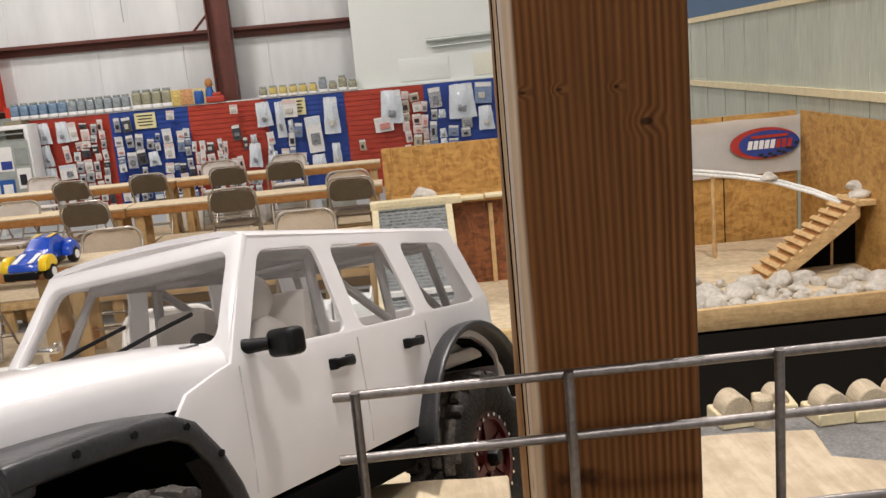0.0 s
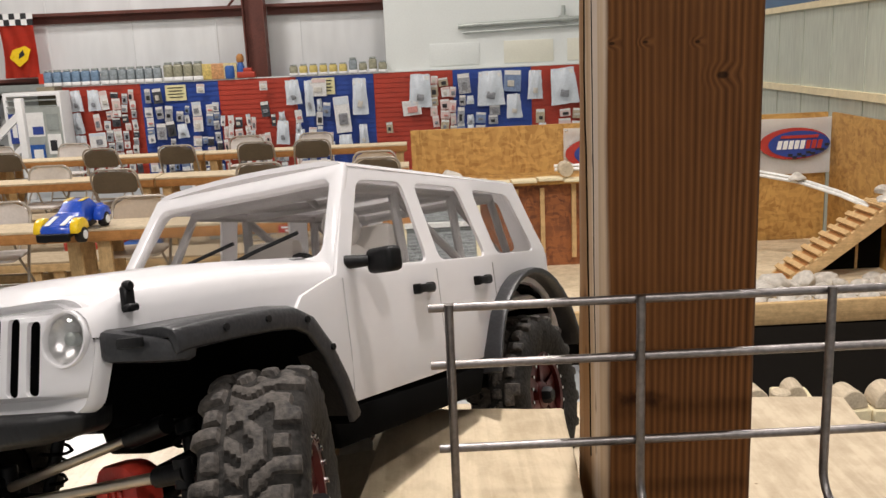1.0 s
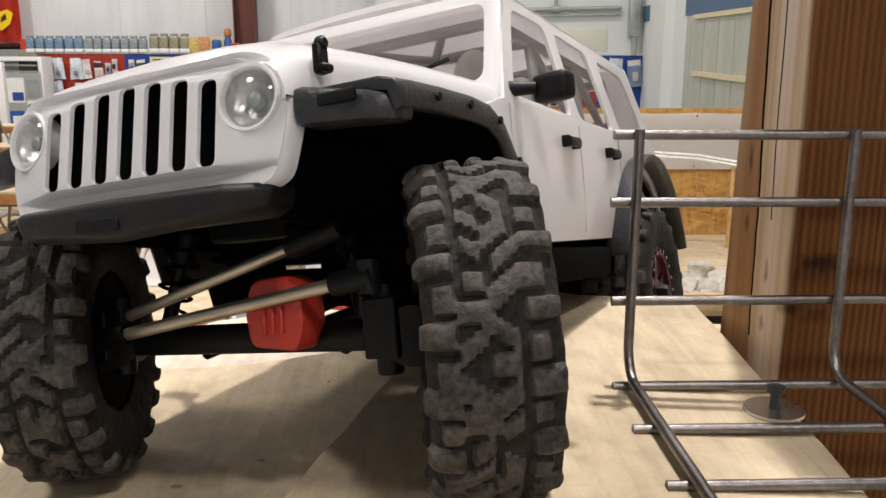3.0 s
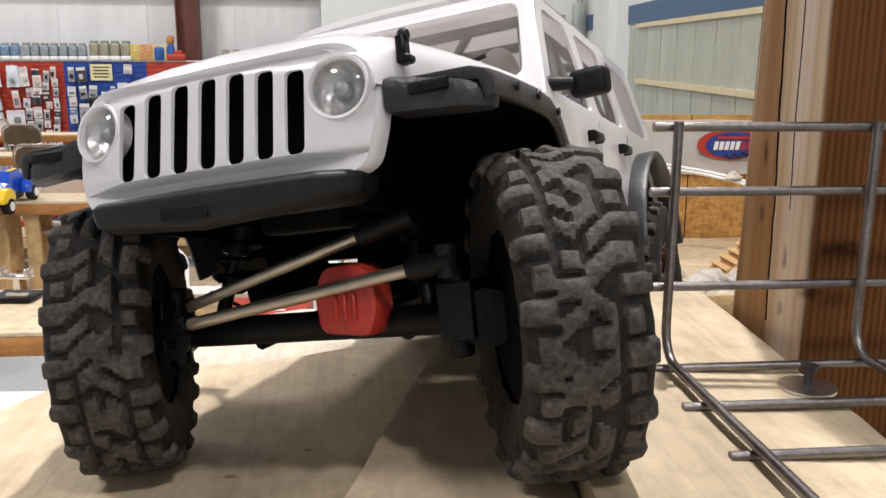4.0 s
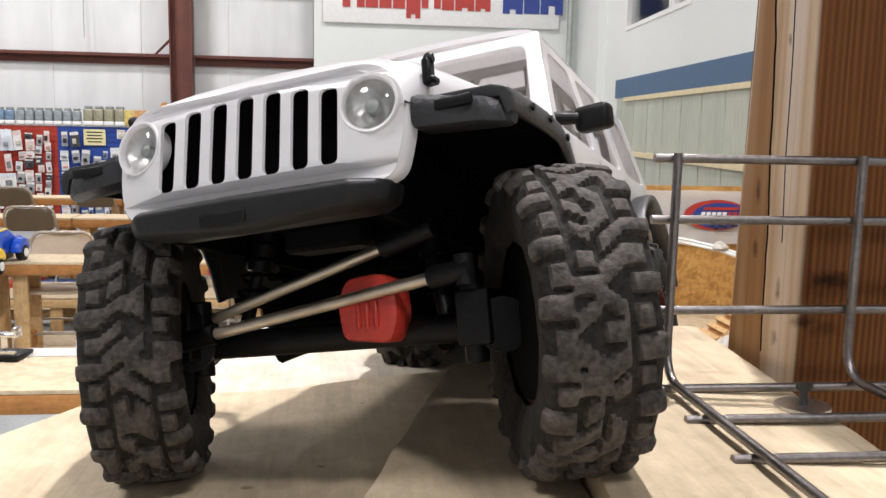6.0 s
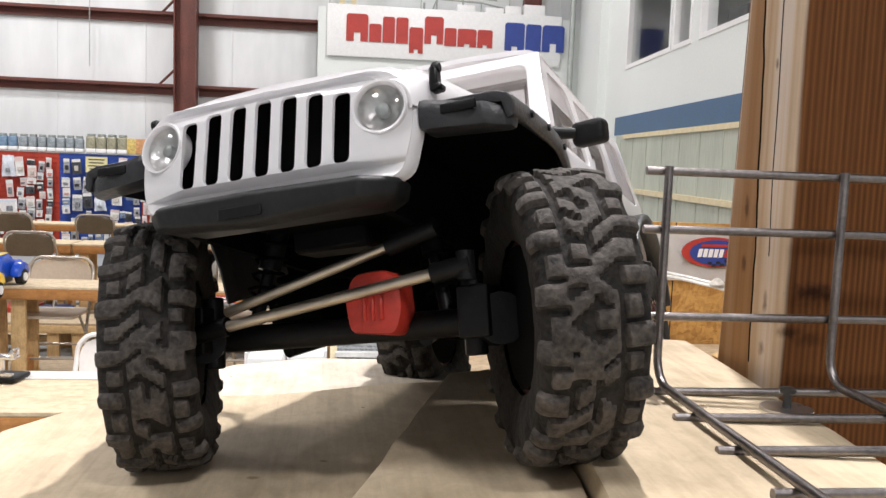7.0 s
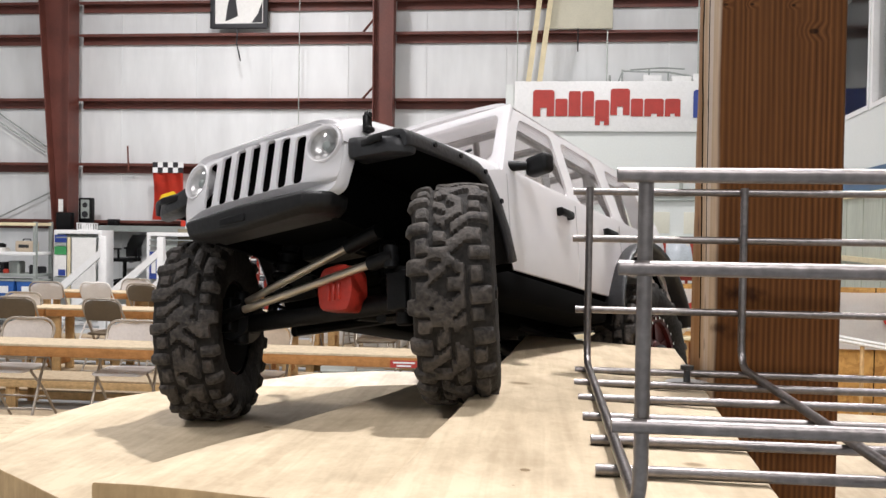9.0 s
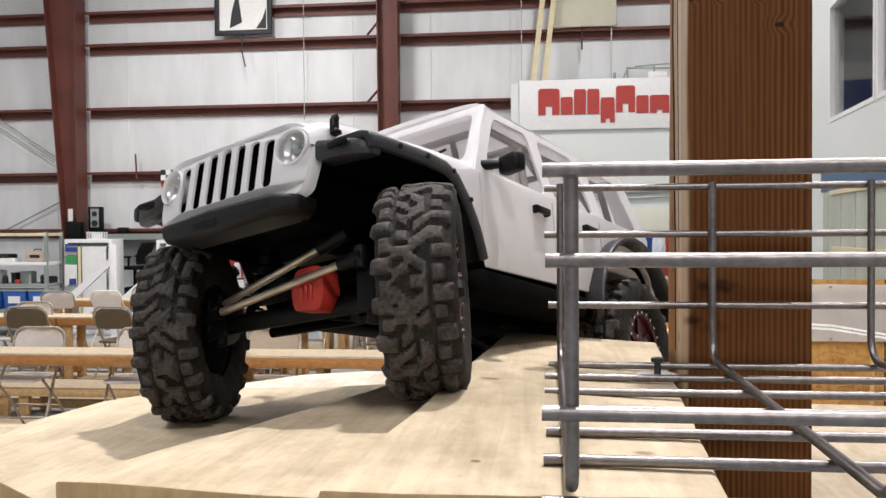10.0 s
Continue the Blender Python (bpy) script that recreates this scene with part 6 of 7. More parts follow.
# near-black sheet drawn in for the shade beneath the ramp
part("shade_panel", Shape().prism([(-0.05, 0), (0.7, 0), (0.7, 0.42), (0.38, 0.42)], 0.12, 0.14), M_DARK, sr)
part("shelf", Shape().box(0.58, -0.02, 0.45, 0.5, 0.3, 0.03), M_PINE, sr)
pv = thing("pvc_track", "pair of bent white plastic pipes over the course", "pipe")
for o, dz in ((0.0, 0.0), (0.03, 0.022)):
    part("pipe", Shape().tube([(0.90, 5.66 + o, 0.955 + dz), (1.4, 5.66 + o, 0.950 + dz), (1.95, 5.64 + o, 0.915 + dz), (2.36, 5.60 + o, 0.850 + dz), (2.56, 5.50 + o, 0.812 + dz), (2.74, 5.25 + o, 0.748 + dz), (2.86, 5.00 + o, 0.680 + dz)], 0.012, 8), M_PVC, pv)
for x, y, z in ((1.3, 5.67, 0.940), (2.2, 5.63, 0.865), (2.80, 5.13, 0.70)):
    part("support", Shape().cyl((x, y, 0.27), (x, y, z), 0.014), M_PINEV, pv)

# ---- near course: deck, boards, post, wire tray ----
# added black sheet: darkens the floor where it lies in shade
solo("floor_shade_sheet", Shape().box(0, 0, 0.006, 2.2, 1.7, 0.01), M_DARK, "black sheet on the concrete for the shade before the course", "mat", m=pose(1.9, 3.35, 0.001))

deck = thing("platform", "raised plywood platform under the trail boards", "platform")
part("deck_sheet", Shape().prism([(-0.22, -0.24), (0.95, -0.26), (0.95, 0.08), (0.60, 0.185), (0.428, 0.298), (0.390, 0.318), (0.400, 0.374), (0.33, 0.384), (0.0, 0.405), (-0.14, 0.39), (-0.2, 0.24)], 1.402, 1.42, "xy").bevel(0.002, 1), M_DECK, deck)
for x, y in ((-0.12, -0.15), (0.85, -0.18), (0.85, 0.03), (0.0, 0.2)):
    part("leg", Shape().box(x, y, 0.70, 0.089, 0.038, 1.40).bevel(0.004), M_PINEV, deck)
for y in (-0.19, 0.2):
    part("joist", Shape().box(0.36 if y < 0 else 0.16, y, 1.357, 1.1 if y < 0 else 0.68, 0.038, 0.089), M_PINE, deck)


def cut_ends(ob, material, test):
    """Give the sawn faces that pass the test a material of their own."""
    ob.data.materials.append(material)
    for f in ob.data.polygons:
        if test(f.normal):
            f.material_index = 1
    return ob


def board(name, top, thick, label, seed=0, nx=5, ny=14):
    """A sawn board over four corners: near left, near right, far right, far left."""
    nl, nr, fr, fl_ = [Vector(p) for p in top]
    s = Shape()
    org = (nl + nr + fr + fl_) / 4

    def at(u, v, d):
        p = (nl * (1 - u) + nr * u) * (1 - v) + (fl_ * (1 - u) + fr * u) * v
        w = 0.0012 * noise.noise(Vector((p.x * 14 + seed, p.y * 14, 3.3)))
        e = Vector((0, 0, 0))
        if v < 0.01 or v > 0.99:
            e.y = 0.003 * noise.noise(Vector((u * 9 + seed * 5, v * 3, d * 40))) * (1 if v < 0.5 else -1)
        if u < 0.01 or u > 0.99:
            e.x = 0.0018 * noise.noise(Vector((seed * 7.7, v * 12, d * 30 + u)))
        return p + Vector((0, 0, w - d)) + e - org

    tv = [[s.bm.verts.new(at(i / nx, j / ny, 0)) for i in range(nx + 1)] for j in range(ny + 1)]
    bv = [[s.bm.verts.new(at(i / nx, j / ny, thick)) for i in range(nx + 1)] for j in range(ny + 1)]
    for j in range(ny):
        for i in range(nx):
            s.bm.faces.new((tv[j][i], tv[j][i + 1], tv[j + 1][i + 1], tv[j + 1][i]))
            s.bm.faces.new((bv[j][i], bv[j + 1][i], bv[j + 1][i + 1], bv[j][i + 1]))
    rim_t = [tv[0][i] for i in range(nx + 1)] + [tv[j][nx] for j in range(1, ny + 1)] + [tv[ny][i] for i in range(nx - 1, -1, -1)] + [tv[j][0] for j in range(ny - 1, 0, -1)]
    rim_b = [bv[0][i] for i in range(nx + 1)] + [bv[j][nx] for j in range(1, ny + 1)] + [bv[ny][i] for i in range(nx - 1, -1, -1)] + [bv[j][0] for j in range(ny - 1, 0, -1)]
    n = len(rim_t)
    for k in range(n):
        s.bm.faces.new((rim_t[k], rim_b[k], rim_b[(k + 1) % n], rim_t[(k + 1) % n]))
    s.bevel(0.0022, 2, 50)
    return cut_ends(solo(name, s, M_KNOTBOARD if seed == 1 else M_BOARD, label, "board", "trail boards", m=Matrix.Translation(org)), M_ENDGRAIN, lambda n: abs(n.y) > 0.6 and abs(n.z) < 0.5)


board("trail_board", ((-0.0925, -0.302, 1.5185), (0.054, -0.288, 1.5160), (0.0845, 0.160, 1.5145), (-0.0425, 0.152, 1.5235)), 0.036, "pale sawn board carrying the wire tray", 1)
board("trail_board", ((-0.2145, -0.264, 1.5085), (-0.0945, -0.297, 1.5150), (-0.0445, 0.142, 1.499), (-0.0965, 0.146, 1.4915)), 0.034, "pale sawn board lapping over the wide one", 2)


def shaped_board(outline, plane, thick, label, seed):
    """A board of free outline whose top lies in the plane z = a + b x + c y."""
    s = Shape()
    a, bx, cy = plane
    pts = []
    n = len(outline)
    for i, (p, q) in enumerate(zip(outline, outline[1:] + outline[:1])):
        for k in range(5):
            f = k / 5
            x, y = p[0] + (q[0] - p[0]) * f, p[1] + (q[1] - p[1]) * f
            w = 0.0016 * noise.noise(Vector((x * 60, y * 60, seed)))
            pts.append((x + w, y + w))
    cx, cyy = sum(p[0] for p in pts) / len(pts), sum(p[1] for p in pts) / len(pts)
    zc = a + bx * cx + cy * cyy
    s.prism([(x - cx, y - cyy) for x, y in pts], -thick, 0, "xy")
    for v in s.bm.verts:
        v.co.z += bx * v.co.x + cy * v.co.y
    s.bevel(0.002, 2, 50)
    return cut_ends(solo("trail_board", s, (M_SPECKBOARD if seed == 3 else M_PALEBOARD), label, "board", "trail boards", m=pose(cx, cyy, zc)), M_ENDGRAIN if seed == 3 else M_PALEBOARD, lambda n: abs(n.z) < 0.5)


shaped_board([(-0.360, -0.125), (-0.2075, -0.236), (-0.0985, 0.148), (-0.088, 0.210), (-0.145, 0.192), (-0.215, 0.160), (-0.290, 0.146), (-0.335, 0.128), (-0.369, 0.066), (-0.381, -0.015), (-0.374, -0.064), (-0.366, -0.095)], (1.4715, -0.011, -0.012), 0.033, "wide pale trail board with a rough curved edge", 3)
board("trail_board", ((-0.20, 0.235, 1.4285), (0.21, 0.165, 1.4285), (0.25, 0.365, 1.4285), (-0.14, 0.40, 1.4285)), 0.0082, "bare plywood offcut behind the boards", 5)
for x, y, z0, z1 in ((-0.02, -0.2, 1.42, 1.479), (0.0, 0.1, 1.42, 1.475), (-0.15, -0.13, 1.42, 1.466), (-0.085, 0.1, 1.42, 1.454), (-0.18, 0.0, 1.42, 1.4395), (-0.1, 0.33, 1.42, 1.421)):
    if z1 - z0 > 0.01:
        solo("spacer_block", Shape().box(0, 0, (z1 - z0) / 2, 0.06, 0.06, z1 - z0).bevel(0.002, 1), M_PINE, "small lumber block propping a trail board", "block", "spacer blocks", m=pose(x, y, z0))
shaped_board([(-0.336, 0.133), (-0.290, 0.151), (-0.215, 0.165), (-0.145, 0.197), (-0.092, 0.215), (-0.078, 0.150), (-0.060, 0.150), (-0.062, 0.235), (-0.085, 0.285), (-0.140, 0.318), (-0.200, 0.318), (-0.262, 0.290), (-0.312, 0.232)], (1.4615, 0.0, 0.0), 0.010, "thin whitish sheet with a rounded end behind the boards", 4)
solo("spacer_block", Shape().box(0, 0, 0.0112, 0.06, 0.06, 0.0224).bevel(0.002, 1), M_PINE, "small lumber block propping a trail board", "block", "spacer blocks", m=pose(-0.13, 0.27, 1.4287))

px, py, pz = 0.0875, 0.033, 1.42
ps = Shape()
W = 0.0895
outline = []
corners = rounded(0, 0, W, W, 0.005, 3)
for (ua, va), (ub, vb) in zip(corners, corners[1:] + corners[:1]):
    cuts = 16 if math.hypot(ub - ua, vb - va) > 0.02 else 1
    outline += [(ua + (ub - ua) * k / cuts, va + (vb - va) * k / cuts) for k in range(cuts)]


def long_split(z):
    """Where the long split lies across the side face at a height on the post."""
    return 0.028 + 0.055 * min(z, 0.34) + 0.003 * noise.noise(Vector((z * 14, 2.1, 0))) + 0.001 * noise.noise(Vector((z * 60, 5.1, 0)))


rows = []
for j in range(41):
    z = 0.58 * (j / 40)
    ring_v = []
    for u, v in outline:
        du = 0.0009 * noise.noise(Vector((u * 30, v * 30, z * 2)))
        # the back edge is waney, more so higher up
        wane = max(0.0, v - max(0.058, 0.083 - 0.05 * z))
        if u < 0.03:
            du += 0.5 * wane * (1 - u / 0.03)
        ring_v.append(ps.bm.verts.new((u + du, v + du * 0.5, z)))
    rows.append(ring_v)
for a, b in zip(rows, rows[1:]):
    n = len(a)
    for k in range(n):
        ps.bm.faces.new((a[k], a[(k + 1) % n], b[(k + 1) % n], b[k]))
ps.bm.faces.new(rows[0][::-1])
ps.bm.faces.new(rows[-1])
post = thing("timber_post", "weathered brown timber post with knots and splits", "post", m=pose(px, py, pz))
part("shaft", ps, M_POST, post)
# open splits down its side
for at, z0, z1, thin in ((long_split, 0.10, 0.57, 0.0007), (lambda z: 0.0135 + 0.032 * min(z, 0.5) + 0.0012 * noise.noise(Vector((z * 20, 7.7, 0))), 0.17, 0.54, 0.0005)):
    pts = [(0.0001, at(z0 + (z1 - z0) * k / 90), z0 + (z1 - z0) * k / 90) for k in range(91)]
    part("split", Shape().tube(pts, thin, 5), M_DARK, post)

tray = thing("wire_tray", "galvanised wire basket tray with ragged wire ends", "cable tray", m=pose(0, 0, 0, 0, 0, -0.4))
R = 0.0024
for k in range(8):
    x = 0.1015 * k
    pts = [(x, 0.0, 1.643)]
    for a in range(7):
        t_ = math.pi / 2 * a / 6
        pts.append((x, -0.016 + 0.016 * math.cos(t_), 1.540 - 0.016 * math.sin(t_)))
    for a in range(7):
        t_ = math.pi / 2 * a / 6
        pts.append((x, -0.304 - 0.016 * math.sin(t_), 1.540 - 0.016 * math.cos(t_)))
    pts.append((x, -0.32, 1.632))
    part("hoop_wire", Shape().tube(pts, R, 14), M_STEEL, tray)
rng = random.Random(2)
for y, z in ((0.0045, 1.640), (0.0045, 1.608), (0.0045, 1.5595), (-0.006, 1.5195), (-0.055, 1.5193), (-0.105, 1.5193), (-0.155, 1.5193), (-0.205, 1.5193), (-0.255, 1.5193), (-0.312, 1.5195), (-0.3235, 1.552), (-0.3235, 1.6015), (-0.3235, 1.6305)):
    part("long_wire", Shape().cyl((-0.008 - rng.uniform(0, 0.003), y, z), (0.73, y, z), R, n=14), M_STEEL, tray)
ws = thing("screw_and_washer", "large zinc washer held by a dark screw", "fastener", m=pose(0.0615, -0.030, 1.5163))
part("washer", Shape().lathe([(0.0035, 0), (0.0136, 0), (0.0136, 0.0014), (0.0035, 0.0014)], 24), M_ZINC, ws)
part("screw", Shape().lathe([(0.0022, 0), (0.0022, 0.009), (0.0042, 0.0095), (0.0042, 0.012), (0.001, 0.0125)], 12), M_BLACKSTEEL, ws)
# log crossing beyond the platform, on an added stand blackened for shade
bs = thing("black_stand", "low added stand under the log crossing, black for the shade", "stand", m=pose(1.85, 3.05, 0))
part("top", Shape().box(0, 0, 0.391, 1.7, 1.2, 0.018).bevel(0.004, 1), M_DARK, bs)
# grey strip for the lit front; the black top carries the shade
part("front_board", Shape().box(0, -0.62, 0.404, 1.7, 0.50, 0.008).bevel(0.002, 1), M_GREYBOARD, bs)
part("shade_skirt", Shape().box(0, 0, 0.191, 1.688, 1.188, 0.382).bevel(0.006, 1), M_DARK, bs)


def half_log(x, y, r, turn, high):
    lg = thing("cut_log", "short pale half-round log on the stand", "log", "course logs", m=pose(x, y, 0.4085, 0, 0, turn))
    part("block", Shape().box(0, 0.05, high / 2, 0.136, 0.14, high).bevel(0.006, 1), M_STRIP, lg)
    half = [(r * math.cos(math.pi * q / 12), high + 0.0005 + r * 1.25 * math.sin(math.pi * q / 12)) for q in range(13)]
    part("log", Shape().prism(half, -0.01, 0.09).bevel(0.004, 1), M_LOG, lg)


for x, y, r, turn, high in ((1.164, 2.56, 0.056, 4, 0.05), (1.340, 2.62, 0.040, -8, 0.05), (1.495, 2.50, 0.056, 3, 0.05), (1.632, 2.49, 0.062, -3, 0.05), (1.772, 2.51, 0.054, 6, 0.055), (1.912, 2.50, 0.060, -5, 0.05), (2.052, 2.52, 0.056, 2, 0.05)):
    half_log(x, y, r, turn, high)
solo("cut_log", Shape().lathe([(0.036, 0), (0.037, 0.02), (0.036, 0.105), (0.030, 0.112), (0.0, 0.113)], 16), M_LOG, "thin upright log between the half-round ones", "log", "course logs", m=pose(1.253, 2.55, 0.4085))

rng = random.Random(21)
for k in range(16):
    x, y = rng.uniform(-0.06, 0.07), rng.uniform(-0.28, 0.15)
    z = 1.5166 - 0.0096 * max(0, (y + 0.3) / 0.47) * 0.47
    solo("wood_chip", Shape().box(0, 0, 0.0006, rng.uniform(0.0008, 0.0026), rng.uniform(0.0006, 0.0013), 0.0010), M_APRON if k % 3 else M_DARK, "tiny dark wood chip on the board", "debris", "chips on the boards", m=pose(x, y, z, 0, 0, rng.uniform(0, 180)))

# ---- crawler ----
JEEP = pose(-0.0900, 0.0860, 1.4605, 11.0, -10.4, -119.6) @ Matrix.Scale(1.07, 4)
jeep = thing("crawler", "white radio-controlled rock crawler truck on the boards", "model truck", m=JEEP)
INV = JEEP.inverted()
BELT, ROOF = 0.160, 0.2215


def yb(z):
    """Half width of the cab at height z: upright to the belt line, leaning in above it."""
    if z < BELT:
        return 0.0850 - 0.10 * max(0.0, 0.110 - z)
    return 0.0850 - (z - BELT) * 0.215


def arc(cx, cz, r, a0, a1, n=10):
    return [(cx + r * math.cos(radians(a0 + (a1 - a0) * k / n)), cz + r * math.sin(radians(a0 + (a1 - a0) * k / n))) for k in range(n + 1)]


def soften(lp, r, n=3):
    """Round the corners of an outline."""
    out = []
    m = len(lp)
    for i in range(m):
        p, a, b = Vector(lp[i]), Vector(lp[i - 1]), Vector(lp[(i + 1) % m])
        da, db = (a - p), (b - p)
        ra = min(r, da.length * 0.4)
        rb = min(r, db.length * 0.4)
        s, e = p + da.normalized() * ra, p + db.normalized() * rb
        for k in range(n + 1):
            t_ = k / n
            q = s * (1 - t_) ** 2 + p * 2 * t_ * (1 - t_) + e * t_ ** 2
            out.append((q.x, q.y))
    return out


def ribbon(path, section):
    """A section of (y, d) points swept along a path in x and z; d lies across the path, outwards."""
    rows = []
    n = len(path)
    for i, (x, z) in enumerate(path):
        (xa, za), (xb, zb) = path[max(i - 1, 0)], path[min(i + 1, n - 1)]
        t_ = Vector((xb - xa, zb - za)).normalized()
        nx, nz = t_.y, -t_.x
        rows.append([(x + nx * d, y, z + nz * d) for y, d in section])
    s = Shape()
    vs = [[s.bm.verts.new(p) for p in row] for row in rows]
    m = len(section)
    for a, b in zip(vs, vs[1:]):
        for k in range(m):
            s.bm.faces.new((a[k], a[(k + 1) % m], b[(k + 1) % m], b[k]))
    s.bm.faces.new(vs[0][::-1])
    s.bm.faces.new(vs[-1])
    return s


AX_F, AX_R = 0.152, -0.168
side = arc(AX_R, 0.068, 0.073, 158, 22) + [(0.0865, 0.0935), (0.0905, 0.112), (0.0985, 0.130), (0.108, 0.142), (0.0995, 0.1515), (0.078, 0.1580), (0.0690, 0.1600), (0.0300, ROOF), (-0.200, ROOF - 0.003), (-0.2235, 0.165), (-0.2255, 0.098)]
side = soften(side[:11], 0.001, 1) + side[11:]
wins_j = [soften([(0.0545, 0.1635), (0.0220, 0.2130), (-0.0265, 0.2135), (-0.0300, 0.1630)], 0.007, 4), soften([(-0.0455, 0.1630), (-0.0420, 0.2132), (-0.1010, 0.2125), (-0.1130, 0.1630)], 0.007, 4), soften([(-0.1320, 0.1640), (-0.1230, 0.2115), (-0.1830, 0.2090), (-0.2020, 0.1640)], 0.007, 4)]
top_path = [(0.2010, 0.1468), (0.1960, 0.1474), (0.1880, 0.1480), (0.1680, 0.1488), (0.1430, 0.1492), (0.1260, 0.1480), (0.1130, 0.1425), (0.1010, 0.1290), (0.0910, 0.1115), (0.0845, 0.0925)]
for sy in (1, -1):
    loops = [side] + [w[::-1] for w in wins_j]
    sh_ = Shape().plate(loops, lambda u, v: (u, sy * yb(v), v), lambda u, v: (0, -sy * 0.0024, 0))
    flat_faces(part("body_side", sh_.bevel(0.0010, 2, 50), M_WHITEBODY, jeep))
    for w in wins_j:
        part("side_window", Shape().plate([w], lambda u, v: (u, sy * (yb(v) - 0.0022), v), lambda u, v: (0, -sy * 0.0006, 0)), M_PANE, jeep).visible_shadow = False
    for x in (-0.0165, -0.0975):
        part("door_handle", Shape().box(x, sy * 0.0882, 0.1470, 0.0190, 0.0040, 0.0050).box(x + 0.008, sy * 0.0865, 0.1470, 0.004, 0.006, 0.0062).box(x - 0.008, sy * 0.0865, 0.1470, 0.004, 0.006, 0.0062).bevel(0.0012), M_BLACK, jeep)
    for x in (0.0640, -0.0380, -0.1200):
        sl = Shape()
        sl.tube([(x, sy * (yb(0.158) + 0.0001), 0.158), (x, sy * (yb(0.12) + 0.0001), 0.12), (x, sy * (yb(0.099) + 0.0001), 0.099)], 0.0004, 5)
        part("door_gap", sl, M_GAP, jeep)
    arm = Shape().cyl((0.0560, sy * 0.0820, 0.1660), (0.0500, sy * 0.0930, 0.1655), 0.0038, 0.0030)
    mir = part("mirror", Shape().box(0.0470, sy * 0.1010, 0.1650, 0.0110, 0.0190, 0.0135, pose(0, 0, 0, 0, 0, -sy * 14)).bevel(0.0032, 3), M_BLACK, jeep)
    part("mirror_arm", arm, M_BLACK, mir)
    part("rock_slider", Shape().prism([(0.086, 0.0925), (0.080, 0.073), (-0.082, 0.073), (-0.093, 0.0905)], sy * 0.050, sy * 0.0835).bevel(0.0025), M_LINER, jeep)
    # front flare: flat on top, an outer lip, a squared-off front corner
    fs = [(sy * 0.0640, 0.0), (sy * 0.0960, 0.0), (sy * 0.1015, -0.0016), (sy * 0.1030, -0.0045), (sy * 0.1030, -0.0105), (sy * 0.1005, -0.0115), (sy * 0.0985, -0.0048), (sy * 0.0640, -0.0030)]
    fender = part("front_flare", ribbon(top_path, fs[::-1] if sy > 0 else fs).bevel(0.0007, 2, 40), M_FLARE, jeep)
    nose = Shape().prism([(0.2050, sy * 0.0655), (0.2030, sy * 0.0930), (0.1970, sy * 0.1020), (0.1890, sy * 0.1026), (0.1890, sy * 0.0655)], 0.1350, 0.1484, "xy")
    for v in nose.bm.verts:
        v.co.z -= 0.30 * max(0.0, abs(v.co.y) - 0.078) * (1.0 if v.co.z > 0.142 else 0.35)
    part("flare_nose", nose.bevel(0.0030, 2), M_FLARE, fender)
    for bx, bz in ((0.1045, 0.1262), (0.1215, 0.1408), (0.1480, 0.1436), (0.1740, 0.1430)):
        part("flare_bolt", Shape().cyl((bx, sy * 0.1028, bz), (bx, sy * 0.1040, bz), 0.0016, n=8), M_BLACK, fender)
    part("turn_marker", Shape().box(0.2045, sy * 0.0830, 0.1420, 0.0022, 0.0150, 0.0040, pose(0, 0, 0, 0, 0, -sy * 6)).bevel(0.0008), M_BLACK, fender)
    # near-black strip under the flare for the dark hollow of the wheel well
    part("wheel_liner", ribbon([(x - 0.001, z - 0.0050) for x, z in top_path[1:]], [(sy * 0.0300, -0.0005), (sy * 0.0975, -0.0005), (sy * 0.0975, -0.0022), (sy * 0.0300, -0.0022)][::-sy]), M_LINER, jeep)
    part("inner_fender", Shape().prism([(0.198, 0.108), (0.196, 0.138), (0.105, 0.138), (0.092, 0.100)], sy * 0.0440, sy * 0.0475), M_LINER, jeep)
    fl3 = ribbon(arc(AX_R, 0.068, 0.0775, 12, 168, 16), [(sy * 0.0800, 0.0), (sy * 0.0930, 0.0), (sy * 0.0965, 0.0016), (sy * 0.0970, 0.0050), (sy * 0.0945, 0.0058), (sy * 0.0800, 0.0045)])
    part("rear_flare", fl3.bevel(0.0006, 2, 40), M_FLARE, jeep)
    part("rear_liner", Shape().prism(arc(AX_R, 0.068, 0.0725, 175, 5, 10) + arc(AX_R, 0.068, 0.0700, 5, 175, 10), sy * 0.02, sy * 0.0815), M_LINER, jeep)
    part("hood_latch", Shape().box(0.1905, sy * 0.0690, 0.1590, 0.0055, 0.0036, 0.0105).cyl((0.1905, sy * 0.0680, 0.1640), (0.1905, sy * 0.0715, 0.1640), 0.0026, n=10).box(0.1905, sy * 0.0705, 0.1555, 0.0060, 0.0040, 0.0030).bevel(0.0008, 1), M_BLACK, jeep)
    part("tail_light", Shape().box(-0.2265, sy * 0.0720, 0.1350, 0.0080, 0.0150, 0.0220).bevel(0.002), M_TAIL, jeep)

# hood and upper fenders in one skin, rounding down at the nose and outwards to the cowl
rows_h = []
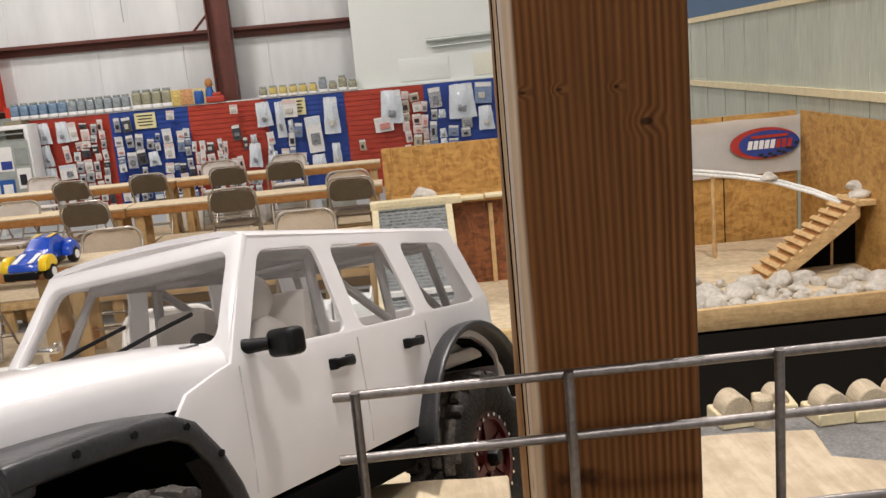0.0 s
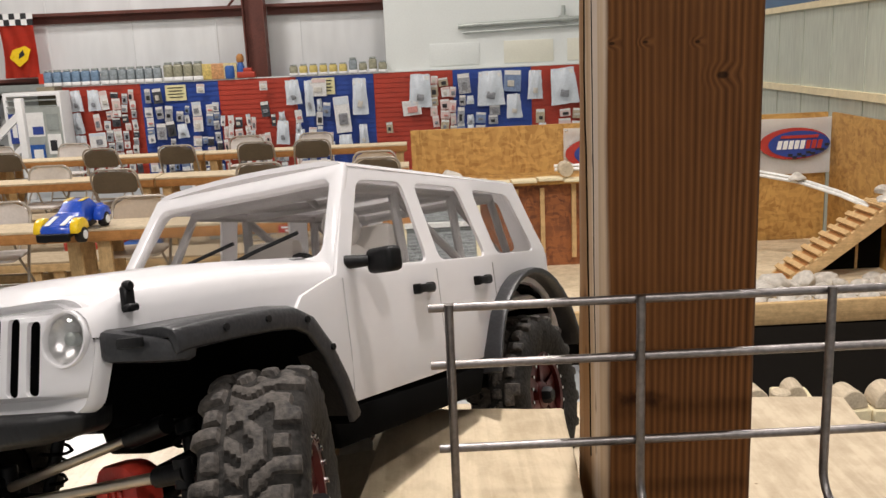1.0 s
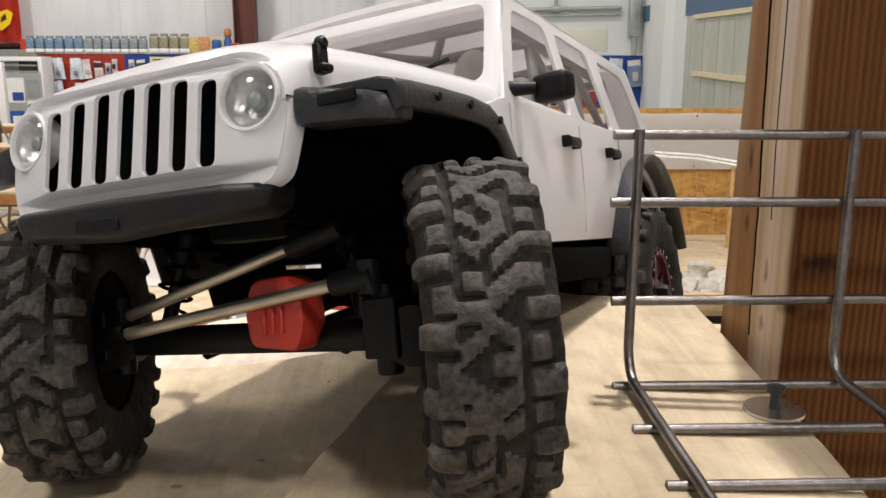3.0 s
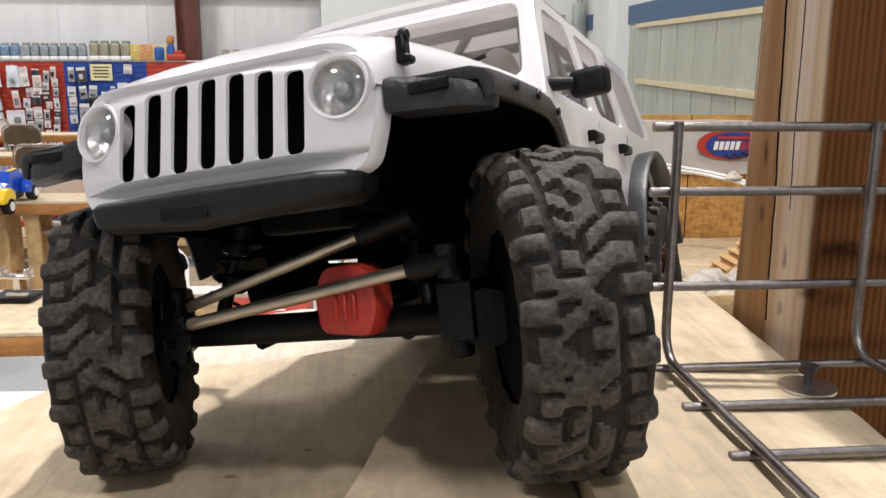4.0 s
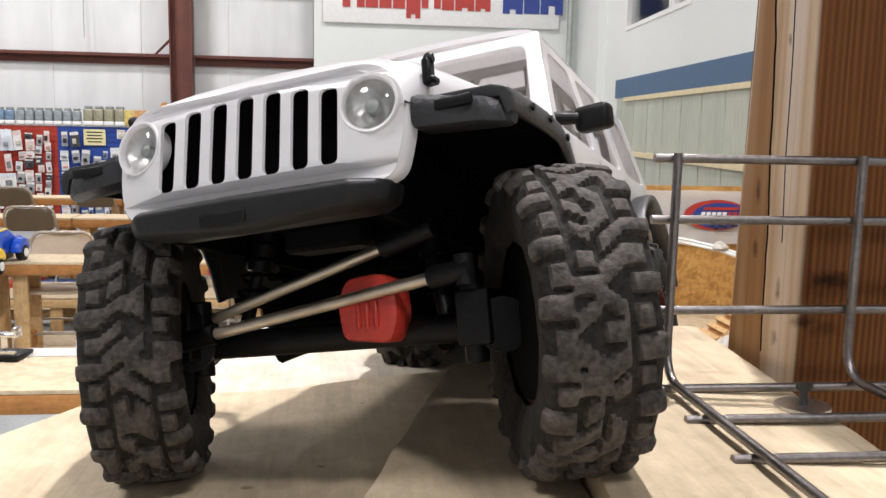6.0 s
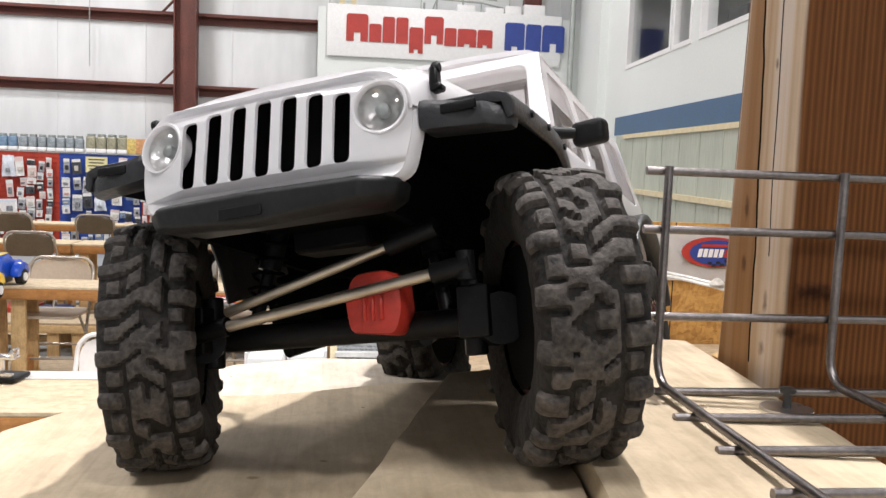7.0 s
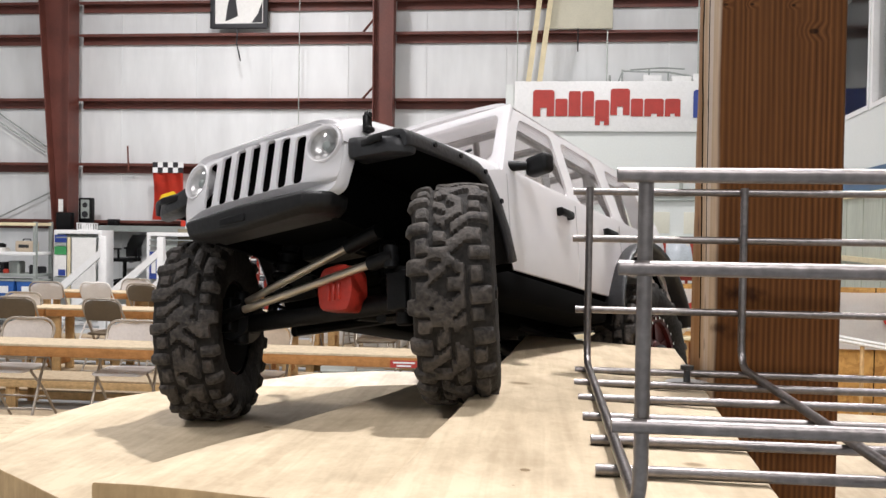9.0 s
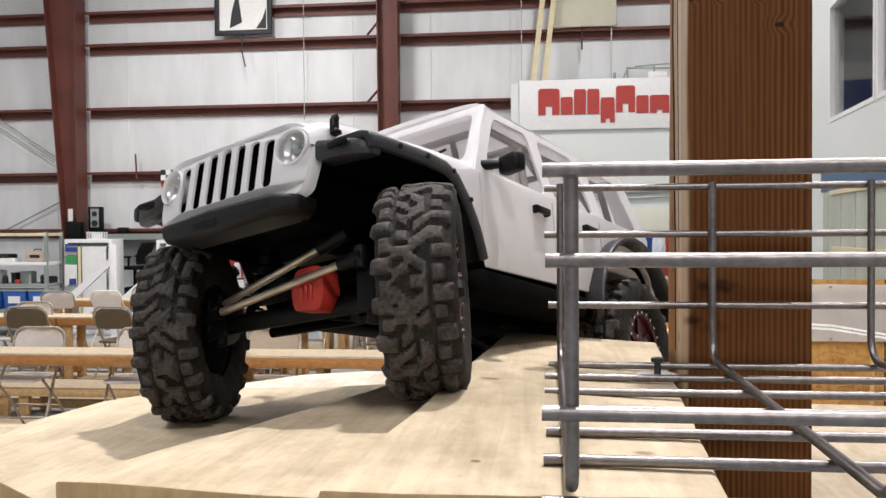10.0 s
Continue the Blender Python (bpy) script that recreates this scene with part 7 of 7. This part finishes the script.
for k in range(19):
    f = k / 18
    x = 0.0640 + 0.1420 * f
    hw = 0.0835 - 0.0150 * min(1.0, f * 1.15) - 0.0035 * max(0, (f - 0.8) / 0.2) ** 2
    zt = 0.1690 - 0.0035 * f + 0.0020 * math.sin(math.pi * f)
    drop = 0.0080 * max(0, (f - 0.84) / 0.16) ** 2.2
    low = 0.1455 + 0.0100 * max(0, 1 - f * 6)
    half = [(1.0, low), (1.0, zt - 0.0130 - drop), (0.992, zt - 0.0085 - drop), (0.960, zt - 0.0040 - drop), (0.900, zt - 0.0010 - drop), (0.800, zt + 0.0002 - drop), (0.720, zt + 0.0028 - drop), (0.450, zt + 0.0045 - drop), (0.0, zt + 0.0055 - drop)]
    row = [(x, -hw * u, v) for u, v in half] + [(x, hw * u, v) for u, v in half[-2::-1]]
    rows_h.append(row)
hood = part("hood", loft(rows_h, 0.002), M_WHITEBODY, jeep)
for y in (-0.024, 0.024):
    part("hood_vent", Shape().box(0.1200, y, 0.1738, 0.026, 0.0055, 0.0014).bevel(0.0005, 1), M_SHELFGREY, hood)
part("cowl_vent", Shape().box(0.0700, 0, 0.1690, 0.014, 0.128, 0.0045).bevel(0.0012, 1), M_FLARE, jeep)
for y in (-0.034, 0.012):
    part("wiper", Shape().tube([(0.0700, y, 0.1725), (0.0600, y + 0.015, 0.1790), (0.0535, y + 0.040, 0.1860)], 0.0012, 6), M_BLACK, jeep)

# grille: one rounded shell, seven slots, round lamp openings
gl_out = soften([(-0.0595, 0.1165), (0.0595, 0.1165), (0.0640, 0.1330), (0.0645, 0.1500), (0.0560, 0.1622), (-0.0560, 0.1622), (-0.0645, 0.1500), (-0.0640, 0.1330)], 0.010, 5)


def inset(lp, f, cx=0.0, cz=0.139):
    return [(cx + (u - cx) * f, cz + (v - cz) * f) for u, v in lp]


slots = [rounded(-0.0038 + 0.0121 * k, 0.1255, 0.0038 + 0.0121 * k, 0.1582 - 0.0004 * k * k, 0.0024, 3)[::-1] for k in range(-3, 4)]
eyes = [disc(28, 0.0104, s * 0.0518, 0.1462)[::-1] for s in (-1, 1)]


def gpt(u, v):
    e = max(0.0, abs(u) - 0.030) / 0.0345
    return (0.2135 - 0.0065 * e ** 2.2 - 0.0022 * ((v - 0.128) / 0.012 if v > 0.128 else 0) ** 1.15 * 0.75, u, v)


flat_faces(part("grille", Shape().plate([gl_out] + slots + eyes, gpt, lambda u, v: (-0.0020, 0, 0)).bevel(0.0008, 2, 50), M_WHITEBODY, jeep))
# the rim of the shell, rolling back to the fenders
rim_rows = []
for f, back in ((0.996, 0.0004), (1.018, 0.0010), (1.032, 0.0030), (1.036, 0.0065)):
    lp = inset(gl_out, f)
    rim_rows.append([(gpt(u, v)[0] - back, u, min(v, 0.1655)) for u, v in lp + lp[:1]])
part("grille_rim", loft(rim_rows, 0.0015), M_WHITEBODY, jeep)
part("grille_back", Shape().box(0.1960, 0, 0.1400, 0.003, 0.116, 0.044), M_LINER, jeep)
for s in (-1, 1):
    at = pose(0.2068, s * 0.0518, 0.1462, 0, 83, s * 7) @ Matrix.Scale(0.92, 4)
    hl = part("headlight", Shape().lathe([(0.0112, -0.0060), (0.0118, -0.0010), (0.0126, 0.0016), (0.0122, 0.0030), (0.0112, 0.0028), (0.0104, 0.0010), (0.0104, -0.0060)], 32, at, caps=False), M_WHITEBODY, jeep)
    part("reflector", Shape().lathe([(0.0, -0.0058), (0.003, -0.0056), (0.0065, -0.0040), (0.0100, -0.0008), (0.0103, 0.0004), (0.0103, -0.0010), (0.006, -0.0060), (0.0, -0.0070)], 24, at, caps=False), M_REFLECT, hl)
    part("bulb", Shape().lathe([(0.0030, -0.0052), (0.0030, -0.0012), (0.0014, 0.0)], 12, at), M_SHELFGREY, hl)
    part("lens", Shape().lathe([(0.0103, 0.0008), (0.0085, 0.0024), (0.0045, 0.0036), (0.0, 0.0040)], 24, at, caps=False), M_LENS, hl)

# bumper and front under-parts
bq = Shape()
lo_ = [(0.2050, -0.0490), (0.2140, -0.0420), (0.2165, 0), (0.2140, 0.0420), (0.2050, 0.0490), (0.1900, 0.0480), (0.1900, -0.0480)]
hi_ = [(0.2090, -0.0590), (0.2205, -0.0470), (0.2240, 0), (0.2205, 0.0470), (0.2090, 0.0590), (0.1930, 0.0570), (0.1930, -0.0570)]
ring_m = [[bq.bm.verts.new((x, y, z)) for x, y in lp] for lp, z in ((lo_, 0.1035), ([(x + (X - x) * 0.8, y + (Y - y) * 0.8) for (x, y), (X, Y) in zip(lo_, hi_)], 0.1055), (hi_, 0.1165), ([(x * 0.99, y * 0.97) for x, y in hi_], 0.1185))]
for a, b in zip(ring_m, ring_m[1:]):
    for k in range(7):
        bq.bm.faces.new((a[k], a[(k + 1) % 7], b[(k + 1) % 7], b[k]))
bq.bm.faces.new(ring_m[0][::-1])
bq.bm.faces.new(ring_m[-1])
for v in bq.bm.verts:
    if v.co.z < 0.108:
        v.co.z += 0.0050 * min(1.0, max(0.0, (abs(v.co.y) - 0.030) / 0.020))
bumper = part("front_bumper", bq.bevel(0.0014, 2, 20), M_BUMPER, jeep)
part("bumper_badge", Shape().box(0.2230, -0.004, 0.1100, 0.0012, 0.020, 0.0045).bevel(0.0004, 1), M_BLACK, bumper)
# solid near-black block that makes the hollow under the hood dark
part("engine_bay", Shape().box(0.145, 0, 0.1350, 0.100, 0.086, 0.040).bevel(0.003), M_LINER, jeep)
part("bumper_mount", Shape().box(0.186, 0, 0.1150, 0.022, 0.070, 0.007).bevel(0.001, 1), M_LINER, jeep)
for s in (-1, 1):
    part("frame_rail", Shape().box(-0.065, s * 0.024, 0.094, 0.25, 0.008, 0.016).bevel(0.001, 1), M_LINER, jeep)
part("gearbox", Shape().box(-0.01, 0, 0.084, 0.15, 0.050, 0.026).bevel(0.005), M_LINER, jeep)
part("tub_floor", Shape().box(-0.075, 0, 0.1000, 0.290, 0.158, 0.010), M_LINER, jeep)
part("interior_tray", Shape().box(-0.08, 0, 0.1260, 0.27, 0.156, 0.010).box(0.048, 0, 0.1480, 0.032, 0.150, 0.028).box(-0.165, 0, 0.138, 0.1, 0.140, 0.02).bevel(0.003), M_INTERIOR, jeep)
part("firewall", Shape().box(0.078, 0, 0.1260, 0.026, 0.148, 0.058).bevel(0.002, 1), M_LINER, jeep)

# windshield, roof, rear
ws_out = [(-0.0830, 0), (0.0830, 0), (0.0725, 1), (-0.0725, 1)]


def wpt(u, v):
    return (0.0690 - 0.0390 * v + 0.0025 * (1 - (u / 0.08) ** 2), u, BELT + 0.0015 + (ROOF - BELT) * v)


WS_IN = soften([(-0.0725, 0.010), (0.0725, 0.010), (0.0650, 0.0535), (-0.0650, 0.0535)], 0.006)
ws_flat = lambda lp: [(u, v / 0.0615) for u, v in lp]
part("windshield_frame", Shape().plate([ws_out, ws_flat(WS_IN)[::-1]], wpt, lambda u, v: (-0.004, 0, -0.0030)).bevel(0.0012, 2, 50), M_WHITEBODY, jeep)
part("windshield", Shape().plate([ws_flat(WS_IN)], lambda u, v: Vector(wpt(u, v)) + Vector((-0.002, 0, -0.002)), lambda u, v: (-0.0004, 0, -0.0004)), M_PANE, jeep).visible_shadow = False
rows_r = []
for k in range(11):
    f = k / 10
    x = 0.0310 - 0.2330 * f
    z0 = ROOF - 0.003 * f
    rows_r.append([(x, 0.0725 * u, z0 - 0.0035 * max(0, abs(u) - 0.9) / 0.1 + 0.0030 + 0.0035 * (1 - u * u)) for u in (-1, -0.97, -0.92, -0.8, -0.6, -0.3, 0, 0.3, 0.6, 0.8, 0.92, 0.97, 1)])
part("roof", loft(rows_r, 0.003), M_WHITEBODY, jeep)
re_in = soften([(-0.060, 0.166), (0.060, 0.166), (0.056, 0.208), (-0.056, 0.208)], 0.006)
part("rear_panel", Shape().plate([[(-0.0835, 0.096), (0.0835, 0.096), (0.0845, 0.160), (0.0725, 0.2195), (-0.0725, 0.2195), (-0.0845, 0.160)], re_in[::-1]], lambda u, v: (-0.2250 + 0.022 * max(0, (v - 0.165) / 0.055), u, v), lambda u, v: (0.0035, 0, 0)).bevel(0.0008, 1, 50), M_WHITEBODY, jeep)
part("rear_bumper", Shape().box(-0.236, 0, 0.098, 0.014, 0.13, 0.016).bevel(0.003), M_BLACK, jeep)

# cage, seats, figure
cg = Shape()
for s in (-1, 1):
    cg.tube([(0.036, s * 0.066, 0.135), (0.034, s * 0.066, 0.172), (0.012, s * 0.060, 0.211), (-0.185, s * 0.059, 0.209), (-0.203, s * 0.062, 0.155)], 0.0032, 8)
    cg.tube([(-0.038, s * 0.065, 0.130), (-0.038, s * 0.060, 0.210)], 0.0032, 8)
    cg.tube([(-0.116, s * 0.065, 0.130), (-0.116, s * 0.060, 0.210)], 0.0032, 8)
    cg.tube([(-0.040, s * 0.060, 0.207), (-0.112, s * 0.063, 0.163)], 0.0028, 8)
    cg.tube([(-0.118, s * 0.060, 0.207), (-0.198, s * 0.062, 0.155)], 0.0028, 8)
for x, z in ((0.012, 0.211), (-0.038, 0.210), (-0.116, 0.2095), (-0.185, 0.208), (-0.038, 0.172)):
    cg.cyl((x, -0.060, z), (x, 0.060, z), 0.0032, n=8)
for a, b in (((0.012, -0.030, 0.211), (-0.038, 0.0, 0.210)), ((0.012, 0.030, 0.211), (-0.038, 0.0, 0.210))):
    cg.cyl(a, b, 0.0026, n=8)
part("roll_cage", cg, M_CAGE, jeep)
for s in (-1, 1):
    part("seat", Shape().box(-0.012, s * 0.038, 0.140, 0.044, 0.044, 0.016).box(-0.033, s * 0.038, 0.163, 0.013, 0.042, 0.056, pose(0, 0, 0, 0, -10, 0)).bevel(0.005), M_INTERIOR, jeep)
dl = Shape().lathe([(0.013, 0.146), (0.019, 0.158), (0.020, 0.168), (0.011, 0.176), (0.0065, 0.179)], 14, pose(-0.012, 0.038, 0))
bmesh.ops.create_uvsphere(dl.bm, u_segments=14, v_segments=10, radius=0.0125, matrix=pose(-0.009, 0.038, 0.190) @ Matrix.Diagonal((1.1, 0.9, 1.15, 1)))
part("toy_figure", dl, M_DOLL, jeep, "plain unpainted white toy driver figure")
part("steering_wheel", Shape().lathe([(0.010, -0.001), (0.0118, 0), (0.010, 0.001), (0.0095, 0)], 16, pose(0.030, 0.038, 0.166, 0, -60, 0)), M_BLACK, jeep)

# wheels
rng = random.Random(9)
ty = Shape()
prof = [(0.0300, -0.0190), (0.0330, -0.0212), (0.0400, -0.0240), (0.0465, -0.0247), (0.0505, -0.0240), (0.0535, -0.0222)]
prof += [(0.0556 - 0.0014 * (abs(k - 8) / 8) ** 2.2, 0.0205 * (k - 8) / 8) for k in range(17)]
prof += [(r, -w) for r, w in prof[5::-1]]
NC = 210
trings = [[ty.bm.verts.new((r * math.cos(2 * math.pi * k / NC), r * math.sin(2 * math.pi * k / NC), w * 0.87)) for k in range(NC)] for r, w in prof]
cells = {}
for j in range(len(prof) - 1):
    for k in range(NC):
        cells[(j, k)] = ty.bm.faces.new((trings[j][k], trings[j][(k + 1) % NC], trings[j + 1][(k + 1) % NC], trings[j + 1][k]))
bmesh.ops.recalc_face_normals(ty.bm, faces=ty.bm.faces)
# interlocking blocks: (first strip, last strip, start, columns, slant), the shoulders long and short by turns
LANES = ((4, 8, 0, 5, 0), (10, 12, 3, 5, 1), (14, 16, 0, 5, -1), (18, 22, 3, 5, 0))
lugs = []
for k in range(35):
    for lane, (j0, j1, shift, span, skew) in enumerate(LANES):
        lo, hi = j0, j1
        if lane == 0 and k % 2:
            lo += 2
        if lane == 3 and k % 2 == 0:
            hi -= 2
        slip = rng.choice((0, 0, 0, 1))
        if lane in (1, 2):
            lo, hi = lo - rng.choice((0, 0, 1)), hi + rng.choice((0, 0, 1))
            skew = rng.choice((skew, skew, 0, -skew))
        for c in range(span - (rng.random() < 0.45)):
            for j in range(lo, hi + 1):
                lugs.append(cells[(j, (k * 6 + shift + slip + c + skew * (j - j0)) % NC)])
for f in set(lugs):
    f.material_index = 1
bmesh.ops.inset_region(ty.bm, faces=list(set(lugs)), thickness=0.0006, depth=0.0036, use_even_offset=False, use_boundary=True)
for v in ty.bm.verts:
    v.co += 0.0008 * Vector((noise.noise(v.co * 170), noise.noise(v.co * 170 + Vector((9, 0, 0))), noise.noise(v.co * 170 + Vector((0, 9, 0)))))
for _ in range(2):
    bmesh.ops.smooth_vert(ty.bm, verts=ty.bm.verts[:], factor=0.42, use_axis_x=True, use_axis_y=True, use_axis_z=True)
TYRE = ty.mesh("tyre", M_RUBBER)
TYRE.materials.append(M_LUG)
rm = Shape().lathe([(0.0305, -0.018), (0.0315, -0.0175), (0.0285, -0.012), (0.0285, 0.012), (0.0318, 0.0185), (0.0305, 0.0205), (0.026, 0.0205), (0.0255, 0.016), (0.012, 0.0135), (0.0095, 0.0175), (0.006, 0.018), (0.0055, 0.012)], 30)
for k in range(6):
    a = 2 * math.pi * k / 6
    rm.box(0.0175 * math.cos(a), 0.0175 * math.sin(a), 0.015, 0.014, 0.006, 0.004, Matrix.Rotation(a, 4, "Z"))
rm.move(Matrix.Diagonal((1, 1, 0.82, 1)))
RIM = rm.mesh("rim", M_RIM)
bl = Shape()
for k in range(20):
    a = 2 * math.pi * k / 20
    bl.cyl((0.0283 * math.cos(a), 0.0283 * math.sin(a), 0.020), (0.0283 * math.cos(a), 0.0283 * math.sin(a), 0.0222), 0.0013, n=6)
bl.move(Matrix.Diagonal((1, 1, 0.84, 1)))
BOLTS = bl.mesh("beadlock_bolts", M_CHROME)
HUB = Shape().lathe([(0.006, 0.012), (0.006, 0.019), (0.0045, 0.0215), (0.002, 0.022)], 6).mesh("hub_nut", M_BLACK)
BACK = Shape().lathe([(0.004, -0.017), (0.029, -0.016), (0.029, -0.013), (0.004, -0.013)], 20).mesh("rim_back", M_LINER)
steer = 30.0
TY = pose(0, 0, 0) @ Matrix.Diagonal((1.028, 1.028, 0.985, 1))
centres = {}
for nm, lx, s, touch in (("fl", AX_F, 1, 1.5110), ("fr", AX_F, -1, 1.4742), ("rl", AX_R, 1, 1.4370), ("rr", AX_R, -1, 1.4285)):
    c = Vector((lx, s * (0.100 if lx > 0 else (0.077 if s > 0 else 0.097)), 0.0600))
    w = JEEP @ c
    dz = touch + 0.0640 - w.z
    c = INV @ Vector((w.x, w.y, w.z + max(-0.03, min(0.034, dz))))
    centres[nm] = c
    turn = (steer if lx > 0 else 0) + (0 if s > 0 else 180)
    wh = new("wheel")
    wh.parent = jeep
    wh.matrix_basis = Matrix.Translation(c) @ pose(0, 0, 0, 0, 0, turn) @ pose(0, 0, 0, -90, 0, 0) @ pose(0, 0, 0, 0, 0, 31 * lx * 10 + 17 * s) @ TY
    for n2, me in (("tyre", TYRE), ("rim", RIM), ("beadlock_bolts", BOLTS), ("hub_nut", HUB), ("rim_back", BACK)):
        part(n2, me, None, wh, {"rim": "dark red rim"}.get(n2, ""))
fl_c, fr_c, rl_c, rr_c = (centres[k] for k in ("fl", "fr", "rl", "rr"))


def between(a, b, f, d=(0, 0, 0)):
    return a.lerp(b, f) + Vector(d)


part("front_axle", Shape().cyl(between(fr_c, fl_c, 0.12), between(fr_c, fl_c, 0.88), 0.0062, n=12).cyl(between(fr_c, fl_c, 0.10, (-0.012, 0, 0)), between(fr_c, fl_c, 0.16, (0.012, 0, 0)), 0.011).cyl(between(fr_c, fl_c, 0.84, (-0.012, 0, 0)), between(fr_c, fl_c, 0.90, (0.012, 0, 0)), 0.011), M_BLACK, jeep)
dm = between(fr_c, fl_c, 0.625, (0.010, 0, 0.010))
dif = Shape().prism(soften([(-0.0125, -0.012), (0.0095, -0.0145), (0.0135, -0.004), (0.0125, 0.010), (0.005, 0.0145), (-0.010, 0.0135), (-0.0145, 0.003)], 0.004), -0.008, 0.008, "yz").bevel(0.0025, 2).move(Matrix.Translation(dm))
cover = part("diff_cover", dif, M_RED, jeep, "red differential cover")
for k in (-1, 0, 1):
    part("cover_rib", Shape().box(dm.x + 0.0085, dm.y + 0.004 * k, dm.z - 0.002, 0.0022, 0.0018, 0.011).bevel(0.0006, 1), M_RED, cover)
p1, p2 = between(fr_c, fl_c, 0.225, (0.020, 0, 0.004)), between(fr_c, fl_c, 0.845, (0.020, 0, 0.022))
part("steering_link", Shape().cyl(p1, p2, 0.0026, n=10), M_LINK, jeep, "bare steel steering link")
part("link_end", Shape().cyl(p2 - (p2 - p1) * 0.12, p2 + (p2 - p1) * 0.02, 0.0045, n=10).cyl(p2 - Vector((0, 0, 0.006)), p2 + Vector((0, 0, 0.006)), 0.004, n=10), M_BLACK, jeep)
part("link_end", Shape().cyl(p1 + (p2 - p1) * 0.06, p1 - (p2 - p1) * 0.10, 0.0045, n=10), M_BLACK, jeep)
p3, p4 = between(fr_c, fl_c, 0.23, (0.012, 0, 0.012)), between(fr_c, fl_c, 0.70, (0.012, 0, 0.037))
part("track_bar", Shape().cyl(p3, p4, 0.0024, n=10), M_LINK, jeep, "bare steel track bar")
part("link_end", Shape().cyl(p4 - (p4 - p3) * 0.1, p4 + (p4 - p3) * 0.15, 0.0045, n=10), M_BLACK, jeep)
part("rear_axle", Shape().cyl(between(rr_c, rl_c, 0.12), between(rr_c, rl_c, 0.88), 0.0075, n=12).cyl(between(rr_c, rl_c, 0.5, (-0.018, 0, 0)), between(rr_c, rl_c, 0.5, (0.02, 0, 0)), 0.019, n=14), M_BLACK, jeep)
for s, c in ((1, fl_c), (-1, fr_c), (1, rl_c), (-1, rr_c)):
    front = c.x > 0
    lowp = Vector((c.x - 0.006 if front else c.x + 0.004, s * 0.050, c.z + 0.004))
    upp = Vector((0.136 if front else -0.13, s * 0.036, 0.132))
    shock = part("shock", Shape().cyl(lowp, lowp.lerp(upp, 0.45), 0.0032, n=10).cyl(lowp.lerp(upp, 0.45), upp, 0.0055, n=12), M_BLACK, jeep)
    co = Shape()
    pts = []
    ax = (upp - lowp).normalized()
    e1 = ax.orthogonal().normalized()
    e2 = ax.cross(e1)
    for k in range(57):
        a = 2 * math.pi * k / 8
        pts.append(lowp.lerp(upp, 0.08 + 0.8 * k / 56) + 0.0072 * (math.cos(a) * e1 + math.sin(a) * e2))
    part("coil_spring", co.tube(pts, 0.0009, 5), M_LINER, shock)
for s in (-1, 1):
    part("lower_link", Shape().cyl((0.05, s * 0.022, 0.075), (0.140, s * 0.036, fl_c.lerp(fr_c, 0.5).z - 0.006), 0.0035, n=8), M_BLACK, jeep)
    part("lower_link", Shape().cyl((-0.05, s * 0.022, 0.075), (-0.15, s * 0.036, rl_c.lerp(rr_c, 0.5).z - 0.006), 0.0035, n=8), M_BLACK, jeep)
    part("knuckle", Shape().box((fl_c if s > 0 else fr_c).x + 0.006, s * 0.07, (fl_c if s > 0 else fr_c).z + 0.004, 0.022, 0.014, 0.022).cyl(((fl_c if s > 0 else fr_c).x + 0.004, s * 0.066, (fl_c if s > 0 else fr_c).z - 0.014), ((fl_c if s > 0 else fr_c).x + 0.004, s * 0.066, (fl_c if s > 0 else fr_c).z + 0.020), 0.005, n=12).bevel(0.005, 3), M_BLACK, jeep)
part("drive_shaft", Shape().cyl((0.04, 0.004, 0.072), (0.135, 0.012, fl_c.lerp(fr_c, 0.4).z), 0.004, n=10), M_BLACK, jeep)
part("servo", Shape().box(0.126, -0.012, 0.112, 0.022, 0.042, 0.014).bevel(0.002, 1), M_BLACK, jeep)
